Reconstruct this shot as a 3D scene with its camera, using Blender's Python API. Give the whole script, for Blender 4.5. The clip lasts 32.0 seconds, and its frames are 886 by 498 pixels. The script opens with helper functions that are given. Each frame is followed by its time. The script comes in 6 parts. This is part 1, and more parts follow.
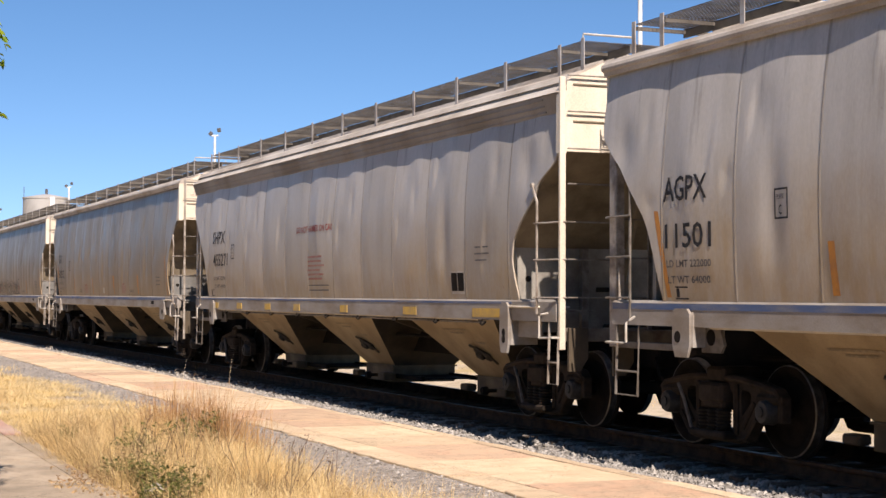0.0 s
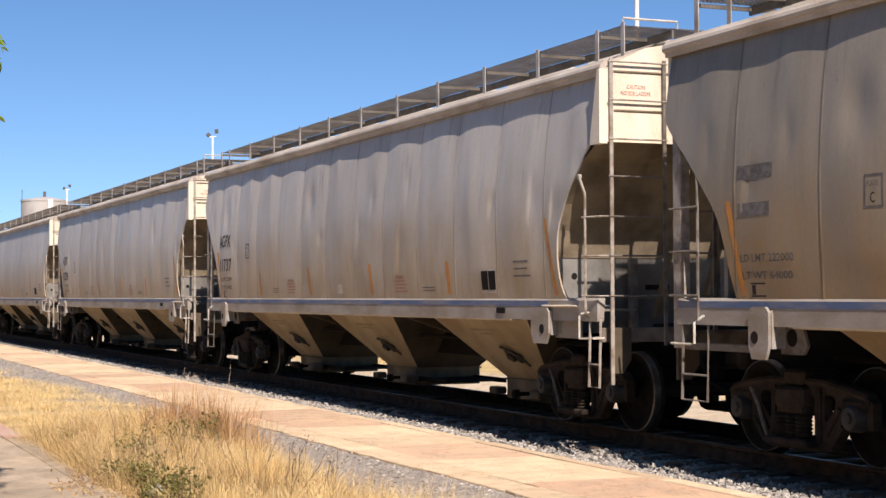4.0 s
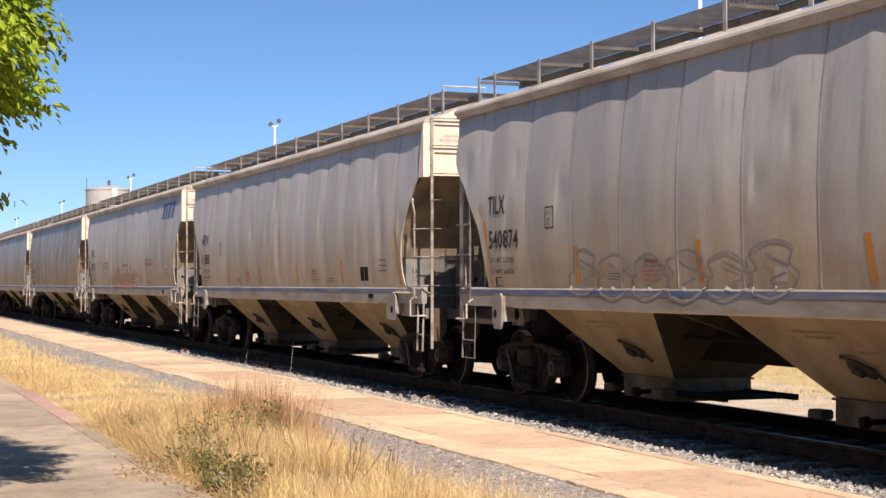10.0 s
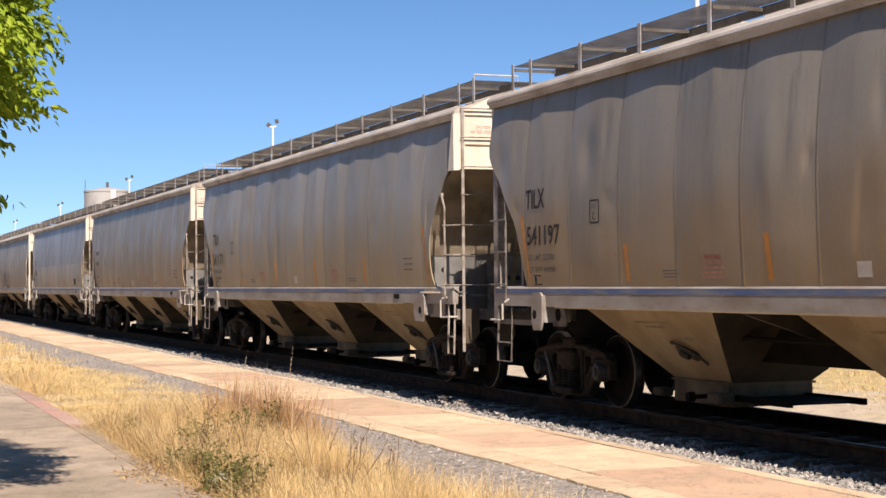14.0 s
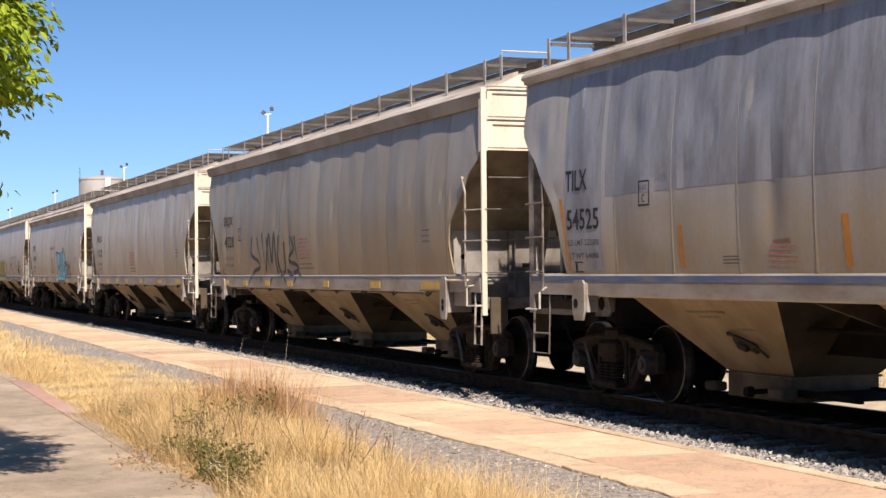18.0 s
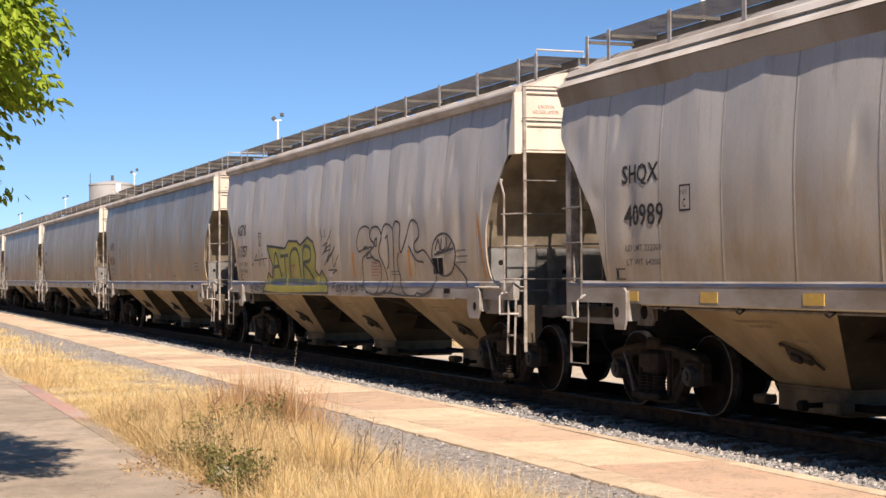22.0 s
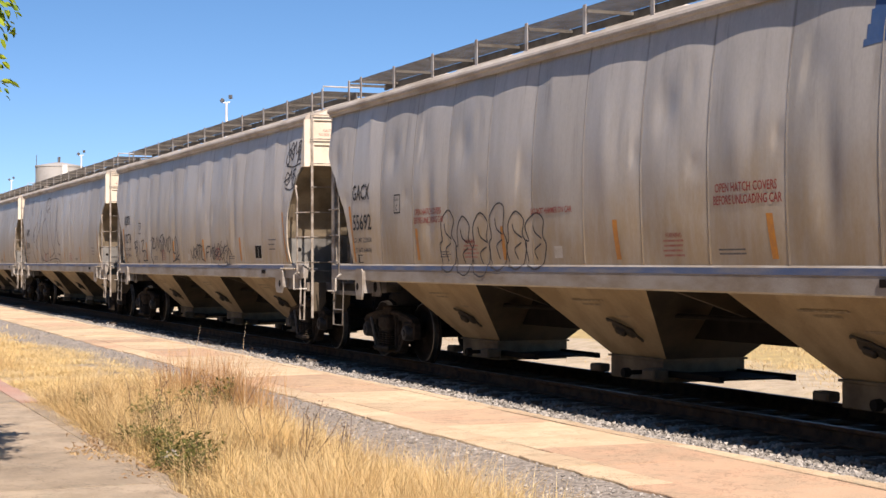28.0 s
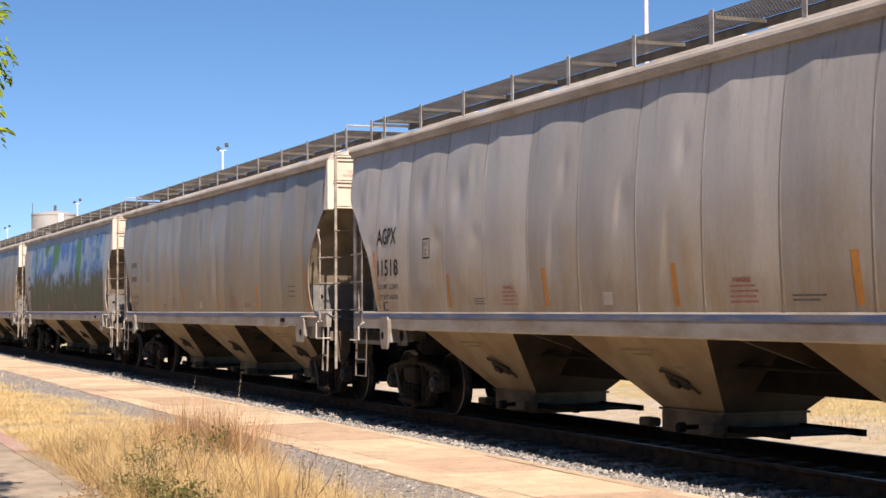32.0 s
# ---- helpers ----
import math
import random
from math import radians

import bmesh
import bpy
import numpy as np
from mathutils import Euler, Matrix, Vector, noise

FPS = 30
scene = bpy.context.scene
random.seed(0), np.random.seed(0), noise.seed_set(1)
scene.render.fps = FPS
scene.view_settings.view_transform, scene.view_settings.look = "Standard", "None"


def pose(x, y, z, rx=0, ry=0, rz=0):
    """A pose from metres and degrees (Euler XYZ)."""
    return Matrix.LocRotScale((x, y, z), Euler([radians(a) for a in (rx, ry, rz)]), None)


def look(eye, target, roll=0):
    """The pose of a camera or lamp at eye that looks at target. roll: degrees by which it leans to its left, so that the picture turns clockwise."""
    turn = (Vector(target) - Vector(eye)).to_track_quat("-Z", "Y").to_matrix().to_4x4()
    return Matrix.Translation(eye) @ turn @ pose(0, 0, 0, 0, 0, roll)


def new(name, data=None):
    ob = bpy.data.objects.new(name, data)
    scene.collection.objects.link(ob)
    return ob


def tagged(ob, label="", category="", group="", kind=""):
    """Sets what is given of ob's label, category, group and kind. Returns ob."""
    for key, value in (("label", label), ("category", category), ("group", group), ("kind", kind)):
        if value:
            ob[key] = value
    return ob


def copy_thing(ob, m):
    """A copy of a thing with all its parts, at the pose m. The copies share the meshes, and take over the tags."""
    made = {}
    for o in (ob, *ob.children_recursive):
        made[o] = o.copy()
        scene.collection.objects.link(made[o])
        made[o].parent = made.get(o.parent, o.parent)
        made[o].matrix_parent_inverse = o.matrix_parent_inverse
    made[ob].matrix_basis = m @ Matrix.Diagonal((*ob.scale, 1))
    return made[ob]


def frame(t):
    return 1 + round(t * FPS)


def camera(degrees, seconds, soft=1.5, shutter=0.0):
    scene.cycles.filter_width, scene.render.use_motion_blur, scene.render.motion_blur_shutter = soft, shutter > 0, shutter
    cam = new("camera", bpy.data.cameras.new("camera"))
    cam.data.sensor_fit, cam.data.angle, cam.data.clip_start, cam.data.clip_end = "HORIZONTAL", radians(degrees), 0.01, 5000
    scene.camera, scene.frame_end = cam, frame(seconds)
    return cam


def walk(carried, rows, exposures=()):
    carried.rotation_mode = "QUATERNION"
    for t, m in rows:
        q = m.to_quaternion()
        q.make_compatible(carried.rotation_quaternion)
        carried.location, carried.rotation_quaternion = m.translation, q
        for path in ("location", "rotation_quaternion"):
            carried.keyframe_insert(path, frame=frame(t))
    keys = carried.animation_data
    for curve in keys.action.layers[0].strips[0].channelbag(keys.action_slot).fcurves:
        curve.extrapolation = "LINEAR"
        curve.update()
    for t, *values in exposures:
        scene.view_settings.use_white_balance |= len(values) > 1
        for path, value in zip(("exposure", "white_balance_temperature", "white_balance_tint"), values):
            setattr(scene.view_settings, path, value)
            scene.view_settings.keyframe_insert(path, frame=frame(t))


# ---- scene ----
from mathutils.geometry import tessellate_polygon

cam = camera(30.97, 32.0, soft=1.5)
EYE = (0.0, 0.0, 1.572)
# seconds, heading, pitch, lean of a camera held by a standing person
TURNS = [
    (0, 67.21, 1.66, -0.23), (0.5, 67.26, 1.38, -0.24), (1, 67.22, 1.23, -0.27), (1.5, 67.11, 1.26, -0.22), (2, 67.04, 1.33, -0.19), (2.5, 67.00, 1.42, -0.10),
    (4.5, 67.30, 1.71, 0.33), (5, 67.67, 1.75, 0.24), (5.5, 68.16, 1.82, 0.07), (6, 68.58, 1.92, -0.09), (6.5, 68.82, 1.93, -0.11), (7, 68.99, 1.77, -0.13),
    (7.5, 69.20, 1.60, -0.16), (8, 69.30, 1.53, -0.12), (8.5, 69.30, 1.52, -0.06), (9, 69.33, 1.44, -0.07), (9.5, 69.35, 1.37, -0.04), (10, 69.35, 1.26, 0.04),
    (10.5, 69.34, 1.18, 0.28), (11, 69.34, 1.18, 0.32), (11.5, 69.32, 1.21, 0.29), (12, 69.32, 1.28, 0.27), (12.5, 69.28, 1.37, 0.31), (13, 69.25, 1.37, 0.38),
    (13.5, 69.25, 1.30, 0.41), (14, 69.31, 1.24, 0.44), (14.5, 69.30, 1.13, 0.51), (15, 69.29, 0.91, 0.63), (15.5, 69.33, 0.73, 0.60), (17.5, 69.15, 0.85, 0.51),
    (18, 69.14, 0.79, 0.50), (18.5, 69.14, 0.75, 0.49), (19, 69.10, 0.79, 0.64), (19.5, 69.08, 0.86, 0.63), (20, 69.13, 0.89, 0.52), (20.5, 69.30, 0.90, 0.44),
    (21, 69.43, 0.93, 0.47), (21.5, 69.52, 1.01, 0.34), (22, 69.48, 1.03, 0.27), (22.5, 69.41, 1.01, 0.12), (23, 69.43, 1.04, -0.04), (23.5, 69.32, 1.07, -0.10),
    (24, 69.12, 0.90, -0.06), (24.5, 69.01, 0.69, -0.01), (26.5, 68.29, 0.94, 0.00), (27, 67.97, 0.72, 0.20), (27.5, 67.76, 0.43, 0.19), (28, 67.66, 0.42, 0.15),
    (28.5, 67.75, 0.85, 0.07), (29, 67.86, 1.56, 0.14), (29.5, 67.94, 1.97, 0.11), (30, 67.92, 2.14, 0.15), (30.5, 67.71, 2.09, 0.21), (31, 67.58, 2.05, 0.20),
    (31.5, 67.54, 2.07, 0.24), (32, 67.51, 2.12, 0.28),
]



def held(yaw, pitch, lean):
    return pose(*EYE, 0, 0, yaw) @ pose(0, 0, 0, 90 + pitch) @ pose(0, 0, 0, 0, 0, -lean)


walk(cam, [(t, held(a, b, c)) for t, a, b, c in TURNS], exposures=[(0.0, 0.7, 6750, 21), (32.0, 0.7, 6750, 21)])

# ---- sky and sun ----
TO_SUN = Vector((0.69, -0.112, 0.715)).normalized()
world = bpy.data.worlds.new("sky")
scene.world = world
world.use_nodes = True
wn = world.node_tree.nodes
sky = wn.new("ShaderNodeTexSky")
sky.sky_type = "NISHITA"
sky.sun_disc = False
sky.sun_elevation = math.asin(TO_SUN.z)
sky.sun_rotation = math.atan2(TO_SUN.x, TO_SUN.y)
sky.altitude = 3000
sky.air_density, sky.dust_density, sky.ozone_density = 0.9, 0.0, 1.3
wn["Background"].inputs["Strength"].default_value = 0.090
deep = wn.new("ShaderNodeHueSaturation")
deep.inputs["Saturation"].default_value = 1.22
deep.inputs["Hue"].default_value = 0.494
raised = wn.new("ShaderNodeMapping")
raised.inputs["Location"].default_value = (0, 0, 0.05)
world.node_tree.links.new(wn.new("ShaderNodeTexCoord").outputs["Generated"], raised.inputs["Vector"])
world.node_tree.links.new(raised.outputs[0], sky.inputs["Vector"])
world.node_tree.links.new(sky.outputs[0], deep.inputs["Color"])
world.node_tree.links.new(deep.outputs[0], wn["Background"].inputs["Color"])
sun = new("sun", bpy.data.lights.new("sun", "SUN"))
sun.data.energy, sun.data.angle, sun.data.color = 5.0, radians(0.5), (1.0, 0.918, 0.795)
sun.matrix_world = look(TO_SUN * 60, (0, 0, 0))

# ---- numbers of the plan ----
YC = 9.943          # centre line of the track
PITCH = 18.57       # one wagon, coupler to coupler
SPEED = 14.2245     # metres a second
GROUND = -0.20
PANEL_WIDTH = (PITCH - 1.32) / 13


# ---- materials ----
class Nodes:
    """Short way to write a node material."""

    def __init__(self, name):
        self.m = bpy.data.materials.new(name)
        self.m.use_nodes = True
        self.t = self.m.node_tree
        self.b = self.t.nodes["Principled BSDF"]
        self.co = self.t.nodes.new("ShaderNodeTexCoord").outputs["Object"]
        self.info = None

    def link(self, a, b):
        self.t.links.new(a, b)

    def put(self, sock, v):
        if isinstance(v, bpy.types.NodeSocket):
            self.link(v, sock)
        else:
            sock.default_value = v

    def noise(self, scale, detail=4.0, rough=0.55, stretch=(1, 1, 1), co=None, shift=None):
        mp = self.t.nodes.new("ShaderNodeMapping")
        mp.inputs["Scale"].default_value = stretch
        self.link(co or self.co, mp.inputs["Vector"])
        if shift is not None:
            self.link(shift, mp.inputs["Location"])
        n = self.t.nodes.new("ShaderNodeTexNoise")
        n.inputs["Scale"].default_value, n.inputs["Detail"].default_value, n.inputs["Roughness"].default_value = scale, detail, rough
        self.link(mp.outputs[0], n.inputs["Vector"])
        return n.outputs["Fac"]

    def voronoi(self, scale, out="Distance"):
        n = self.t.nodes.new("ShaderNodeTexVoronoi")
        n.inputs["Scale"].default_value = scale
        self.link(self.co, n.inputs["Vector"])
        return n.outputs[out]

    def ramp(self, v, a, b, lo=0.0, hi=1.0):
        n = self.t.nodes.new("ShaderNodeMapRange")
        n.interpolation_type = "SMOOTHSTEP"
        self.put(n.inputs[0], v)
        for i, x in enumerate((a, b, lo, hi)):
            n.inputs[1 + i].default_value = x
        return n.outputs[0]

    def math(self, op, a, b=0.0):
        n = self.t.nodes.new("ShaderNodeMath")
        n.operation = op
        self.put(n.inputs[0], a)
        self.put(n.inputs[1], b)
        return n.outputs[0]

    def axis(self, i):
        n = self.t.nodes.new("ShaderNodeSeparateXYZ")
        self.link(self.co, n.inputs[0])
        return n.outputs[i]

    def mix(self, f, a, b):
        n = self.t.nodes.new("ShaderNodeMix")
        n.data_type = "RGBA"
        self.put(n.inputs[0], f)
        self.put(n.inputs[6], (*a, 1) if isinstance(a, tuple) else a)
        self.put(n.inputs[7], (*b, 1) if isinstance(b, tuple) else b)
        return n.outputs[2]

    def random(self):
        n = self.t.nodes.new("ShaderNodeObjectInfo")
        return n.outputs["Random"]

    def island(self):
        n = self.t.nodes.new("ShaderNodeNewGeometry")
        return n.outputs["Random Per Island"]

    def value(self, col, v):
        n = self.t.nodes.new("ShaderNodeHueSaturation")
        self.put(n.inputs["Value"], v)
        self.put(n.inputs["Color"], col)
        return n.outputs[0]

    def bump(self, h, strength=0.3, dist=0.01):
        n = self.t.nodes.new("ShaderNodeBump")
        n.inputs["Strength"].default_value, n.inputs["Distance"].default_value = strength, dist
        self.link(h, n.inputs["Height"])
        self.link(n.outputs[0], self.b.inputs["Normal"])

    def done(self, col, rough=0.7, metal=0.0):
        self.put(self.b.inputs["Base Color"], (*col, 1) if isinstance(col, tuple) else col)
        self.put(self.b.inputs["Roughness"], rough)
        self.b.inputs["Metallic"].default_value = metal
        self.b.inputs["Specular IOR Level"].default_value = 0.35
        return self.m


def plain(name, c, c2=None, scale=6.0, rough=0.7, metal=0.0, bump=0.15, stretch=(1, 1, 1), fine=60.0, spec=0.35):
    """Two-tone surface with coarse stains and fine grain."""
    n = Nodes(name)
    c2 = c2 or tuple(x * 0.6 for x in c)
    f = n.ramp(n.noise(scale, 6, 0.6, stretch), 0.35, 0.7)
    g = n.noise(fine, 3, 0.6)
    col = n.value(n.mix(f, c, c2), n.ramp(g, 0.2, 0.8, 0.85, 1.12))
    n.bump(g, bump, 0.004)
    m = n.done(col, n.ramp(g, 0.3, 0.7, rough - 0.08, rough + 0.08), metal)
    n.b.inputs["Specular IOR Level"].default_value = spec
    return m


def body_paint(name, base, dust, dust_bounce_top, streak, gloss=0.40):
    """Aged wagon paint: tone from panel to panel, grime on the seams, runs down the side, road dust and painted-in
    ground bounce low down, rust spots, scuffs.
    """
    n = Nodes(name)
    rnd = n.random()
    off = n.math("MULTIPLY", rnd, 53.0)
    run = n.ramp(n.noise(2.6, 4, 0.6, (1.0, 1.0, 0.10), shift=off), 0.42, 0.68)
    fine = n.ramp(n.noise(16.0, 4, 0.6, (1.0, 1.0, 0.06), shift=off), 0.50, 0.78)
    cloud = n.noise(0.9, 5, 0.6, shift=off)
    col = n.mix(n.math("MULTIPLY", run, streak), base, tuple(x * y for x, y in zip(base, (0.72, 0.70, 0.66))))
    col = n.mix(n.math("MULTIPLY", fine, streak * 0.6), col, tuple(x * y for x, y in zip(base, (0.66, 0.59, 0.50))))
    # Low tint mixes road dust with painted-in light bounced off the ground.
    z = n.math("ADD", n.axis(2), n.ramp(cloud, 0.2, 0.8, -0.5, 0.5))
    low = n.ramp(z, 1.5, dust_bounce_top, 0.85, 0.0)
    col = n.mix(n.math("MULTIPLY", low, n.ramp(n.noise(7.0, 5, 0.6, (1, 1, 0.3), shift=off), 0.3, 0.7, 0.55, 1.0)), col, dust)
    # dark runs under the roof edge
    drip = n.ramp(n.noise(5.5, 5, 0.65, (1.0, 1.0, 0.035), shift=off), 0.56, 0.66)
    drip = n.math("MULTIPLY", drip, n.ramp(n.math("ADD", n.axis(2), n.ramp(cloud, 0.2, 0.8, -0.9, 0.9)), 2.3, 4.2, 0.0, 0.75))
    col = n.mix(n.math("MULTIPLY", drip, streak), col, (0.075, 0.06, 0.045))
    # seams hold dirt
    seam = n.ramp(n.math("ABSOLUTE", n.math("SUBTRACT", n.axis(0), PANEL_WIDTH / 2)), PANEL_WIDTH / 2 - 0.035, PANEL_WIDTH / 2 - 0.008)
    seam = n.math("MULTIPLY", seam, n.ramp(n.noise(3.0, 5, 0.7, (1, 1, 0.25), shift=off), 0.35, 0.65, 0.15, 0.8))
    col = n.mix(n.math("MULTIPLY", seam, min(1.0, streak * 1.7)), col, (0.08, 0.062, 0.045))
    rust = n.ramp(n.noise(9.0, 8, 0.7, (1, 1, 0.5), shift=off), 0.68, 0.73)
    col = n.mix(n.math("MULTIPLY", rust, 0.65), col, (0.14, 0.068, 0.032))
    scuff = n.ramp(n.noise(24.0, 6, 0.75, (1, 1, 0.6), shift=off), 0.70, 0.76)
    col = n.mix(n.math("MULTIPLY", scuff, 0.45), col, (0.48, 0.46, 0.43))
    mottle = n.ramp(n.noise(38.0, 6, 0.7, (1, 1, 0.45), shift=off), 0.3, 0.7, 0.94, 1.055)
    col = n.value(col, n.math("MULTIPLY", mottle, n.ramp(rnd, 0.0, 1.0, 0.90, 1.08)))
    grain = n.noise(90.0, 3, 0.6)
    n.bump(n.math("ADD", n.math("MULTIPLY", cloud, 0.7), n.math("MULTIPLY", grain, 0.2)), 0.2, 0.012)
    m = n.done(col, n.ramp(cloud, 0.3, 0.7, gloss, gloss + 0.14))
    n.b.inputs["Specular IOR Level"].default_value = 0.32
    return m


PAINT = {
    "light": body_paint("wagon paint light grey", (0.43, 0.414, 0.383), (0.335, 0.245, 0.132), 3.0, 0.40),
    "blue": body_paint("wagon paint blue grey", (0.335, 0.335, 0.33), (0.32, 0.25, 0.14), 2.7, 0.4),
    "brown": body_paint("wagon paint brown grey", (0.245, 0.220, 0.178), (0.275, 0.182, 0.086), 3.2, 0.5, 0.34),
    "tan": body_paint("wagon paint dusty tan", (0.265, 0.245, 0.205), (0.285, 0.20, 0.092), 3.2, 0.40, 0.35),
    "warm": body_paint("wagon paint warm grey", (0.275, 0.258, 0.222), (0.28, 0.193, 0.092), 3.1, 0.44),
}
M_SILL = plain("sill paint", (0.30, 0.285, 0.26), (0.20, 0.165, 0.125), 3.0, 0.6, stretch=(0.4, 1, 1))
M_PLATE = plain("dirty plate paint", (0.20, 0.175, 0.145), (0.09, 0.07, 0.052), 4.0, 0.65)
M_ROOF = plain("dusty roof paint", (0.50, 0.465, 0.41), (0.30, 0.255, 0.20), 1.5, 0.75, stretch=(0.5, 1, 1))
M_END = plain("end panel paint", (0.68, 0.62, 0.51), (0.54, 0.47, 0.36), 2.0, 0.6, stretch=(1, 1, 0.4))
# End slope and bulkhead colours are darkened for the shade in the gap.
M_SLOPE = plain("end slope dirt in shade tone", (0.20, 0.163, 0.112), (0.09, 0.072, 0.048), 1.6, 0.8)
M_SHADEBULK = plain("bulkhead paint", (0.19, 0.19, 0.178), (0.08, 0.075, 0.066), 1.1, 0.7)
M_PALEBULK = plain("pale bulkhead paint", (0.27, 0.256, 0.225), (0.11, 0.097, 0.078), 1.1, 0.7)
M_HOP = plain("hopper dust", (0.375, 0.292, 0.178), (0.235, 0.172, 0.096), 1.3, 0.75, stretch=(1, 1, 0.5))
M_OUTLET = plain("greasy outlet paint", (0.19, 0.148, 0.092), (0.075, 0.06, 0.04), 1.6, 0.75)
# Dark copy of the hopper tan: grease with the downward faces' shade painted in.
M_GRIMESHADE = plain("greasy slope sheet in shade tone", (0.10, 0.076, 0.048), (0.04, 0.033, 0.024), 1.3, 0.8)
M_GRATE = plain("walkway steel", (0.155, 0.143, 0.125), (0.085, 0.075, 0.063), 4.0, 0.7)
M_POST = plain("walkway post", (0.40, 0.39, 0.37), (0.26, 0.22, 0.18), 5.0, 0.65)
M_LADDER = plain("ladder paint", (0.33, 0.30, 0.26), (0.15, 0.12, 0.09), 6.0, 0.6)
M_IRON = plain("dirty grey iron and shade-dark ladder", (0.17, 0.155, 0.135), (0.08, 0.066, 0.052), 6.0, 0.65)
M_FASCIA = plain("dirty fascia paint", (0.33, 0.30, 0.26), (0.20, 0.165, 0.125), 1.1, 0.6, stretch=(0.7, 1, 0.25))
M_BLUE = plain("blue sill stripe", (0.068, 0.112, 0.225), (0.18, 0.19, 0.22), 1.3, 0.65, stretch=(1.0, 1, 6))
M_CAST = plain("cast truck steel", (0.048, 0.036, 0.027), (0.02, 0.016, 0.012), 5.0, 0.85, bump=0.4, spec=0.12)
# Underframe and wheel colours are kept near black to deepen the shade there.
M_DARK = plain("grimy shade-dark underframe", (0.016, 0.013, 0.011), (0.008, 0.007, 0.006), 4.0, 0.85, spec=0.12)
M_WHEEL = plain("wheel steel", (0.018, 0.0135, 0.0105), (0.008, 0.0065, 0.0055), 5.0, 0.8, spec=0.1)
M_TREAD = plain("worn tread", (0.20, 0.185, 0.17), (0.10, 0.09, 0.08), 8.0, 0.42, metal=0.8)
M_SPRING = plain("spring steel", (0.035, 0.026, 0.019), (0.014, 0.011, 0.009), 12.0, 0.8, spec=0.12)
M_CAP = plain("bearing cap", (0.045, 0.045, 0.045), (0.022, 0.02, 0.018), 9.0, 0.6, spec=0.25)
M_INK = plain("black lettering", (0.012, 0.012, 0.014), (0.035, 0.033, 0.032), 12.0, 0.7)
M_FADED = plain("faded lettering", (0.085, 0.08, 0.078), (0.16, 0.15, 0.14), 15.0, 0.7)
M_STENCIL = plain("worn hopper stencil", (0.20, 0.155, 0.10), (0.30, 0.24, 0.15), 14.0, 0.75)
M_REDFADE = plain("faded red lettering", (0.34, 0.13, 0.10), (0.40, 0.24, 0.19), 12.0, 0.7)
M_RED = plain("red lettering", (0.26, 0.03, 0.025), (0.30, 0.075, 0.06), 12.0, 0.7)
M_ORANGE = plain("orange reflector", (0.52, 0.22, 0.03), (0.38, 0.17, 0.05), 7.0, 0.55)
M_YELLOW = plain("yellow reflector", (0.55, 0.36, 0.07), (0.40, 0.28, 0.10), 7.0, 0.55)
M_WHITE = plain("white decal", (0.50, 0.48, 0.43), (0.38, 0.34, 0.28), 9.0, 0.6)
M_CYAN = plain("light blue spray paint", (0.10, 0.37, 0.52), (0.15, 0.42, 0.56), 1.5, 0.6)
M_LOGO = plain("blue logo paint", (0.035, 0.085, 0.21), (0.07, 0.12, 0.23), 4.0, 0.6)


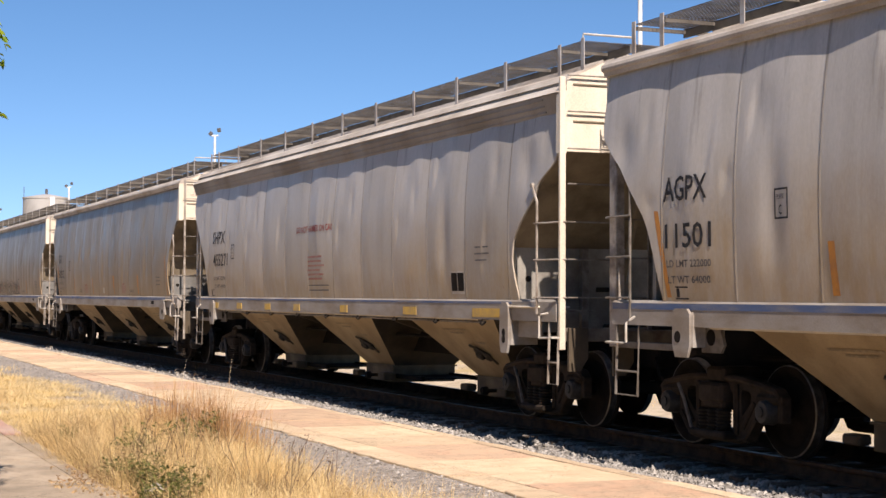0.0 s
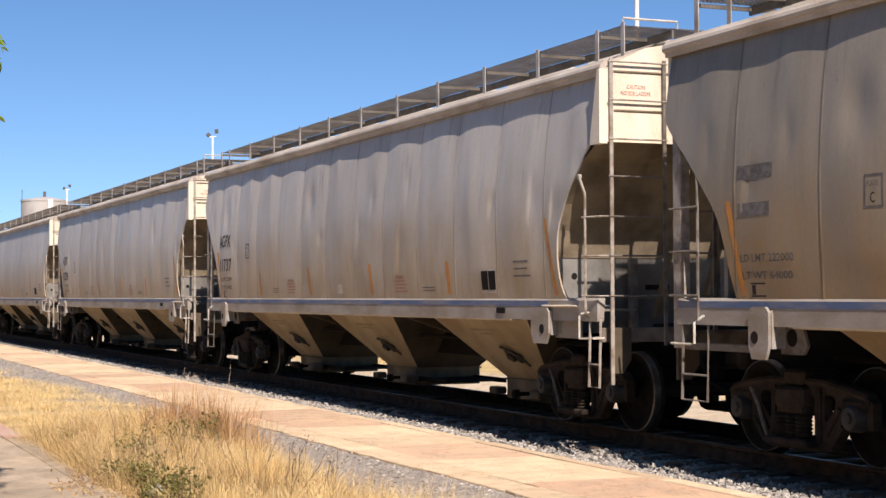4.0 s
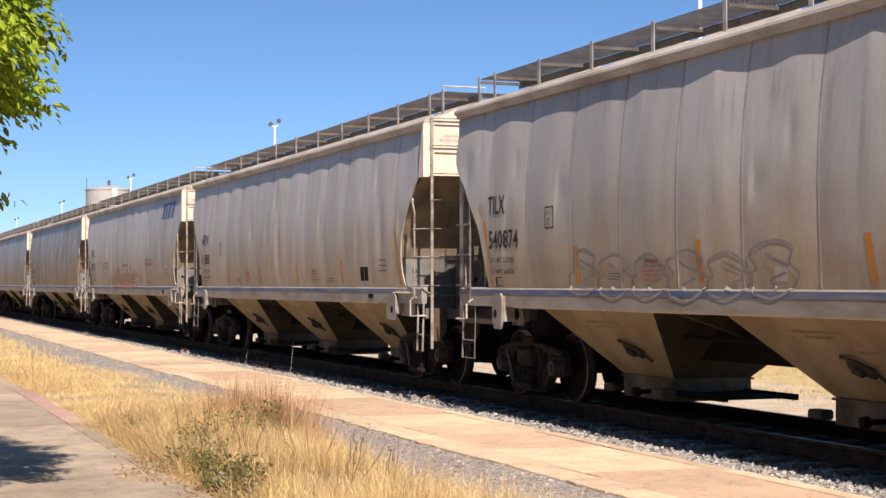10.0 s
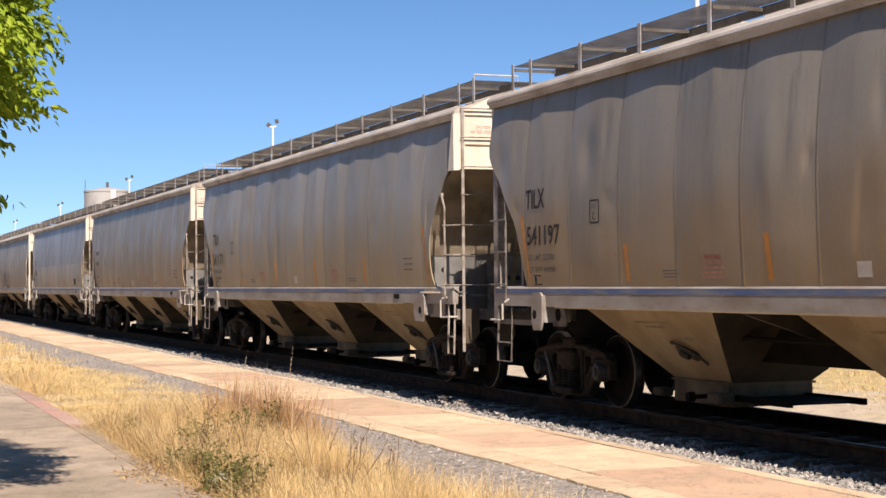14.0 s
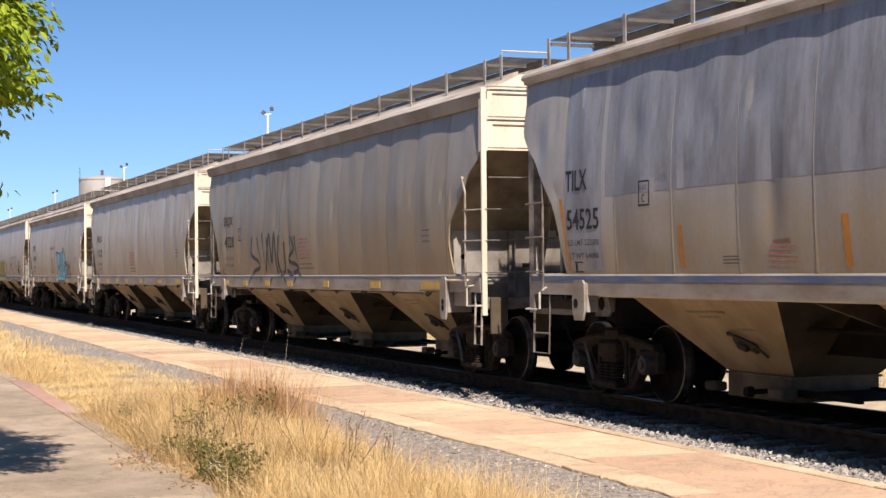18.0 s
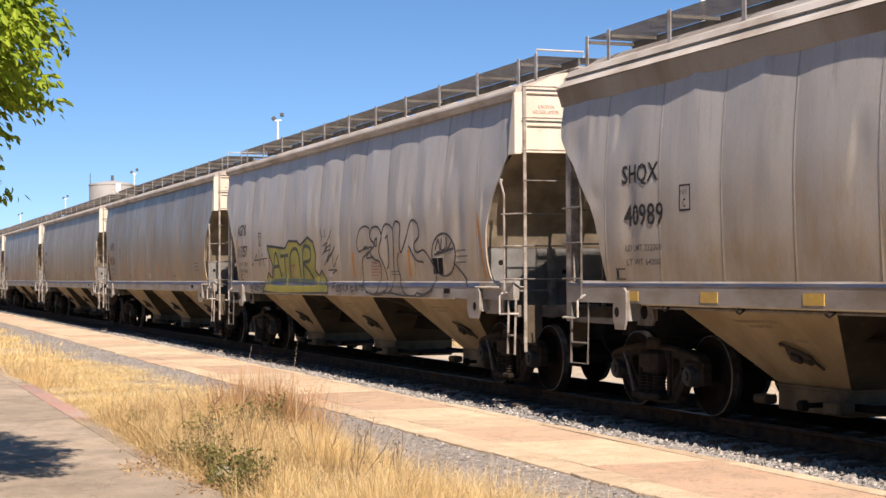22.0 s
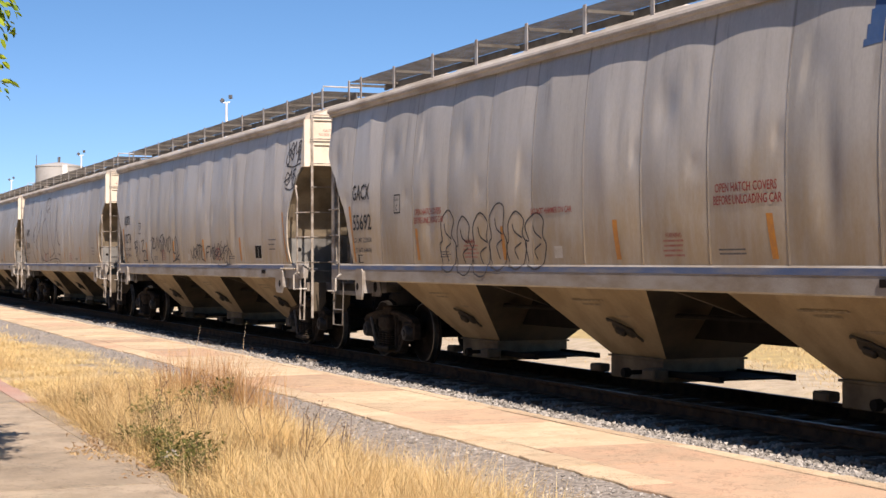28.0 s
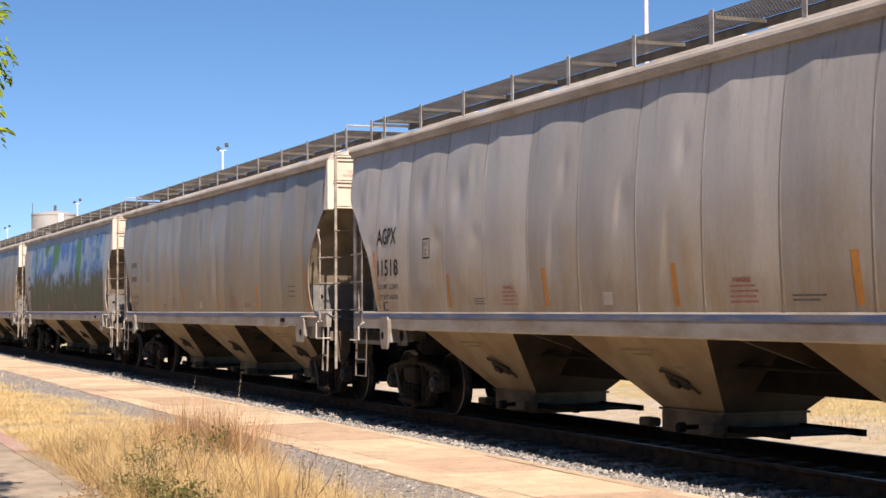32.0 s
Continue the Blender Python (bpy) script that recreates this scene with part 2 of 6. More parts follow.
# ---- building helpers ----
class Geo:
    """Collects vertices and faces of one mesh."""

    def __init__(self):
        self.v, self.f, self.k = [], [], []

    def add(self, verts, faces, k=0):
        n = len(self.v)
        self.v.extend(tuple(p) for p in verts)
        self.f.extend(tuple(n + i for i in f) for f in faces)
        self.k.extend([k] * len(faces))
        return self

    def box(self, x0, x1, y0, y1, z0, z1, ch=0.0, m=None):
        x0, x1, y0, y1, z0, z1 = min(x0, x1), max(x0, x1), min(y0, y1), max(y0, y1), min(z0, z1), max(z0, z1)
        if ch <= 0:
            v = [(x, y, z) for x in (x0, x1) for y in (y0, y1) for z in (z0, z1)]
            f = [(0, 1, 3, 2), (4, 6, 7, 5), (0, 4, 5, 1), (2, 3, 7, 6), (0, 2, 6, 4), (1, 5, 7, 3)]
        else:
            ch = min(ch, 0.49 * min(x1 - x0, y1 - y0, z1 - z0))
            v, ix = [], {}
            for a in (0, 1):
                for b in (0, 1):
                    for c in (0, 1):
                        X, Y, Z = (x0, x1)[a], (y0, y1)[b], (z0, z1)[c]
                        dx, dy, dz = (ch, -ch)[a], (ch, -ch)[b], (ch, -ch)[c]
                        for k, p in enumerate(((X, Y + dy, Z + dz), (X + dx, Y, Z + dz), (X + dx, Y + dy, Z))):
                            ix[a, b, c, k] = len(v)
                            v.append(p)
            f = []
            sq = ((0, 0), (0, 1), (1, 1), (1, 0))
            for s in (0, 1):
                f.append(tuple(ix[s, p, q, 0] for p, q in sq))
                f.append(tuple(ix[p, s, q, 1] for p, q in sq))
                f.append(tuple(ix[p, q, s, 2] for p, q in sq))
            for p, q in sq:
                f.append((ix[p, q, 0, 0], ix[p, q, 1, 0], ix[p, q, 1, 1], ix[p, q, 0, 1]))
                f.append((ix[p, 0, q, 0], ix[p, 1, q, 0], ix[p, 1, q, 2], ix[p, 0, q, 2]))
                f.append((ix[0, p, q, 1], ix[1, p, q, 1], ix[1, p, q, 2], ix[0, p, q, 2]))
            for a in (0, 1):
                for b in (0, 1):
                    for c in (0, 1):
                        f.append((ix[a, b, c, 0], ix[a, b, c, 1], ix[a, b, c, 2]))
        if m is not None:
            v = [m @ Vector(p) for p in v]
        return self.add(v, f)

    def tube(self, pts, r, n=8, k=0):
        pts = [Vector(p) for p in pts]
        rings = []
        for i, p in enumerate(pts):
            d = (pts[min(i + 1, len(pts) - 1)] - pts[max(i - 1, 0)]).normalized()
            a = d.cross(Vector((0, 0, 1)) if abs(d.z) < 0.9 else Vector((1, 0, 0))).normalized()
            b = d.cross(a)
            rings.append([p + (a * math.cos(t) + b * math.sin(t)) * (r if not isinstance(r, (list, tuple)) else r[i]) for t in (2 * math.pi * j / n for j in range(n))])
        v = [p for g in rings for p in g]
        f = [(i * n + j, i * n + (j + 1) % n, (i + 1) * n + (j + 1) % n, (i + 1) * n + j) for i in range(len(pts) - 1) for j in range(n)]
        f += [tuple(range(n)), tuple(range((len(pts) - 1) * n, len(pts) * n))]
        return self.add(v, f, k)

    def prism(self, prof, axis, a, b):
        """Closed outline of two coordinates, drawn out along an axis from a to b."""
        n = len(prof)
        put = {"x": lambda s, p: (s, p[0], p[1]), "y": lambda s, p: (p[0], s, p[1]), "z": lambda s, p: (p[0], p[1], s)}[axis]
        v = [put(a, p) for p in prof] + [put(b, p) for p in prof]
        f = [(i, (i + 1) % n, n + (i + 1) % n, n + i) for i in range(n)] + [tuple(range(n)), tuple(range(n, 2 * n))]
        return self.add(v, f)

    def plate(self, edge, holes, a, b):
        """A plate in x and z with holes through it, from y = a to y = b."""
        rings = [edge] + holes
        flat = [p for q in rings for p in q]
        tris = tessellate_polygon([[Vector((x, z, 0)) for x, z in q] for q in rings])
        n = len(flat)
        v = [(x, a, z) for x, z in flat] + [(x, b, z) for x, z in flat]
        f = [tuple(t) for t in tris] + [tuple(n + i for i in t) for t in tris]
        k = 0
        for q in rings:
            m = len(q)
            f += [(k + i, k + (i + 1) % m, n + k + (i + 1) % m, n + k + i) for i in range(m)]
            k += m
        return self.add(v, f)

    def lathe(self, prof, n=24, centre=(0, 0, 0), axis="y", kinds=None):
        """Profile of (radius, along) turned round an axis through centre."""
        v, f, ks = [], [], []
        c = Vector(centre)
        for r, s in prof:
            for j in range(n):
                t = 2 * math.pi * j / n
                p = {"y": (r * math.cos(t), s, r * math.sin(t)), "z": (r * math.cos(t), r * math.sin(t), s), "x": (s, r * math.cos(t), r * math.sin(t))}[axis]
                v.append(c + Vector(p))
        for i in range(len(prof) - 1):
            for j in range(n):
                f.append((i * n + j, i * n + (j + 1) % n, (i + 1) * n + (j + 1) % n, (i + 1) * n + j))
        base = len(self.k)
        self.add(v, f)
        if kinds:
            for i in range(len(prof) - 1):
                for j in range(n):
                    self.k[base + i * n + j] = kinds[i]
        return self

    def grid(self, rows):
        """A sheet from rows of points."""
        n = len(rows[0])
        v = [p for r in rows for p in r]
        f = [(i * n + j, i * n + j + 1, (i + 1) * n + j + 1, (i + 1) * n + j) for i in range(len(rows) - 1) for j in range(n - 1)]
        return self.add(v, f)

    def mesh(self, name, mats, smooth=0.0, flip=True):
        me = bpy.data.meshes.new(name)
        me.from_pydata(self.v, [], self.f)
        for m in mats if isinstance(mats, (list, tuple)) else (mats,):
            me.materials.append(m)
        if any(self.k):
            me.polygons.foreach_set("material_index", self.k)
        if flip:
            bm = bmesh.new()
            bm.from_mesh(me)
            bmesh.ops.recalc_face_normals(bm, faces=bm.faces)
            bm.to_mesh(me)
            bm.free()
        if smooth:
            me.polygons.foreach_set("use_smooth", [True] * len(me.polygons))
            me.set_sharp_from_angle(angle=radians(smooth))
        me.update()
        return me


def thing(name, m, label, category, group="", kind=""):
    ob = new(name)
    ob.empty_display_size = 0.2
    ob.matrix_basis = m
    return tagged(ob, label, category, group, kind)


def part(name, geo, material, parent, label="", at=(0, 0, 0), smooth=0.0):
    """One mesh object under a thing or a part; geo may be a Geo or a shared mesh."""
    me = geo if isinstance(geo, bpy.types.Mesh) else geo.mesh(name, material, smooth)
    ob = new(name, me)
    ob.parent = parent
    ob.location = at
    return tagged(ob, label)


# ---- lettering in the built-in font, laid out once ----
MARKS = {2: ("AGPX", "11501"), 3: ("SHPX", "455271"), 4: ("TILX", "540532"), 6: ("AGPX", "11737"), 7: ("AGPX", "11229"), 8: ("AGPX", "12039"), 9: ("AGPX", "19118"),
         10: ("TILX", "540874"), 11: ("AGPX", "11380"), 12: ("GACX", "55700"), 13: ("TILX", "541197"), 14: ("TILX", "541171"), 16: ("TILX", "54525"), 17: ("SHQX", "41228"),
         18: ("SHQX", "41125"), 19: ("SHQX", "40989"), 20: ("AGPX", "11357"), 21: ("AGPX", "19136"), 23: ("TILX", "540479"), 24: ("GACX", "55692"), 25: ("AGPX", "11274"),
         26: ("AGPX", "16104"), 27: ("AGPX", "11518")}
LINES = {"C", "PLATE", "LD LMT 222000", "LT WT 64000", "CAUTION", "NO SIDE LADDER", "WARNING", "OPEN HATCH COVERS", "BEFORE UNLOADING CAR", "DO NOT HAMMER ON CAR"}
LINES |= {w for p in MARKS.values() for w in p}
LETTERS = {}


def lay_out_letters():
    made = {}
    for w in sorted(LINES):
        c = bpy.data.curves.new("lettering", "FONT")
        c.body, c.resolution_u, c.offset = w, 2, 0.012
        made[w] = new("lettering", c)
    dg = bpy.context.evaluated_depsgraph_get()
    for w, ob in made.items():
        me = bpy.data.meshes.new_from_object(ob.evaluated_get(dg))
        v = np.array([p.co[:2] for p in me.vertices])
        lo, hi = v.min(0), v.max(0)
        LETTERS[w] = ((v - lo) / (hi[1] - lo[1]), [tuple(f.vertices) for f in me.polygons])
        bpy.data.meshes.remove(me)
        c = ob.data
        bpy.data.objects.remove(ob)
        bpy.data.curves.remove(c)


lay_out_letters()

# ---- the hopper wagon: side surface ----
HALF = PITCH / 2
END = HALF - 0.66            # end panel, from the wagon's middle
PANELS = 13
PW = 2 * END / PANELS
Z_LOW, Z_TOP = 1.52, 4.06


def side_y(z):
    """Half width of the side at height z."""
    return 1.61 - 0.035 * ((2.5 - z) / 1.0) ** 2 if z < 2.5 else 1.61 - 0.145 * ((z - 2.5) / 1.56) ** 1.7


CUT_Z = (1.52, 1.60, 1.75, 2.0, 2.25, 2.42, 2.6, 2.75, 2.9, 3.1, 3.3, 3.42)
CUT_REAR = (1.30, 1.27, 1.22, 1.15, 1.06, 0.95, 0.78, 0.63, 0.47, 0.23, 0.02, 0.0)
CUT_FRONT = (0.80, 0.89, 0.95, 0.98, 0.96, 0.90, 0.79, 0.68, 0.55, 0.37, 0.15, 0.0)
CUT_SQUARE = (1.06, 1.09, 1.15, 1.22, 1.16, 0.98, 0.76, 0.57, 0.50, 0.14, 0.0, 0.0)


def cutback(z, cut=CUT_REAR):
    """How far the side's end edge stands back from the end panel at height z."""
    return float(np.interp(z, CUT_Z, cut))


rng = random.Random(4)
DENTS = []
for v in range(9):
    ds = []
    for q in range(rng.choice((0, 1, 1, 2, 3))):
        ds.append((rng.uniform(0.15, 0.85), rng.uniform(1.9, 3.6), rng.uniform(0.10, 0.22), rng.uniform(0.24, 0.75), rng.uniform(-0.034, 0.014)))
    for q in range(rng.choice((0, 0, 1, 2))):
        ds.append((rng.uniform(0.1, 0.9), rng.uniform(2.3, 3.7), rng.uniform(0.065, 0.10), rng.uniform(0.14, 0.30), rng.choice((-0.015, -0.011, 0.009))))
    # knocks with one crisp lip: place, height, width, length, depth
    cr = [(rng.uniform(0.15, 0.9), rng.uniform(2.2, 3.4), rng.uniform(0.10, 0.28), rng.uniform(0.10, 0.42), rng.choice((-0.026, -0.020, -0.014, 0.010))) for _ in range(rng.choice((0, 1, 1, 2)))]
    DENTS.append((rng.uniform(0.013, 0.024), rng.uniform(-0.12, 0.12), ds, cr))


def bulge(v, x, z):
    """Pillowing and dents of panel variant v; x runs 0 to 1 across it."""
    amp, skew, ds, cr = DENTS[v]
    e = min(1.0, (z - Z_LOW) / 0.35) * min(1.0, max(0.0, (Z_TOP + 0.03 - z) / 0.25))
    s = amp * math.sin(math.pi * min(1, max(0, x))) ** 0.95 * (1 + skew * math.sin(5 * z + 7 * v))
    s += 0.0025 * math.sin(7 * x + 2.3 * z + v) * math.sin(math.pi * min(1, max(0, x)))
    for cx, cz, wx, wz, d in ds:
        s += d * math.exp(-((x - cx) / wx) ** 2 - ((z - cz) / wz) ** 2)
    for cx, cz, wx, wz, d in cr:
        q = x - cx - 0.12 * (z - cz)
        s += d * math.exp(-(q / (0.035 if q < 0 else wx)) ** 2 - ((z - cz) / wz) ** 2) * min(1.0, 6 * x, 6 * (1 - x)) if 0 < x < 1 else 0.0
    return s * e


def panel_mesh(v, end=0, cut=CUT_FRONT):
    g = Geo()
    nz, nx = 40, 30
    rows = []
    for i in range(nz + 1):
        z = Z_LOW + (Z_TOP - Z_LOW) * i / nz
        a = 0.0015 + (cutback(z) if end == -1 else 0)
        b = PW - 0.0015 - (cutback(z, cut) if end == 1 else 0)
        row = []
        # the sheet's edges stand up a little along the weld
        weld = min(1.0, max(0.0, (3.75 - z) / 0.3))
        across = [0.0, 0.008, 0.020, 0.034] + [0.034 + (b - a - 0.068) * j / nx for j in range(1, nx)] + [b - a - 0.034, b - a - 0.020, b - a - 0.008, b - a]
        for d in across:
            x = a + d
            e = min(x, PW - x)
            row.append((x, -(side_y(z) + bulge(v, x / PW, z) + 0.0055 * weld * max(0.0, 1 - e / 0.022)), z))
        rows.append(row)
    g.grid(rows)
    # turned-in edges give the sheet its thickness
    for edge in ([r[0] for r in rows], [r[-1] for r in rows], rows[0], rows[-1]):
        g.grid([edge, [(p[0], p[1] + 0.02, p[2]) for p in edge]])
    return g.mesh("side_panel", PAINT["light"], 40)


PANEL_MESH = [panel_mesh(v) for v in range(9)]
PANEL_LEFT = [panel_mesh(v, -1) for v in range(2)]
PANEL_RIGHT = [panel_mesh(v, 1) for v in range(2)]
PANEL_RIGHT_SQUARE = [panel_mesh(v, 1, CUT_SQUARE) for v in range(2)]


def on_side(car, x, z, lift=0.004):
    """A point on the camera's side of a wagon, in its own space."""
    k = min(PANELS - 1, max(0, int((x + END) / PW)))
    if z < Z_LOW:
        return Vector((x, -(1.604 + 0.5 * lift), z))
    return Vector((x, -(side_y(z) + bulge(car["variants"][k], (x + END) / PW - k, z) + 0.6 * lift), z))


def strip_mesh(rails, r=0.012):
    g = Geo()
    for p in rails:
        g.tube(p, r, 6)
    return g


def ladder_parts(car, sx, sy, style):
    """Ladders, step and grab irons of one corner: sx is the wagon's end, sy its side."""
    X = lambda u: sx * (HALF - u)
    Y = lambda o: sy * o
    if sx > 0:
        us, ut = (0.86, 1.05) if style == "round" else (1.08, 1.27)
        side = [(X(ut), Y(1.61), 2.88), (X(ut - 0.03), Y(1.64), 2.86), (X(us + 0.01), Y(1.655), 2.68), (X(us), Y(1.66), 2.60), (X(us), Y(1.66), 1.36), (X(us + 0.02), Y(1.60), 1.31)]
        part("ladder_stile", strip_mesh([side], 0.016).lathe([(0.0, -0.02), (0.03, -0.02), (0.03, 0.02), (0.0, 0.02)], 8, (X(ut), Y(1.63), 2.88)), M_LADDER, car, smooth=50)
        for z in (1.55, 1.99, 2.42):
            part("rung", strip_mesh([[(X(0.58), Y(1.52), z), (X(0.64), Y(1.60), z), (X(us + 0.05), Y(1.675), z)]], 0.012), M_LADDER, car)
        part("grab_iron", strip_mesh([[(X(0.62), Y(1.56), 1.09), (X(0.62), Y(1.69), 1.09), (X(0.93), Y(1.70), 1.08), (X(0.935), Y(1.70), 1.10), (X(0.935), Y(1.70), 1.33), (X(0.90), Y(1.69), 1.355), (X(0.84), Y(1.63), 1.37)]], 0.013), M_WHITE, car)
        a, b, sb = 0.66, 0.90, 0.55
    else:
        # an angle-iron post at the corner with a thin stile beside it
        g = Geo().box(X(0.80), X(0.955), Y(1.545), Y(1.56), 1.03, 3.28, 0.004).box(X(0.94), X(0.955), Y(1.46), Y(1.545), 1.03, 3.28, 0.004)
        part("ladder_post", g, M_LADDER, car)
        us = 1.34
        part("ladder_stile", strip_mesh([[(X(us - 0.10), Y(1.57), 2.80), (X(us - 0.02), Y(1.60), 2.72), (X(us), Y(1.61), 2.62), (X(us), Y(1.61), 1.34)]], 0.016), M_IRON, car, smooth=50)
        for z in (1.555, 1.99, 2.42):
            part("rung", strip_mesh([[(X(0.80), Y(1.60), z), (X(us + 0.05), Y(1.635), z)]], 0.013), M_IRON, car)
        part("step_plate", Geo().box(X(0.92), X(2.24), Y(1.50), Y(1.53), 1.02, 1.09, 0.006).box(X(0.92), X(2.24), Y(1.25), Y(1.50), 1.06, 1.08), M_IRON, car, "dark steel step beam at the corner")
        part("uncoupling_handle", strip_mesh([[(X(0.86), Y(1.58), 1.08), (X(0.92), Y(1.66), 1.08), (X(1.30), Y(1.68), 1.08), (X(1.38), Y(1.68), 1.09), (X(1.38), Y(1.68), 1.29), (X(1.42), Y(1.66), 1.32), (X(1.46), Y(1.62), 1.36)]], 0.014), M_WHITE, car)
        a, b, sb = 1.02, 1.48, 0.53
    # Rear ladder irons take a darker colour, painting in the shaded end.
    paint = M_LADDER if sx > 0 else M_IRON
    part("step_frame", strip_mesh([[(X(a), Y(1.58), 1.3), (X(a), Y(1.60), sb), (X(b), Y(1.60), sb), (X(b), Y(1.58), 1.3)]], 0.016), paint, car)
    part("step_rung", strip_mesh([[(X(a), Y(1.60), sb + 0.25), (X(b), Y(1.60), sb + 0.25)]], 0.013), paint, car)
    # ladder up the end panel
    xe = sx * (END + 0.065)
    if sx < 0:
        g = strip_mesh([[(xe - 0.01, Y(1.42), z), (xe - 0.01, Y(0.92), z)] for z in (4.12, 3.70, 3.27, 2.86, 2.42, 1.99, 1.55)], 0.011)
        for o in (1.40, 0.94):
            g.box(xe - 0.012, xe + 0.012, Y(o) - 0.022, Y(o) + 0.022, 1.1, 4.16)
        part("end_ladder", g, M_IRON, car)
        return
    for o, lo in ((1.47, 0.58), (0.80, 1.0)) if style == "round" else ((0.80, 1.0),):
        part("end_ladder_stile", Geo().box(xe - 0.012, xe + 0.012, Y(o) - 0.022, Y(o) + 0.022, lo, 4.16, 0.004), M_LADDER if o > 1.2 else M_IRON, car)
    # Rungs below z 3 are coloured darker for the recess shade.
    for z in (4.12, 3.70, 3.27, 2.86, 2.42, 1.99, 1.55):
        part("end_rung", strip_mesh([[(xe + 0.01 * sx, Y(1.51), z), (xe + 0.01 * sx, Y(0.77), z)]], 0.011), M_LADDER if z > 3 else M_IRON, car)


def jack_plate(car, sx, sy, style):
    """Jacking plate with its eye and the bracket behind it."""
    g = Geo()
    if sx < 0:
        a, b, top, lo = -(HALF - 2.26), -(HALF - 2.58), 1.45, 0.97
    elif style == "round":
        a, b, top, lo = HALF - 1.80, HALF - 2.26, 1.42, 1.0
    else:
        a, b, top, lo = HALF - 1.90, HALF - 2.14, 1.49, 0.87
    w, r = abs(b - a), 0.05
    m, d = (a + b) / 2, 1 if b > a else -1
    prof = [(a, top - r), (a + d * r, top), (b - d * r, top), (b, top - r), (b, lo + 0.12), (b - d * w * 0.16, lo), (a + d * w * 0.16, lo), (a, lo + 0.12)]
    g.prism(prof, "y", sy * 1.62, sy * 1.65)
    g.box(a, b, sy * 1.2, sy * 1.62, top - 0.06, top - 0.03)
    e = b if sx < 0 else a
    g.box(e - 0.012, e + 0.012, sy * 1.25, sy * 1.62, lo + 0.10, top - 0.06)
    p = part("jack_plate", g, M_SILL, car, smooth=25)
    if sy < 0:
        if style == "square" and sx > 0:
            part("hole", Geo().lathe([(0.0, -0.004), (0.045, -0.004), (0.05, 0.0)], 12, (m, sy * 1.652, 1.04)).lathe([(0.0, -0.0035), (0.045, -0.0035), (0.05, 0.0)], 12, (m, sy * 1.652, 1.12)), M_DARK, p)
        else:
            part("hole", Geo().lathe([(0.0, -0.004), (0.055, -0.004), (0.06, 0.0)], 14, (m - d * 0.06, sy * 1.652, 1.17)), M_DARK, p)
    if sx < 0 and sy < 0:
        q = part("pad", Geo().prism([(b - 0.06, 1.36), (b + 0.24, 1.36), (b + 0.34, 1.10), (b + 0.28, 1.02), (b - 0.06, 1.02)], "y", -1.44, -1.47), M_IRON, p)
        tagged(q, "worn dark bracket with a round eye")
        part("eye", Geo().lathe([(0.0, -0.004), (0.075, -0.004), (0.082, 0.0)], 14, (b + 0.11, -1.472, 1.17)), M_DARK, p)


FRAME_EDGE = [(-1.12, 0.36), (-1.12, 0.60), (-1.03, 0.685), (-0.78, 0.735), (-0.45, 0.78), (0.0, 0.79), (0.45, 0.78), (0.78, 0.735), (1.03, 0.685), (1.12, 0.60), (1.12, 0.36), (1.04, 0.36),
              (1.04, 0.54), (0.74, 0.54), (0.74, 0.36), (0.66, 0.30), (0.54, 0.14), (0.42, 0.11), (-0.42, 0.11), (-0.54, 0.14), (-0.66, 0.30), (-0.74, 0.36), (-0.74, 0.54), (-1.04, 0.54), (-1.04, 0.36)]
FRAME_HOLES = [[(-0.27, 0.23), (0.27, 0.23), (0.27, 0.60), (0.23, 0.635), (-0.23, 0.635), (-0.27, 0.60)],
               [(0.42, 0.40), (0.45, 0.39), (0.58, 0.52), (0.59, 0.60), (0.55, 0.635), (0.44, 0.645), (0.42, 0.62)],
               [(-0.42, 0.40), (-0.42, 0.62), (-0.44, 0.645), (-0.55, 0.635), (-0.59, 0.60), (-0.58, 0.52), (-0.45, 0.39)]]


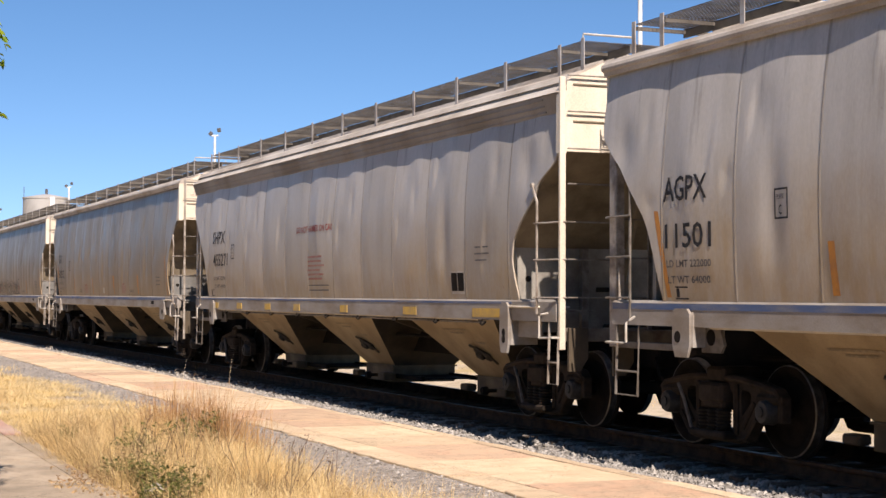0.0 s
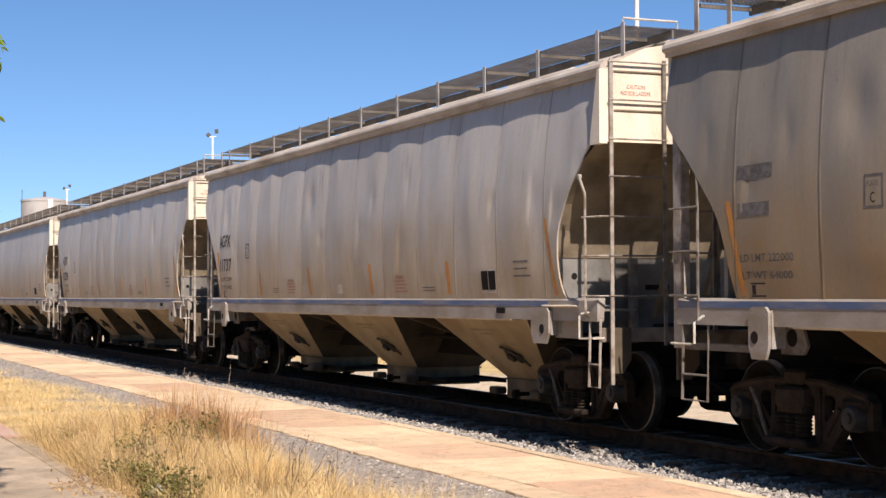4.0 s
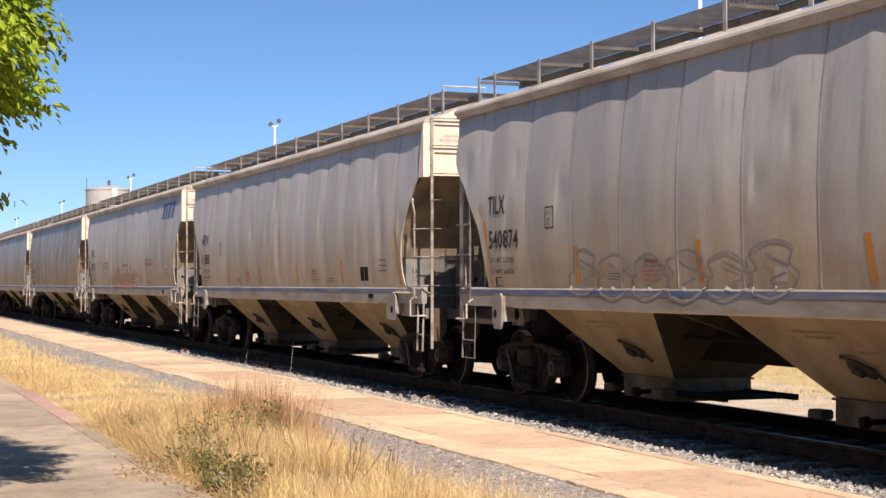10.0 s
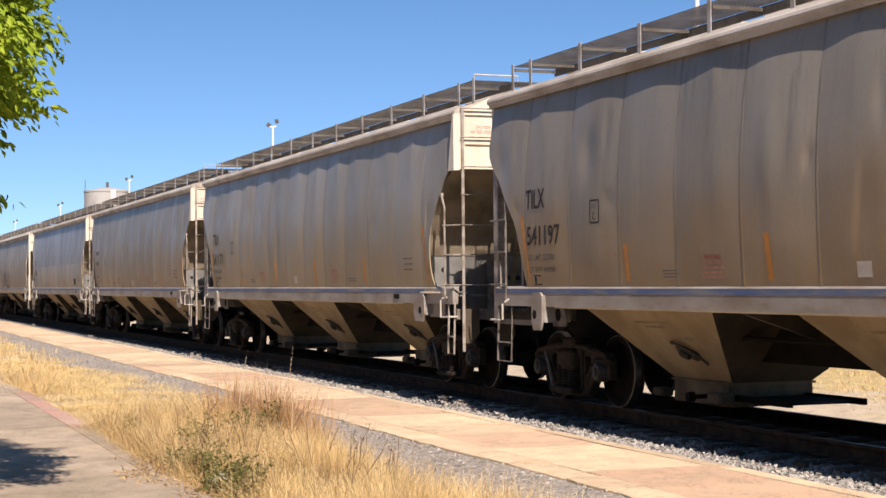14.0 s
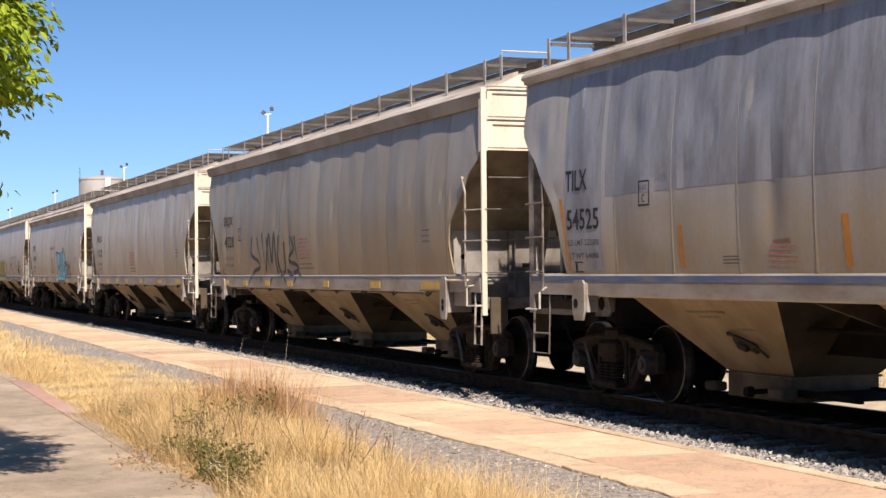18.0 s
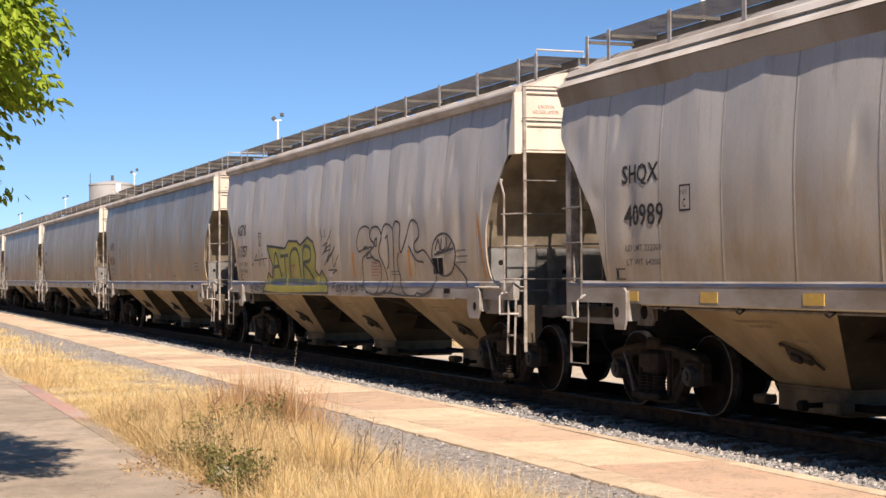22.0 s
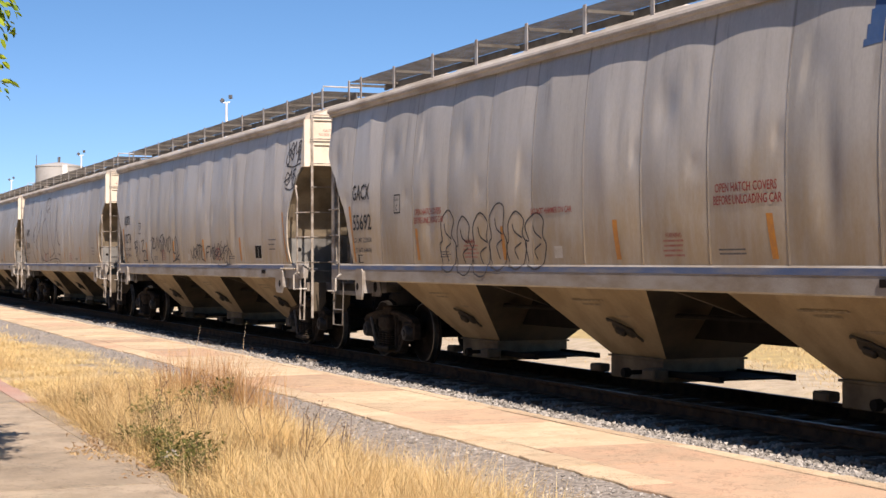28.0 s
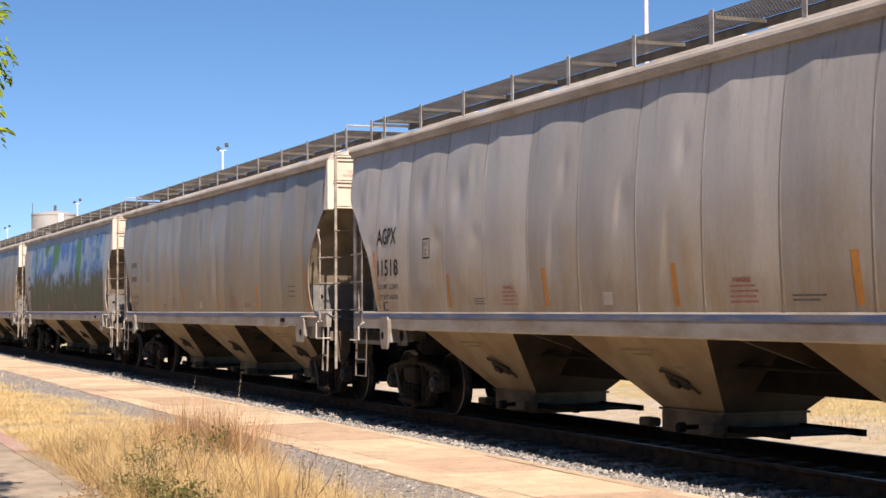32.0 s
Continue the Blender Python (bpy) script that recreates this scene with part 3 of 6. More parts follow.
def truck(car, x):
    t = part("truck", Geo().box(-0.22, 0.22, -1.16, 1.16, 0.50, 0.70, 0.03).box(-0.35, 0.35, -0.3, 0.3, 0.66, 0.84, 0.04), M_CAST, car, "cast steel truck, brown with brake dust", (x, 0, 0))
    for sy in (-1, 1):
        g = Geo()
        g.plate(FRAME_EDGE, FRAME_HOLES, sy * 0.95, sy * 1.05)
        # raised flange along the chords and round the windows
        rim = lambda pts, r: g.tube([(x, sy * 1.055, z) for x, z in pts], r, 6)
        rim([(-1.09, 0.60), (-1.02, 0.655), (-0.78, 0.70), (-0.45, 0.745), (0.0, 0.755), (0.45, 0.745), (0.78, 0.70), (1.02, 0.655), (1.09, 0.60)], 0.03)
        rim([(-0.70, 0.37), (-0.52, 0.17), (-0.40, 0.145), (0.40, 0.145), (0.52, 0.17), (0.70, 0.37)], 0.028)
        for q in (-1, 1):
            rim([(q * 0.355, 0.20), (q * 0.355, 0.70)], 0.035)
            rim([(q * 0.46, 0.27), (q * 0.66, 0.53)], 0.025)
            g.box(q * 0.70, q * 1.09, sy * 0.93, sy * 1.085, 0.53, 0.63, 0.03)
        g.box(-0.34, 0.34, sy * 0.92, sy * 1.20, 0.15, 0.225, 0.02)
        part("side_frame", g, M_CAST, t, smooth=30)
        part("bolster_end", Geo().box(-0.20, 0.20, sy * 0.86, sy * 1.12, 0.43, 0.56, 0.025).box(-0.14, 0.14, sy * 1.11, sy * 1.135, 0.46, 0.535, 0.01), M_CAST, t)
        for cx in (-0.165, 0.0, 0.165) if sy < 0 else (0.0,):
            prof = [(0.086 if i % 2 else 0.066, 0.225 + 0.215 * i / 12) for i in range(13)]
            part("spring", Geo().lathe(prof, 12, (cx, sy * 1.09, 0), "z"), M_SPRING, t, smooth=60)
        for s in (-1, 1):
            part("bearing_cap", Geo().lathe([(0.0, 0.06 * sy), (0.05, 0.06 * sy), (0.055, 0.045 * sy), (0.10, 0.04 * sy), (0.115, 0.02 * sy), (0.13, -0.10 * sy)], 16, (s * 0.889, sy * 1.10, 0.457)), M_CAP, t, smooth=40)
    part("brake_rod", strip_mesh([[(-0.66, -1.12, 0.66), (-0.52, -1.14, 0.52), (-0.34, -1.15, 0.20)]], 0.020), M_IRON, t)
    part("truck_spring_plate", Geo().box(-0.5, 0.5, -0.62, 0.62, 0.72, 0.80, 0.02).box(-0.16, 0.16, -1.10, -0.62, 0.70, 0.86, 0.03), M_CAST, t)
    for s in (-1, 1):
        g = Geo()
        for sy in (-1, 1):
            prof = [(0.0, 0.80), (0.09, 0.80), (0.12, 0.785), (0.20, 0.765), (0.34, 0.775), (0.385, 0.815), (0.44, 0.822), (0.455, 0.815), (0.460, 0.735), (0.485, 0.715), (0.485, 0.695), (0.45, 0.685), (0.38, 0.69), (0.30, 0.73), (0.12, 0.72), (0.09, 0.68)]
            g.lathe([(r, sy * y) for r, y in prof], 36, kinds=[0, 0, 0, 0, 0, 0, 1, 1, 0, 0, 0, 0, 0, 0, 0])
        g.tube([(0, -0.98, 0), (0, 0.98, 0)], 0.08, 12)
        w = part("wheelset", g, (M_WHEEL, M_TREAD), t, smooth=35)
        w.matrix_parent_inverse = Matrix.Translation((s * 0.889, 0, 0.457))
        WHEELS.append(w)
    return t


WHEELS = []


def grating(x0, x1, y0, y1, z, along):
    """Open walkway panel: bearing bars one way, thin cross bars the other."""
    g = Geo()
    n = max(3, round((y1 - y0) / 0.048))
    for i in range(n + 1):
        y = y0 + (y1 - y0) * i / n
        g.box(x0, x1, y - 0.004, y + 0.004, z - 0.011, z)
    n = max(3, round((x1 - x0) / 0.055))
    for i in range(n + 1):
        x = x0 + (x1 - x0) * i / n
        g.box(x - 0.006, x + 0.006, y0, y1, z - 0.0055, z - 0.001)
    g.box(x0, x0 + 0.035, y0, y1, z - 0.07, z - 0.031)
    return g


def hopper_bay(car, cx):
    """One discharge hopper: side sheets leaning in, slopes fore and aft, outlet box and gate."""
    g = Geo()
    T, Bm = (1.54, 1.30, 1.27), (0.65, 0.52, 0.42)

    def ring(a):
        l, w, z = a
        return [(-l, -w, z), (l, -w, z), (l, w, z), (-l, w, z)]
    a, b = ring(T), ring(Bm)
    g.add(a + b, [(0, 1, 5, 4), (2, 3, 7, 6)])
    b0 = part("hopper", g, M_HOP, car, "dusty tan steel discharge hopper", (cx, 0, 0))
    b = b0
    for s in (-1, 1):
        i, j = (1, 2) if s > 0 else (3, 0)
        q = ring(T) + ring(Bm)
        part("slope_sheet", Geo().add([q[i], q[j], q[4 + j], q[4 + i]], [(0, 1, 2, 3)]), M_GRIMESHADE, b, "greasy dark slope sheet, tone deepened for shade")
    g = Geo().box(-0.64, 0.64, -0.55, 0.55, 0.15, 0.40, 0.01)
    g.box(-0.67, 0.67, -0.57, 0.57, 0.40, 0.425)
    part("outlet_box", g, M_OUTLET, b)
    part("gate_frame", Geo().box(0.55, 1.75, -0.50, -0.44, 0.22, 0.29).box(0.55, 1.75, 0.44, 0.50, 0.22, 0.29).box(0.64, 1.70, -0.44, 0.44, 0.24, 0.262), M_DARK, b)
    part("gate_bracket", Geo().box(0.52, 0.80, -0.78, -0.57, 0.19, 0.32, 0.02), M_OUTLET, b)
    part("gate_bracket", Geo().box(-0.92, -0.66, -0.70, -0.54, 0.20, 0.30, 0.02), M_GRIMESHADE, b)
    part("gate_shaft", strip_mesh([[(0.30, -0.86, 0.26), (0.30, 0.6, 0.26)]], 0.03).lathe([(0.0, -0.90), (0.055, -0.90), (0.06, -0.82), (0.0, -0.82)], 12, (0.30, 0, 0.26)), M_DARK, b)
    # vibrator bracket on the side sheet
    lean = Matrix.Rotation(math.atan2(T[1] - Bm[1], T[2] - Bm[2]), 4, "X")
    place = Matrix.Translation((0.28, -(T[1] + (Bm[1] - T[1]) * (1.27 - 0.78) / 0.85), 0.78)) @ lean @ Matrix.Rotation(radians(24), 4, "Y")
    h = Geo().box(-0.19, 0.17, -0.055, 0.02, -0.075, 0.06, 0.025, place).box(-0.10, 0.06, -0.10, -0.04, -0.05, 0.04, 0.02, place)
    h.tube([place @ Vector(p) for p in ((-0.27, -0.02, 0.02), (-0.22, -0.05, 0.10), (0.02, -0.05, 0.125), (0.20, -0.05, 0.09), (0.30, -0.03, -0.06))], 0.016, 6)
    part("vibrator_bracket", h, M_GRIMESHADE, b)
    h = Geo()
    for z, a, c in ((1.10, -0.5, 0.3), (1.05, -0.3, 0.15), (0.92, 0.3, 0.65)):
        w = T[1] + (Bm[1] - T[1]) * (1.27 - z) / 0.85
        h.add([(a, -(w + 0.006), z - 0.012), (c, -(w + 0.006), z - 0.012), (c, -(w + 0.022), z + 0.012), (a, -(w + 0.022), z + 0.012)], [(0, 1, 2, 3)])
    part("stencil", h, M_STENCIL, b)
    return b


def hopper_wagon(style):
    car = thing("hopper_wagon", Matrix(), "grey covered hopper wagon", "freight wagon", "wagons of the train")
    rnd = random.Random(11)
    vs = [rnd.randrange(9) for _ in range(PANELS)]
    vs[0], vs[-1] = vs[0] % 2, vs[-1] % 2
    car["variants"] = vs
    for k in range(PANELS):
        me = PANEL_LEFT[vs[k]] if k == 0 else (PANEL_RIGHT if style == "round" else PANEL_RIGHT_SQUARE)[vs[k]] if k == PANELS - 1 else PANEL_MESH[vs[k]]
        part("side_panel", me, None, car, at=(-END + k * PW, 0, 0))
    # far side, and the inner skin behind the near panels
    g = Geo()
    for s, w in ((1, 0.0), (-1, -0.035)):
        rows = []
        for i in range(20):
            z = Z_LOW + (Z_TOP - Z_LOW) * i / 19
            c = 0.03 if s < 0 else 0.0
            rows.append([(x, s * (side_y(z) + w), z) for x in np.linspace(-END + c + cutback(z), END - c - cutback(z, CUT_FRONT if style == "round" else CUT_SQUARE), 14)])
        g.grid(rows)
    part("side_sheet", g, PAINT["light"], car, smooth=40)
    # roof
    roof = [(-1.50, 4.06), (-1.44, 4.14), (-1.0, 4.30), (-0.5, 4.39), (0, 4.42), (0.5, 4.39), (1.0, 4.30), (1.44, 4.14), (1.50, 4.06)]
    part("roof", Geo().prism(roof, "x", -END, END), M_ROOF, car, "dusty pale steel roof", smooth=25)
    for s in (-1, 1):
        if style == "round":
            prof = [(s * 1.47, 3.985), (s * 1.536, 3.975), (s * 1.546, 4.02), (s * 1.572, 4.03), (s * 1.582, 4.06), (s * 1.572, 4.095), (s * 1.54, 4.12), (s * 1.53, 4.14), (s * 1.50, 4.152), (s * 1.42, 4.175), (s * 1.42, 4.06)]
        else:
            prof = [(s * 1.48, 3.645), (s * 1.612, 3.64), (s * 1.622, 3.915), (s * 1.55, 3.92)]
            part("roof_slope", Geo().prism([(s * 1.624, 3.922), (s * 1.42, 4.075), (s * 1.02, 4.33), (s * 1.02, 4.26), (s * 1.42, 4.03), (s * 1.57, 3.922)], "x", -END - 0.02, END + 0.02), M_ROOF, car, "pale sloping roof edge")
        part("eave", Geo().prism(prof, "x", -END - 0.02, END + 0.02), M_ROOF if style == "round" else M_FASCIA, car, smooth=30 if style == "round" else 20)
        part("side_sill", Geo().prism([(s * 1.52, 1.27), (s * 1.60, 1.27), (s * 1.60, 1.50), (s * 1.565, 1.53), (s * 1.50, 1.53)], "x", -HALF + 0.93, HALF - 0.70), M_SILL, car)
        part("sill_lip", Geo().box(-HALF + 2.9, HALF - 2.9, s * 1.45, s * 1.615, 1.255, 1.272), M_HOP, car)
        h = 0.07 if style == "round" else 0.035
        part("blue_stripe", Geo().box(-HALF + 0.95, HALF - 1.9, s * 1.55, s * 1.604, 1.435 + 0.07 - h, 1.498), M_BLUE, car, "faded blue stripe along the sill")
    # ends
    for sx in (-1, 1):
        X = lambda u: sx * (HALF - u)
        prof = [(-1.50, 3.24), (1.50, 3.24), (1.50, 4.06), (1.0, 4.30), (0.5, 4.39), (0, 4.42), (-0.5, 4.39), (-1.0, 4.30), (-1.50, 4.06)]
        ep = part("end_panel", Geo().prism(prof, "x", sx * (END - 0.01), sx * (END + 0.03)), M_END, car, "cream painted end panel")
        if sx > 0:
            part("corner_flange", Geo().prism([(END - 0.02, 4.04), (END + 0.035, 4.04), (END + 0.035, 3.22), (END - 0.20, 3.22)] if style == "round" else [(END - 0.04, 3.95), (END + 0.035, 3.95), (END + 0.035, 3.22), (END - 0.05, 3.22)], "y", -1.60, -1.503), M_END, ep)
            # Two thin brown strips across the panel, each just below a rung.
            for z in (4.03, 3.60):
                part("panel_seam", Geo().box(END + 0.028, END + 0.045, -1.42, 1.42, z - 0.02, z, 0.003), M_SLOPE, ep)
        if style == "square" and sx > 0:
            part("corner_post", Geo().box(X(0.60), X(0.645), -1.60, -1.525, 0.95, 4.10, 0.006), M_END, car, "cream corner post")
        g = Geo()
        top = 1.99 if style == "round" else 2.16
        cut = CUT_REAR if sx < 0 else CUT_FRONT if style == "round" else CUT_SQUARE
        foot = 1.70 if style == "round" else 1.93
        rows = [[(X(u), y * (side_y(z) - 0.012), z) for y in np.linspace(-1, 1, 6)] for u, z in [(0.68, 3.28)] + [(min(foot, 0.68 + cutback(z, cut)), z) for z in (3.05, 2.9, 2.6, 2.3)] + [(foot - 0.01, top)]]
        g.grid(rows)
        part("end_slope", g, M_SLOPE, car, "dirty brown end slope sheet, colour deepened for shade")
        bk = part("bulkhead", Geo().box(X(foot), X(foot + 0.06), -1.54, 1.54, 1.12 if sx > 0 else 1.28, top), M_SHADEBULK if style == "round" else M_PALEBULK, car, "grey bulkhead sheet, colour deepened for shade")
        if sx > 0:
            for y in (-0.61, 0.61):
                part("bulkhead_rib", Geo().box(X(foot - 0.08), X(foot - 0.003), y - 0.05, y + 0.05, 1.0, top, 0.006), M_IRON, bk)
            part("bulkhead_slot", Geo().box(X(foot - 0.006), X(foot + 0.004), -0.42, -0.10, 1.62, 1.68, 0.003), M_DARK, bk)
            part("bulkhead_hole", Geo().lathe([(0.0, 0.004), (0.035, 0.004), (0.04, 0.0)], 10, (X(foot - 0.003), -1.36, 1.78), "x"), M_DARK, bk)
            part("bulkhead_seam", Geo().box(X(foot - 0.012), X(foot - 0.003), -1.52, 1.52, 1.515, 1.53), M_IRON, bk)
        for s in (-1, 1):
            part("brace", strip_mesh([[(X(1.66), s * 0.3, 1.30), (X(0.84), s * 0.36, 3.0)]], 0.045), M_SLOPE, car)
        part("end_floor", Geo().box(X(0.98), X(foot - 0.01), -1.50, -0.95, 1.38, 1.405), M_IRON, car)
        part("end_sill", Geo().box(X(0.74), X(0.80), -1.52, 1.52, 1.04, 1.20, 0.01), M_PLATE, car)
        part("corner_bracket", Geo().prism([(-1.45, 1.2), (-1.2, 1.2), (-1.2, 0.85), (-1.30, 0.70), (-1.45, 0.70)], "x", X(0.66), X(0.70)), M_GRIMESHADE, car)
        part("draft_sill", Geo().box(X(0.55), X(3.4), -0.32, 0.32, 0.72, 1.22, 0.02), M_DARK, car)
        g = Geo().box(X(0.55), X(0.14), -0.075, 0.075, 0.78, 0.98, 0.02)
        g.lathe([(0.0, 0.74), (0.12, 0.74), (0.14, 0.78), (0.14, 1.0), (0.12, 1.04), (0.0, 1.04)], 10, (X(0.10), -0.05 * sx, 0), "z")
        part("coupler", g, M_CAST, car)
        part("air_hose", strip_mesh([[(X(0.6), -0.35, 0.85), (X(0.42), -0.37, 0.62), (X(0.2), -0.3, 0.50), (X(0.03), -0.2, 0.55)]], 0.022), M_DARK, car)
        ladder_parts(car, sx, -1, style)
        g = strip_mesh([[(X(0.70), 1.6, 3.2), (X(0.70), 1.62, 0.52), (X(1.20), 1.62, 0.52), (X(1.20), 1.62, 2.8)]] + [[(X(0.70), 1.62, z), (X(1.20), 1.62, z)] for z in (0.8, 1.2, 1.6, 2.0, 2.4, 2.8)], 0.016)
        part("ladder", g, M_LADDER, car)
        for sy in (-1, 1):
            jack_plate(car, sx, sy, style)
        if sx > 0:
            part("corner_panel", Geo().box(X(1.86), X(1.22), -1.53, -1.50, 1.07, 1.268, 0.006).box(X(1.86), X(1.22), -1.50, -1.2, 1.07, 1.09), M_SILL, car)
            part("corner_shelf", Geo().box(X(2.0), X(1.12), -1.64, -1.2, 1.425, 1.45, 0.008), M_END, car)
        # brake gear on the end floor
        g = Geo()
        g.tube([(X(1.4), -1.2, 1.56), (X(1.4), -0.5, 1.56)], 0.15, 14)
        g.box(X(1.2), X(1.6), -0.4, -0.1, 1.30, 1.62, 0.03)
        g.tube([(X(1.4), -0.5, 1.56), (X(1.2), -0.2, 1.5), (X(0.9), 0.3, 1.4)], 0.025, 6)
        if sx < 0:
            part("air_reservoir", g, M_IRON, car, smooth=40)
        truck(car, X(2.16))
    for cx in (-4.65, 0.0, 4.65):
        hopper_bay(car, cx)
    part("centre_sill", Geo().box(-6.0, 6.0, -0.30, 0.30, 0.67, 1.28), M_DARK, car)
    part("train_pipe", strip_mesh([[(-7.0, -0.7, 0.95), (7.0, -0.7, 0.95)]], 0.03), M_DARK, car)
    for x in (-2.33, 2.33):
        part("cross_bearer", Geo().prism([(-1.5, 1.28), (1.5, 1.28), (0.4, 0.92), (-0.4, 0.92)], "x", x - 0.04, x + 0.04), M_GRIMESHADE, car)
    # roof walkway
    us = [0.75, 1.35] + [2.885 + 1.6 * i for i in range(9)]
    us = sorted(set(us + [PITCH - 0.75, PITCH - 1.35]))
    zb = 4.56
    g = Geo()
    for a, b in zip(us, us[1:]):
        h = grating(a - HALF, b - HALF, 0.60, 1.22, zb, "x")
        g.add(h.v, h.f)
    for u in us:
        g.box(u - HALF - 0.04, u - HALF + 0.04, 1.225, 1.237, 4.18, zb + 0.03)
    part("walkway", g, M_GRATE, car)
    part("walkway_beam", Geo().box(us[0] - HALF, us[-1] - HALF, -0.60, -0.575, 4.45, zb - 0.018), M_GRATE, car, "brown walkway beam")
    for sy in (-1,):
        for a, b in zip(us, us[1:]):
            part("walkway_grating", grating(a - HALF + 0.015, b - HALF - 0.015, min(sy * 0.60, sy * 1.22), max(sy * 0.60, sy * 1.22), zb, "x"), M_GRATE, car)
        for u in us:
            x = u - HALF
            part("walkway_post", Geo().box(x - 0.04, x + 0.04, sy * 1.225, sy * 1.237, 4.18, zb + 0.03, 0.003), M_POST, car)
    for sx in (-1, 1):
        a, b = sorted((sx * (HALF - 0.75), sx * (HALF - 1.35)))
        tagged(part("cross_walkway", grating(a, b, -0.595, 0.595, zb, "y"), M_GRATE, car), kind="stuff")
    x = HALF - 0.80
    part("hand_rail", strip_mesh([[(x, -1.20, zb), (x, -1.20, zb + 0.085), (x, -0.50, zb + 0.085), (x, -0.50, zb)]], 0.014), M_WHITE, car)
    for x in np.linspace(-7.2, 7.2, 7):
        part("hatch_cover", Geo().box(x - 0.98, x + 0.98, -0.46, 0.46, 4.40, 4.50, 0.03), M_ROOF, car)
    return car


# ---- the train: coupler joints at the start, front to back ----
AHEAD = 0.60
JOINTS = {1: 1.60, 2: -16.41, 3: -34.94, 4: -53.64, 5: -72.25, 6: -90.85, 7: -109.42, 8: -128.12, 9: -146.60, 10: -165.25, 11: -183.74, 12: -202.27,
          13: -220.71, 14: -239.35, 15: -257.80, 16: -276.27, 17: -295.13, 18: -313.69, 19: -332.50, 20: -351.00, 21: -369.48, 22: -388.0, 23: -406.52,
          24: -424.83, 25: -443.53, 26: -462.24, 27: -480.29}
for j in range(28, 34):
    JOINTS[j] = JOINTS[j - 1] - PITCH
JOINTS[0] = 2.15 + PITCH
SQUARE = (3, 17, 18, 19)
OWN_EAVE = {3: "ribbed", 17: "low", 18: "low"}
EAVE_MESH = {}
for side in (-1, 1):
    EAVE_MESH["low", "eave", side] = Geo().prism([(side * 1.49, 3.865), (side * 1.553, 3.86), (side * 1.562, 3.89), (side * 1.60, 4.03), (side * 1.53, 4.035)], "x", -END - 0.02, END + 0.02).mesh("eave", M_FASCIA, 20)
    EAVE_MESH["ribbed", "eave", side] = Geo().prism([(side * 1.47, 3.70), (side * 1.536, 3.695), (side * 1.606, 3.915), (side * 1.55, 3.92)], "x", -END - 0.02, END + 0.02).mesh("eave", M_FASCIA, 20)
    EAVE_MESH["low", "roof_slope", side] = Geo().prism([(side * 1.605, 4.037), (side * 1.595, 4.06), (side * 1.42, 4.13), (side * 1.02, 4.35), (side * 1.02, 4.28), (side * 1.42, 4.08), (side * 1.53, 4.037)], "x", -END - 0.02, END + 0.02).mesh("roof_slope", M_ROOF)
TAGGED = (3, 6, 8, 11, 16, 20, 25)
COAT = {1: "light", 2: "light", 3: "light", 4: "brown", 5: "brown", 6: "light", 7: "light", 8: "light", 9: "tan", 10: "light", 11: "light", 12: "light", 13: "brown",
        14: "tan", 15: "brown", 16: "blue", 17: "warm", 18: "light", 19: "light", 20: "light", 21: "brown", 22: "warm", 23: "brown", 24: "light", 25: "light", 26: "light",
        27: "light", 28: "tan", 29: "blue", 30: "brown", 31: "light", 32: "blue", 33: "warm"}
WORDS = {"light": "light grey", "warm": "warm grey", "brown": "brownish grey", "blue": "bluish grey", "tan": "dusty tan-grey"}
first = {"round": hopper_wagon("round"), "square": hopper_wagon("square")}
taken = set()
CARS = {}
BODY_NAMES = ("side_panel", "side_sheet")
for j in range(1, 34):
    style = "square" if j in SQUARE else "round"
    mid = (JOINTS[j] + JOINTS[j - 1]) / 2 + AHEAD
    if style not in taken:
        taken.add(style)
        car = first[style]
        car.matrix_basis = pose(mid, YC, 0)
    else:
        car = copy_thing(first[style], pose(mid, YC, 0))
    rnd = random.Random(100 + j)
    vs = [rnd.randrange(9) for _ in range(PANELS)]
    vs[0], vs[-1] = vs[0] % 2, vs[-1] % 2
    car["variants"] = vs
    k = 0
    for o in car.children:
        n = o.name.split(".")[0]
        if j in OWN_EAVE and n in ("eave", "roof_slope"):
            o.data = EAVE_MESH.get((OWN_EAVE[j], n, 1 if o.data.vertices[0].co.y > 0 else -1), o.data)
        if n == "side_panel":
            k = min(PANELS - 1, max(0, round((o.location.x + END) / PW)))
            o.data = PANEL_LEFT[vs[k]] if k == 0 else (PANEL_RIGHT if style == "round" else PANEL_RIGHT_SQUARE)[vs[k]] if k == PANELS - 1 else PANEL_MESH[vs[k]]
        if n in BODY_NAMES:
            o.material_slots[0].link = "OBJECT"
            o.material_slots[0].material = PAINT[COAT[j]]
    tagged(car, WORDS[COAT[j]] + " steel covered hopper wagon rolling on the track")
    CARS[j] = car


# ---- paint, stencils and reflectors on the wagons ----
def U(u):
    return u - HALF


def lettering(car, words, u, z, height, width=None, mat=M_INK, name="lettering"):
    """Painted words that follow the side sheet; u from the wagon's rear coupler."""
    v, f = LETTERS[words]
    k = (width / v[:, 0].max()) if width else height
    me = bpy.data.meshes.new(name)
    me.from_pydata([on_side(car, U(u) + a * k, z + b * height, 0.011) for a, b in v], [], f)
    me.materials.append(mat)
    ob = new(name, me)
    ob.parent = car
    return ob


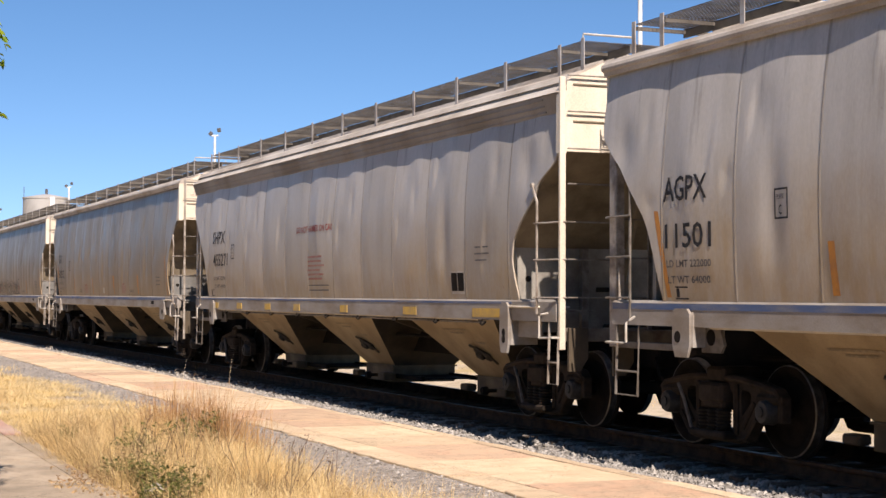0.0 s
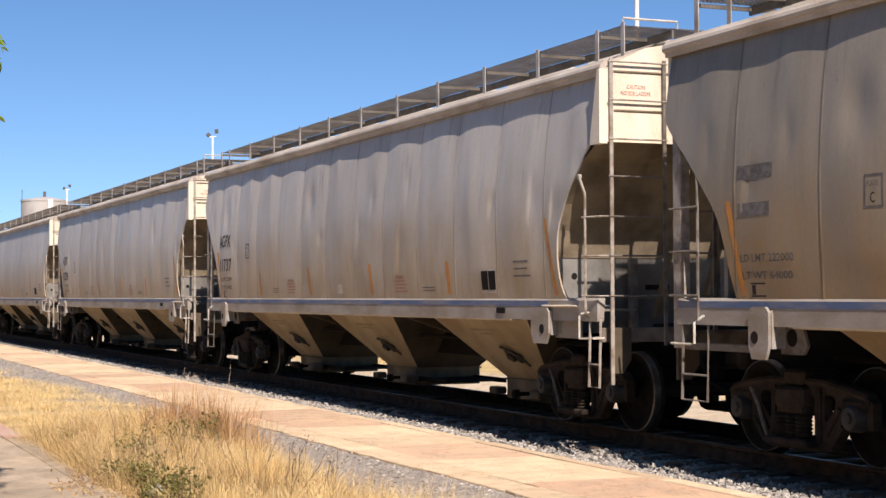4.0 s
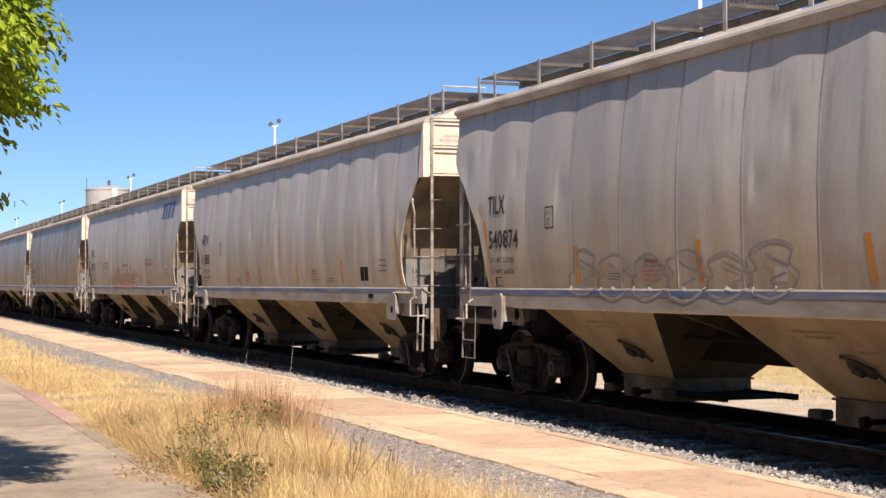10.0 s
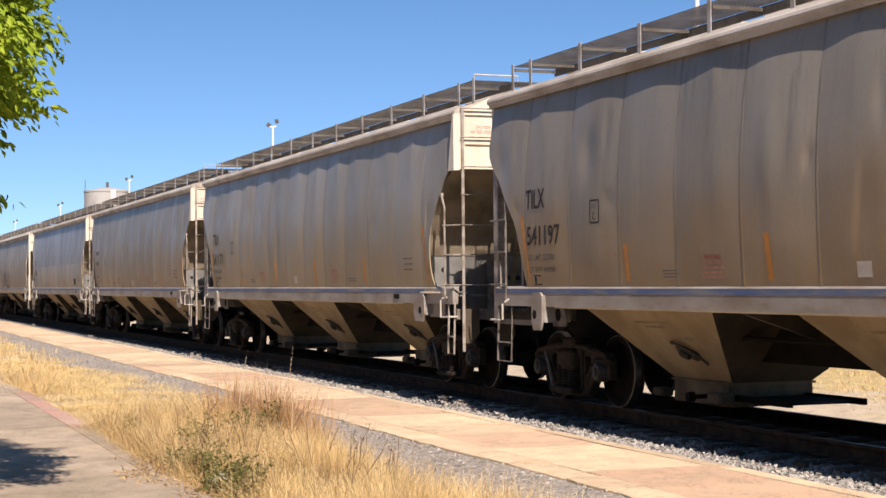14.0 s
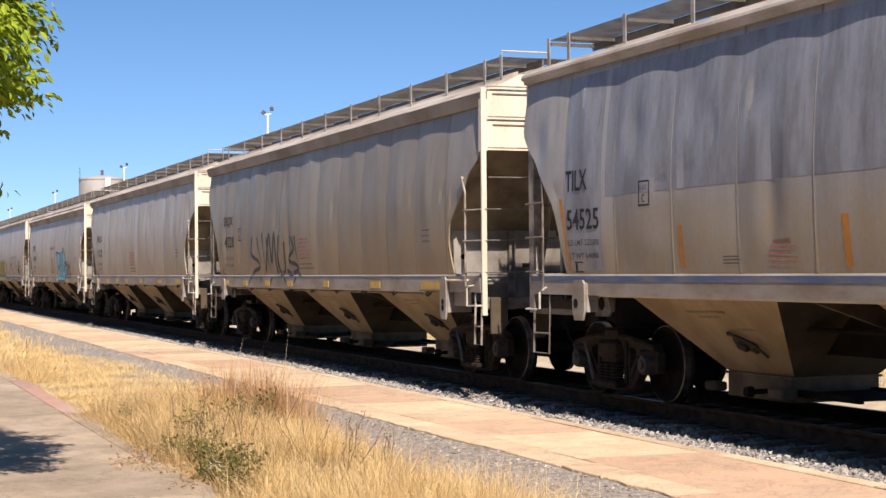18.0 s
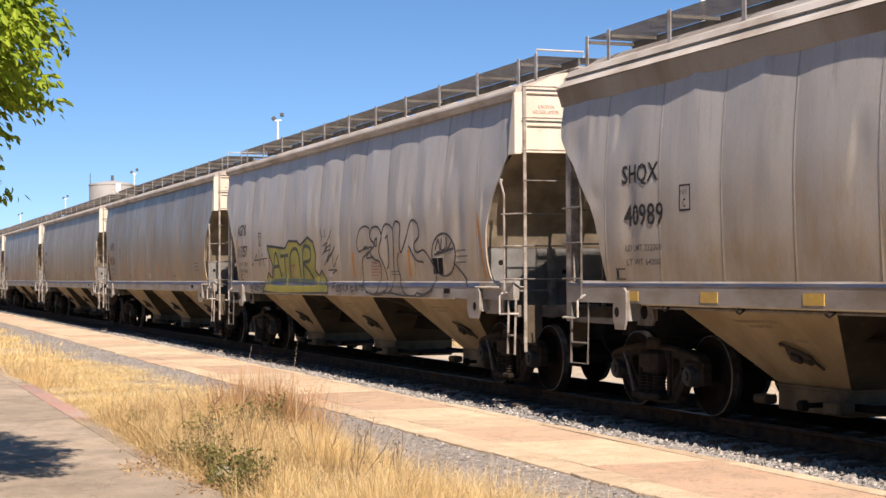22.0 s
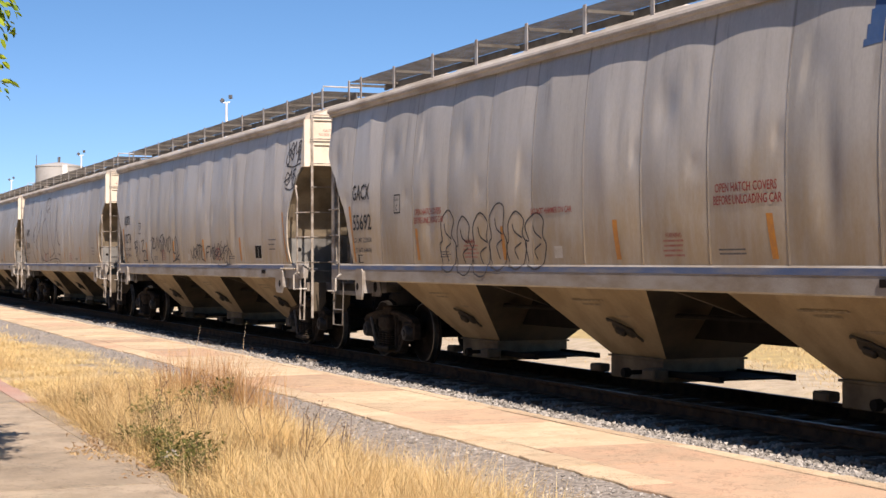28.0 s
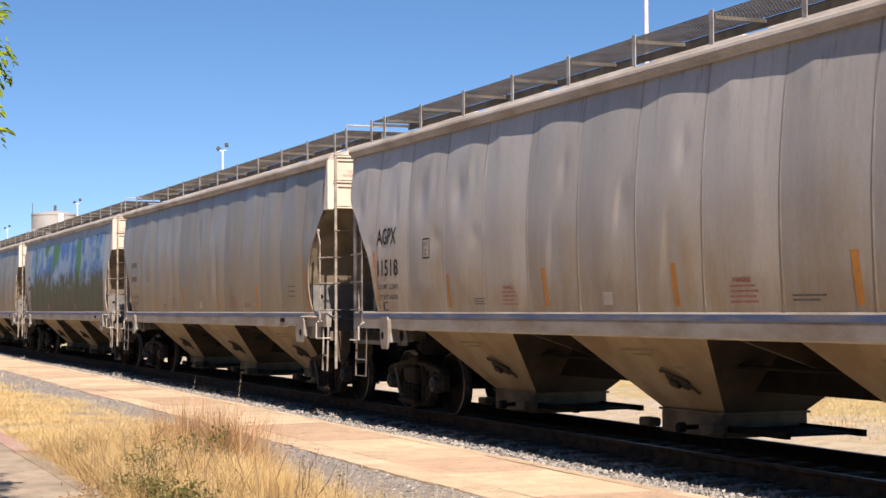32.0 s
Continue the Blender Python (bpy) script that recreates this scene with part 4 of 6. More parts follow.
def patch_geo(g, car, u0, u1, z0, z1, lift=0.004, lean=0.0):
    nu, nz = max(1, round((u1 - u0) / 0.12)), max(1, round((z1 - z0) / 0.10))
    g.grid([[on_side(car, U(u0 + (u1 - u0) * i / nu + lean * j / nz), z0 + (z1 - z0) * j / nz, lift) for i in range(nu + 1)] for j in range(nz + 1)])
    return g


def patch(car, name, u0, u1, z0, z1, mat, lift=0.004, lean=0.0, label=""):
    return part(name, patch_geo(Geo(), car, u0, u1, z0, z1, lift, lean), mat, car, label)


def bars(car, name, u0, u1, z0, z1, n, mat, seed=0, thick=0.42):
    """Small print that cannot be read: plain bars."""
    r = random.Random(seed)
    g = Geo()
    h = (z1 - z0) / n
    for i in range(n):
        a, b = u0 + r.uniform(0, 0.08) * (u1 - u0), u1 - r.uniform(0, 0.25) * (u1 - u0)
        patch_geo(g, car, a, b, z1 - h * (i + thick), z1 - h * i, 0.005)
    return part(name, g, mat, car)


def curve_points(pts, step=0.03):
    """Smooth line through points (u, z)."""
    p = [Vector(q) for q in pts]
    p = [p[0] * 2 - p[1]] + p + [p[-1] * 2 - p[-2]]
    out = []
    for i in range(1, len(p) - 2):
        n = max(2, int((p[i + 1] - p[i]).length / step))
        for j in range(n):
            t = j / n
            out.append(0.5 * (2 * p[i] + (p[i + 1] - p[i - 1]) * t + (2 * p[i - 1] - 5 * p[i] + 4 * p[i + 1] - p[i + 2]) * t * t + (3 * p[i] - p[i - 1] - 3 * p[i + 1] + p[i + 2]) * t ** 3))
    out.append(p[-2])
    return out


def stroke(g, car, pts, w, lift=0.008, taper=False):
    """A sprayed line as a ribbon on the side."""
    c = curve_points(pts)
    a, b = [], []
    for i, q in enumerate(c):
        d = c[min(i + 1, len(c) - 1)] - c[max(i - 1, 0)]
        d = d.normalized() if d.length > 1e-6 else Vector((1, 0))
        ww = w / 2 * ((1 - 0.85 * i / len(c)) if taper else 1.0)
        n = Vector((-d.y, d.x)) * ww
        for side, s in ((a, 1), (b, -1)):
            side.append(on_side(car, U(q.x + s * n.x), q.y + s * n.y, lift))
    g.grid([a, b])


def filled(g, car, poly, lift=0.005, step=0.035):
    """A painted area inside an outline of (u, z)."""
    us = [p[0] for p in poly]
    n = max(2, int((max(us) - min(us)) / step))
    for i in range(n):
        u0 = min(us) + (max(us) - min(us)) * i / n
        u1 = min(us) + (max(us) - min(us)) * (i + 1) / n
        c = (u0 + u1) / 2
        cuts = []
        for (xa, za), (xb, zb) in zip(poly, poly[1:] + poly[:1]):
            if (xa <= c) != (xb <= c):
                cuts.append(za + (zb - za) * (c - xa) / (xb - xa))
        cuts.sort()
        for z0, z1 in zip(cuts[::2], cuts[1::2]):
            m = max(1, int((z1 - z0) / 0.12))
            g.grid([[on_side(car, U(u), z0 + (z1 - z0) * j / m, lift) for u in (u0, u1)] for j in range(m + 1)])


GLYPHS = (
    (((0.9, 0.9), (0.2, 0.8), (0.0, 0.3), (0.5, 0.0), (0.9, 0.4), (0.5, 0.7), (0.3, 0.4)),),
    (((-0.1, 0.2), (0.3, 1.1), (0.5, 0.5), (1.1, 0.9), (0.9, -0.25)),),
    (((-0.2, 0.7), (0.5, 1.0), (0.2, 0.3), (0.9, 0.5), (0.4, -0.3)),),
    (((-0.1, 0.1), (0.5, 0.6), (1.2, 0.3)), ((0.2, 1.05), (0.6, 0.2), (0.3, -0.2), (0.0, 0.1))),
    (((0.3, 0.0), (0.7, 0.9), (0.2, 1.0), (0.4, 0.2), (1.2, 0.1)),),
    (((0.0, 0.5), (0.4, 0.95), (0.8, 0.5), (0.4, 0.1), (0.0, 0.5)), ((-0.2, 0.3), (0.5, 0.55), (1.1, 1.0))),
)


def scribble(car, seed, u0, u1, z0, z1, cells, w, mat, label="sprayed scribble"):
    """An unreadable sprayed tag: hooks, loops and crossed strokes in a row."""
    r = random.Random(seed)
    g = Geo()
    cw = (u1 - u0) / cells
    k = 0
    for i in range(cells):
        a, b, h = u0 + cw * i, z0 + (z1 - z0) * r.uniform(-0.08, 0.12), (z1 - z0) * r.uniform(0.7, 1.1)
        for line in r.choice(GLYPHS):
            stroke(g, car, [(a + cw * (x * 1.45 - 0.2 + 0.12 * y + r.uniform(-0.08, 0.08)), b + h * (y + r.uniform(-0.08, 0.08))) for x, y in line], w, 0.005 + 0.0003 * k)
            k += 1
    stroke(g, car, [(u0, z0 - 0.03), ((u0 + u1) / 2, z0 - 0.07), (u1 + 0.1, z0 - 0.01)], w * 0.8, 0.005 + 0.0003 * k)
    return part("graffiti", g, mat, car, label)


def loops(car, seed, u0, u1, z0, z1, cells, w, mat, label):
    """Rounded outline letters in a row."""
    r = random.Random(seed)
    g = Geo()
    cw = (u1 - u0) / cells
    for i in range(cells):
        a = u0 + cw * i
        h = z1 - r.uniform(0, 0.18) * (z1 - z0)
        lo = z0 + r.uniform(0, 0.15) * (z1 - z0)
        m = (lo + h) / 2
        stroke(g, car, [(a + cw * 0.1, lo), (a - cw * 0.05, m - r.uniform(0, 0.2) * (h - lo)), (a + cw * 0.12, m), (a + cw * r.uniform(-0.05, 0.15), h - 0.2 * (h - lo)), (a + cw * 0.5, h), (a + cw * 0.9, h - r.uniform(0.05, 0.2)), (a + cw * r.uniform(0.7, 0.85), m + 0.1 * (h - lo)), (a + cw * 1.0, m - 0.1 * (h - lo)), (a + cw * 0.8, lo + 0.05), (a + cw * 0.45, lo - 0.02), (a + cw * 0.12, lo + 0.02)], w, 0.006 + 0.0003 * i)
        q = r.uniform(0.25, 0.45)
        stroke(g, car, [(a + cw * q, h - 0.22 * (h - lo)), (a + cw * (q + 0.1), m + 0.1), (a + cw * (q + 0.45), m + 0.02)], w, 0.0068)
        stroke(g, car, [(a + cw * (q + 0.4), m - 0.04), (a + cw * (q + 0.05), m - 0.12), (a + cw * (q + 0.2), lo + 0.15 * (h - lo))], w, 0.0064)
    return part("graffiti", g, mat, car, label)


M_SPRAY = plain("black spray paint", (0.035, 0.033, 0.035), (0.07, 0.066, 0.065), 9.0, 0.65)
M_DRIP = plain("brown drip paint", (0.075, 0.055, 0.05), (0.14, 0.11, 0.10), 9.0, 0.6)
M_SPRAYRED = plain("red spray paint", (0.36, 0.10, 0.075), (0.44, 0.24, 0.19), 7.0, 0.65)
M_OLIVE = plain("yellow-green spray paint", (0.33, 0.29, 0.045), (0.20, 0.225, 0.055), 2.4, 0.6)
M_DEEP = plain("dark green spray paint", (0.035, 0.045, 0.03), (0.075, 0.085, 0.045), 6.0, 0.6)
M_GREY = plain("thin grey spray", (0.21, 0.195, 0.18), (0.30, 0.28, 0.26), 9.0, 0.7)
for j, car in CARS.items():
    sq = j in SQUARE
    r = random.Random(900 + j)
    if j in MARKS:
        a, b = MARKS[j]
        if sq:
            lettering(car, a, 2.44, 2.59, 0.25, 0.86)
            lettering(car, b, 2.48, 2.14, 0.25, 0.94 if len(b) == 5 else 1.05)
        else:
            lettering(car, a, 2.03, 2.52, 0.25, 0.62 if a == "TILX" else 0.84)
            lettering(car, b, 2.06, 2.05, 0.25, 0.88 if len(b) == 5 else 1.02)
    else:
        bars(car, "faded_mark", 2.0, 2.75, 2.06, 2.76, 2, M_FADED, j, 0.36)
    lettering(car, "LD LMT 222000", 2.5 if sq else 2.08, 1.86, 0.075, 0.85, M_FADED)
    lettering(car, "LT WT 64000", 2.52 if sq else 2.10, 1.70, 0.075, 0.80, M_FADED)
    # plate mark in its frame
    g = Geo()
    fu, fz, fw, fh = 3.80 if sq else 3.95, 2.27, 0.24, 0.28
    for q in ((fu, fu + fw, fz, fz + 0.018), (fu, fu + fw, fz + fh - 0.018, fz + fh), (fu, fu + 0.018, fz + 0.018, fz + fh - 0.018), (fu + fw - 0.018, fu + fw, fz + 0.018, fz + fh - 0.018)):
        patch_geo(g, car, *q)
    part("plate_frame", g, M_INK if j in MARKS else M_FADED, car)
    lettering(car, "C", fu + 0.08, fz + 0.04, 0.09, 0.06)
    lettering(car, "PLATE", fu + 0.04, fz + 0.18, 0.045, 0.14, M_FADED)
    part("data_frame", patch_geo(patch_geo(patch_geo(Geo(), car, 2.22, 2.46, 1.54, 1.555), car, 2.22, 2.46, 1.655, 1.67), car, 2.24, 2.30, 1.56, 1.65), M_INK, car)
    if sq:
        for u in (2.3, 4.2, 6.1, 7.85, 10.3, 13.05, 15.5):
            part("yellow_reflector", Geo().box(U(u), U(u + (0.92 if u == 15.5 else 0.5 if u in (2.3, 13.05) else 0.34)), -1.608, -1.6, 1.30, 1.41), M_YELLOW, car)
        for u in np.arange(3.4, 16.0, 1.55):
            part("pipe_hook", strip_mesh([[(U(u), -1.60, 1.26), (U(u), -1.63, 1.22), (U(u) + 0.06, -1.63, 1.20), (U(u) + 0.08, -1.58, 1.24)]], 0.013), M_DARK, car)
        part("side_pipe", strip_mesh([[(U(3.0), -1.56, 1.235), (U(15.8), -1.56, 1.235)]], 0.02), M_IRON, car)
        bars(car, "red_notice", 8.60, 9.55, 1.78, 2.22, 6, M_REDFADE, j, 0.42)
        bars(car, "notice", 8.65, 9.75, 1.58, 1.74, 2, M_FADED, j + 1, 0.25)
        if j == 19:
            lettering(car, "DO NOT HAMMER ON CAR", 8.3, 2.58, 0.10, 1.75, M_RED)
        if j == 3:
            for z, y in ((3.72, 1.545), (3.79, 1.568), (3.865, 1.592)):
                part("eave_rib", Geo().box(-END, END - 0.4, -y - 0.012, -y + 0.02, z, z + 0.018), M_FASCIA, car)
            lettering(car, "DO NOT HAMMER ON CAR", 8.05, 2.62, 0.11, 1.85, M_RED)
    else:
        for u in (4.80, 7.76, 10.72, 13.68):
            patch(car, "reflector_strip", u, u + 0.10, 1.58, 2.02 + r.uniform(-0.02, 0.03), M_ORANGE, lean=-0.05 + r.uniform(-0.02, 0.02))
        patch(car, "reflector_strip", 2.06, 2.14, 1.56, 2.44, M_ORANGE, lean=-0.22)
        patch(car, "reflector_strip", PITCH - 1.74, PITCH - 1.66, 1.56, 2.46, M_ORANGE, lean=-0.26)
        for u in (6.50, 11.72):
            lettering(car, "WARNING", u + 0.08, 1.80, 0.05, 0.32, M_RED)
            bars(car, "red_notice", u, u + 0.52, 1.58, 1.78, 4, M_REDFADE, j + int(u), 0.42)
        bars(car, "notice", 5.65, 6.05, 1.60, 1.70, 3, M_FADED, j + 3)
        bars(car, "notice", 12.75, 13.3, 1.60, 1.68, 2, M_FADED, j + 5)
        patch(car, "data_plate", 9.20, 9.42, 1.60, 1.74, M_WHITE)
        part("dark_tag", Geo().box(U(15.25), U(15.50), -1.612, -1.6, 1.34, 1.41, 0.004), M_DARK, car)
    if j in TAGGED:
        patch(car, "tag_board", 14.78, 15.22, 1.59, 1.89, M_WHITE, 0.004)
        patch(car, "tag_window", 14.80, 14.99, 1.63, 1.87, M_DARK, 0.008)
        patch(car, "tag_window", 15.01, 15.20, 1.63, 1.87, M_DARK, 0.008)
    bars(car, "stencil", 15.58 if sq else 15.75, 16.05 if sq else 16.25, 1.95 if sq else 1.72, 2.20 if sq else 1.98, 3, M_FADED, j + 7, 0.24)
    if j in (18, 19):
        patch(car, "blue_tag", 16.42, 16.49, 1.86, 2.08, M_CYAN, label="small light blue tag plate")
    # red caution on the leading end panel
    for w, z, h, wd in () if sq else (("CAUTION", 3.83, 0.048, 0.23), ("NO SIDE LADDER", 3.76, 0.048, 0.38)):
        v, f = LETTERS[w]
        me = bpy.data.meshes.new("lettering")
        k = wd / v[:, 0].max()
        me.from_pydata([(END + 0.033, -1.14 - wd / 2 + a * k, z + b * h) for a, b in v], [], f)
        me.materials.append(M_REDFADE)
        ob = new("lettering", me)
        ob.parent = car

# single wagons with their own paint
for j in (12, 24):
    car = CARS[j]
    g = Geo()
    for i in range(4):
        a = 15.0 + 0.43 * i
        filled(g, car, [(a, 3.36), (a + 0.30, 3.38), (a + 0.44, 3.82), (a + 0.13, 3.80)], 0.005)
    part("logo", g, M_LOGO, car, "four slanted dark blue logo blocks")
    lettering(car, "OPEN HATCH COVERS", 12.75, 2.22, 0.09, 1.05, M_RED)
    lettering(car, "BEFORE UNLOADING CAR", 12.72, 2.10, 0.09, 1.15, M_RED)
    lettering(car, "OPEN HATCH COVERS", 4.75, 2.22, 0.09, 1.0, M_RED)
    lettering(car, "BEFORE UNLOADING CAR", 4.72, 2.10, 0.09, 1.1, M_RED)
    lettering(car, "DO NOT HAMMER ON CAR", 8.6, 2.13, 0.07, 1.1, M_RED)
scribble(CARS[12], 2, 6.5, 7.4, 1.56, 2.0, 3, 0.022, M_SPRAYRED, "thin red sprayed scribble")
scribble(CARS[12], 5, 7.3, 11.2, 1.56, 2.04, 10, 0.042, M_SPRAYRED, "thin red sprayed scribble")
loops(CARS[24], 3, 5.7, 9.0, 1.36, 2.30, 6, 0.022, M_SPRAY, "thin black outline letters")
scribble(CARS[25], 6, 16.80, 17.65, 3.32, 3.68, 4, 0.034, M_SPRAY, "small grey scribble")
scribble(CARS[25], 7, 16.80, 17.40, 2.92, 3.26, 3, 0.034, M_SPRAY, "small black scribble")
scribble(CARS[25], 14, 11.9, 12.9, 1.54, 2.02, 4, 0.026, M_SPRAY, "black sprayed tags along the sill")
scribble(CARS[5], 13, 5.0, 12.0, 1.6, 2.1, 17, 0.026, M_SPRAY, "black sprayed tags")
loops(CARS[10], 14, 4.6, 9.6, 1.40, 2.0, 6, 0.03, M_GREY, "thin grey outline letters")

# flame letters
car = CARS[17]
FLAMES_A = (((5.1, 2.32), (4.99, 2), (5.25, 1.88), (5.6, 1.8), (5.64, 1.67), (5.17, 1.6), (4.93, 1.46)), ((5.5, 2.31), (5.65, 2.03), (5.83, 1.8)), ((5.89, 2.4), (5.99, 1.99), (6.14, 1.55)), ((6.29, 2.29), (6.37, 1.9), (6.47, 1.68)), ((6.14, 1.58), (6.51, 2.34), (6.71, 1.79), (6.89, 2.36), (7.02, 1.72), (7.14, 1.55)), ((7.2, 2.32), (7.15, 1.82), (7.37, 1.56), (7.67, 1.66), (7.64, 2.18)), ((8.17, 2.27), (8.33, 2.02), (7.97, 1.88), (8.04, 1.78), (8.49, 1.72), (8.6, 1.62), (8.11, 1.55), (7.81, 1.61)), ((7.98, 2.29), (8.05, 2.05)), ((8.41, 2.28), (8.48, 2.01), (8.61, 1.77)), ((8.58, 1.57), (8.85, 1.49)), ((4.88, 1.45), (4.75, 1.32)),)
FLAMES_B = (((5.82, 1.47), (5.75, 1.35)), ((6.7, 1.47), (6.48, 1.32)), ((7.63, 1.45), (7.76, 1.36)), ((8.49, 1.47), (8.3, 1.36)),)
FLAMES = FLAMES_A + FLAMES_B
g = Geo()
for i, q in enumerate(FLAMES):
    stroke(g, car, q, 0.085 if len(q) > 3 else 0.075, 0.006 + 0.0004 * i, taper=len(q) < 4)
part("graffiti", g, M_SPRAY, car, "black flame-shaped sprayed letters")

# light blue block letters
car = CARS[19]


def blue_at(px, pz):
    return (10.4 + (px - 650) / 280 * 2.85, 2.58 - (pz - 265) / 245 * 1.25)


B1 = [blue_at(*q) for q in ((655, 290), (745, 303), (750, 385), (712, 410), (757, 440), (752, 472), (700, 474), (690, 400), (683, 330))]
B2 = [blue_at(*q) for q in ((760, 295), (786, 300), (792, 395), (806, 395), (816, 293), (836, 290), (826, 400), (812, 440), (806, 474), (788, 474), (770, 420))]
B3 = [blue_at(*q) for q in ((832, 330), (850, 266), (892, 300), (905, 340), (918, 376), (862, 370), (858, 440), (880, 425), (868, 405), (902, 400), (925, 382), (916, 440), (904, 474), (828, 474))]
B4 = [blue_at(*q) for q in ((690, 474), (914, 474), (886, 512), (694, 510))]
g = Geo()
for i, b in enumerate((B1, B2, B3, B4)):
    filled(g, car, b, 0.005)
part("graffiti", g, M_CYAN, car, "light blue block letters")
g = Geo()
for i, b in enumerate((B1, B2, B3, B4)):
    stroke(g, car, [p for q in zip(b, [((x0 + x1) / 2, (z0 + z1) / 2) for (x0, z0), (x1, z1) in zip(b, b[1:] + b[:1])]) for p in q] + [b[0]], 0.05, 0.008 + i * 0.0003)
part("graffiti_outline", g, M_SPRAY, car, "black outline of the letters")
scribble(car, 21, 13.3, 14.4, 1.5, 2.1, 5, 0.03, M_SPRAY)

# yellow-green block letters and the outlines beside them
car = CARS[20]


def tag_lines(car, lines, w, mat, label, name="graffiti"):
    """Sprayed lines, each through its points (u, z)."""
    g = Geo()
    for i, q in enumerate(lines):
        stroke(g, car, q, w, 0.006 + 0.0004 * i)
    return part(name, g, mat, car, label)


BLOCK_A = (((4.65, 2.26), (6.11, 2.18), (6.45, 2.32), (7.08, 2.3), (7.24, 2.22), (7.9, 2.36), (8.24, 2.26), (8.38, 2.03), (8.31, 1.73), (8.54, 1.61), (8.74, 1.72), (8.96, 1.58), (9.17, 1.44), (9.17, 1.3), (5.76, 1.26), (4.26, 1.3), (4.5, 1.48), (4.73, 1.7), (5.04, 1.56), (5.13, 1.86), (4.85, 2.07)),)
BLOCK = BLOCK_A
BLOCK_LINES_A = (((5.15, 1.6), (5.39, 2.1), (5.8, 1.6)), ((5.26, 1.81), (5.66, 1.83)), ((5.77, 2.03), (6.41, 2.04)), ((6.08, 2.04), (6.14, 1.59)), ((6.51, 1.57), (6.58, 2.03), (6.87, 2.16), (7.14, 2.06), (7.27, 1.57)), ((7.47, 1.57), (7.51, 2.14), (7.97, 2.17), (8.08, 2.03), (7.97, 1.91), (7.53, 1.87), (7.88, 1.73), (8.19, 1.56)), ((4.36, 1.49), (5.84, 1.54), (7.44, 1.53), (9.17, 1.49)),)
BLOCK_LINES = BLOCK_LINES_A
BUBBLES_A = (((11.48, 2.46), (11.18, 2.42), (11, 2.21), (11.1, 2.03), (11.48, 2.11), (11.62, 2.02), (11.25, 1.88), (11.28, 1.55), (11.47, 1.35), (11.97, 1.31), (12.2, 1.5), (12.25, 1.81), (11.9, 1.9), (11.73, 2.02), (11.97, 2.13), (11.74, 2.25), (11.71, 2.4), (11.48, 2.46)), ((11.33, 2.06), (11.83, 2.09), (11.5, 1.92), (11.93, 1.93)), ((11.71, 2.25), (11.84, 2.41), (12.18, 2.42), (12.34, 2.26), (12.21, 2.01), (12.47, 1.72), (12.59, 1.43), (12.31, 1.33), (11.97, 1.32)), ((12.34, 2.29), (12.48, 2.44), (12.69, 2.45), (12.91, 2.37), (12.96, 2.16), (12.91, 1.5), (12.68, 1.34), (12.34, 1.34)), ((11.97, 2.18), (12.11, 2.24), (12.08, 2.1), (11.97, 2.18)),)
BUBBLES_B = (((12.52, 2.22), (12.65, 2.25), (12.68, 1.83), (12.55, 1.72)), ((12.91, 2.35), (13.12, 2.48), (13.34, 2.42), (13.29, 2.17), (13.35, 1.98), (13.61, 2.22), (13.82, 2.47), (14.11, 2.41), (14.19, 2.23), (13.93, 2.1), (14.05, 1.97), (14.44, 1.99), (14.79, 1.78), (14.89, 1.58), (14.72, 1.41), (14.37, 1.32), (14.04, 1.34)), ((13.24, 1.98), (13.15, 1.82), (13.27, 1.5), (13.51, 1.31), (13.93, 1.29), (14.04, 1.34)), ((13.7, 2.08), (13.99, 1.86), (14.38, 1.81)), ((11.47, 1.33), (12.04, 1.29), (12.64, 1.33), (13.21, 1.3), (13.69, 1.27), (14.26, 1.29), (14.75, 1.38)),)
BUBBLES = BUBBLES_A + BUBBLES_B
RING_A = (((15.74, 1.91), (15.67, 1.75), (15.5, 1.64), (15.27, 1.6), (15.02, 1.64), (14.84, 1.76), (14.78, 1.93), (14.85, 2.09), (15.03, 2.2), (15.27, 2.23), (15.51, 2.18), (15.68, 2.06), (15.74, 1.91)), ((14.91, 1.99), (15.04, 2.14), (15.1, 1.97), (14.97, 1.95)), ((15.17, 2.16), (15.15, 1.98), (15.34, 2.01)), ((15.37, 2.18), (15.42, 1.99), (15.59, 2.1)), ((14.88, 1.92), (15.66, 2)), ((15.66, 1.79), (16.06, 1.59), (16.24, 1.44)),)
RING = RING_A
STAR_TAG_A = (((8.7, 2.47), (8.85, 2.3)), ((9.01, 2.49), (9.04, 2.33)), ((9.44, 2.44), (9.2, 2.26)), ((8.89, 2.17), (9.2, 2.23), (9.01, 2.07), (9.32, 2.1)), ((8.82, 2.01), (9.38, 2.19), (9.14, 1.88), (9.67, 2.15)), ((8.95, 1.82), (9.44, 2.03), (9.55, 1.78), (9.84, 1.99)), ((9.2, 1.72), (9.73, 1.72), (9.44, 1.66)),)
STAR_TAG = STAR_TAG_A
SMALL_TAG_A = (((3.39, 2.15), (3.33, 1.85), (3.82, 2.1)), ((3.93, 2.18), (4.03, 1.85), (4.24, 2.09), (4.44, 1.84)), ((3.5, 1.96), (4.63, 2)),)
SMALL_TAG = SMALL_TAG_A
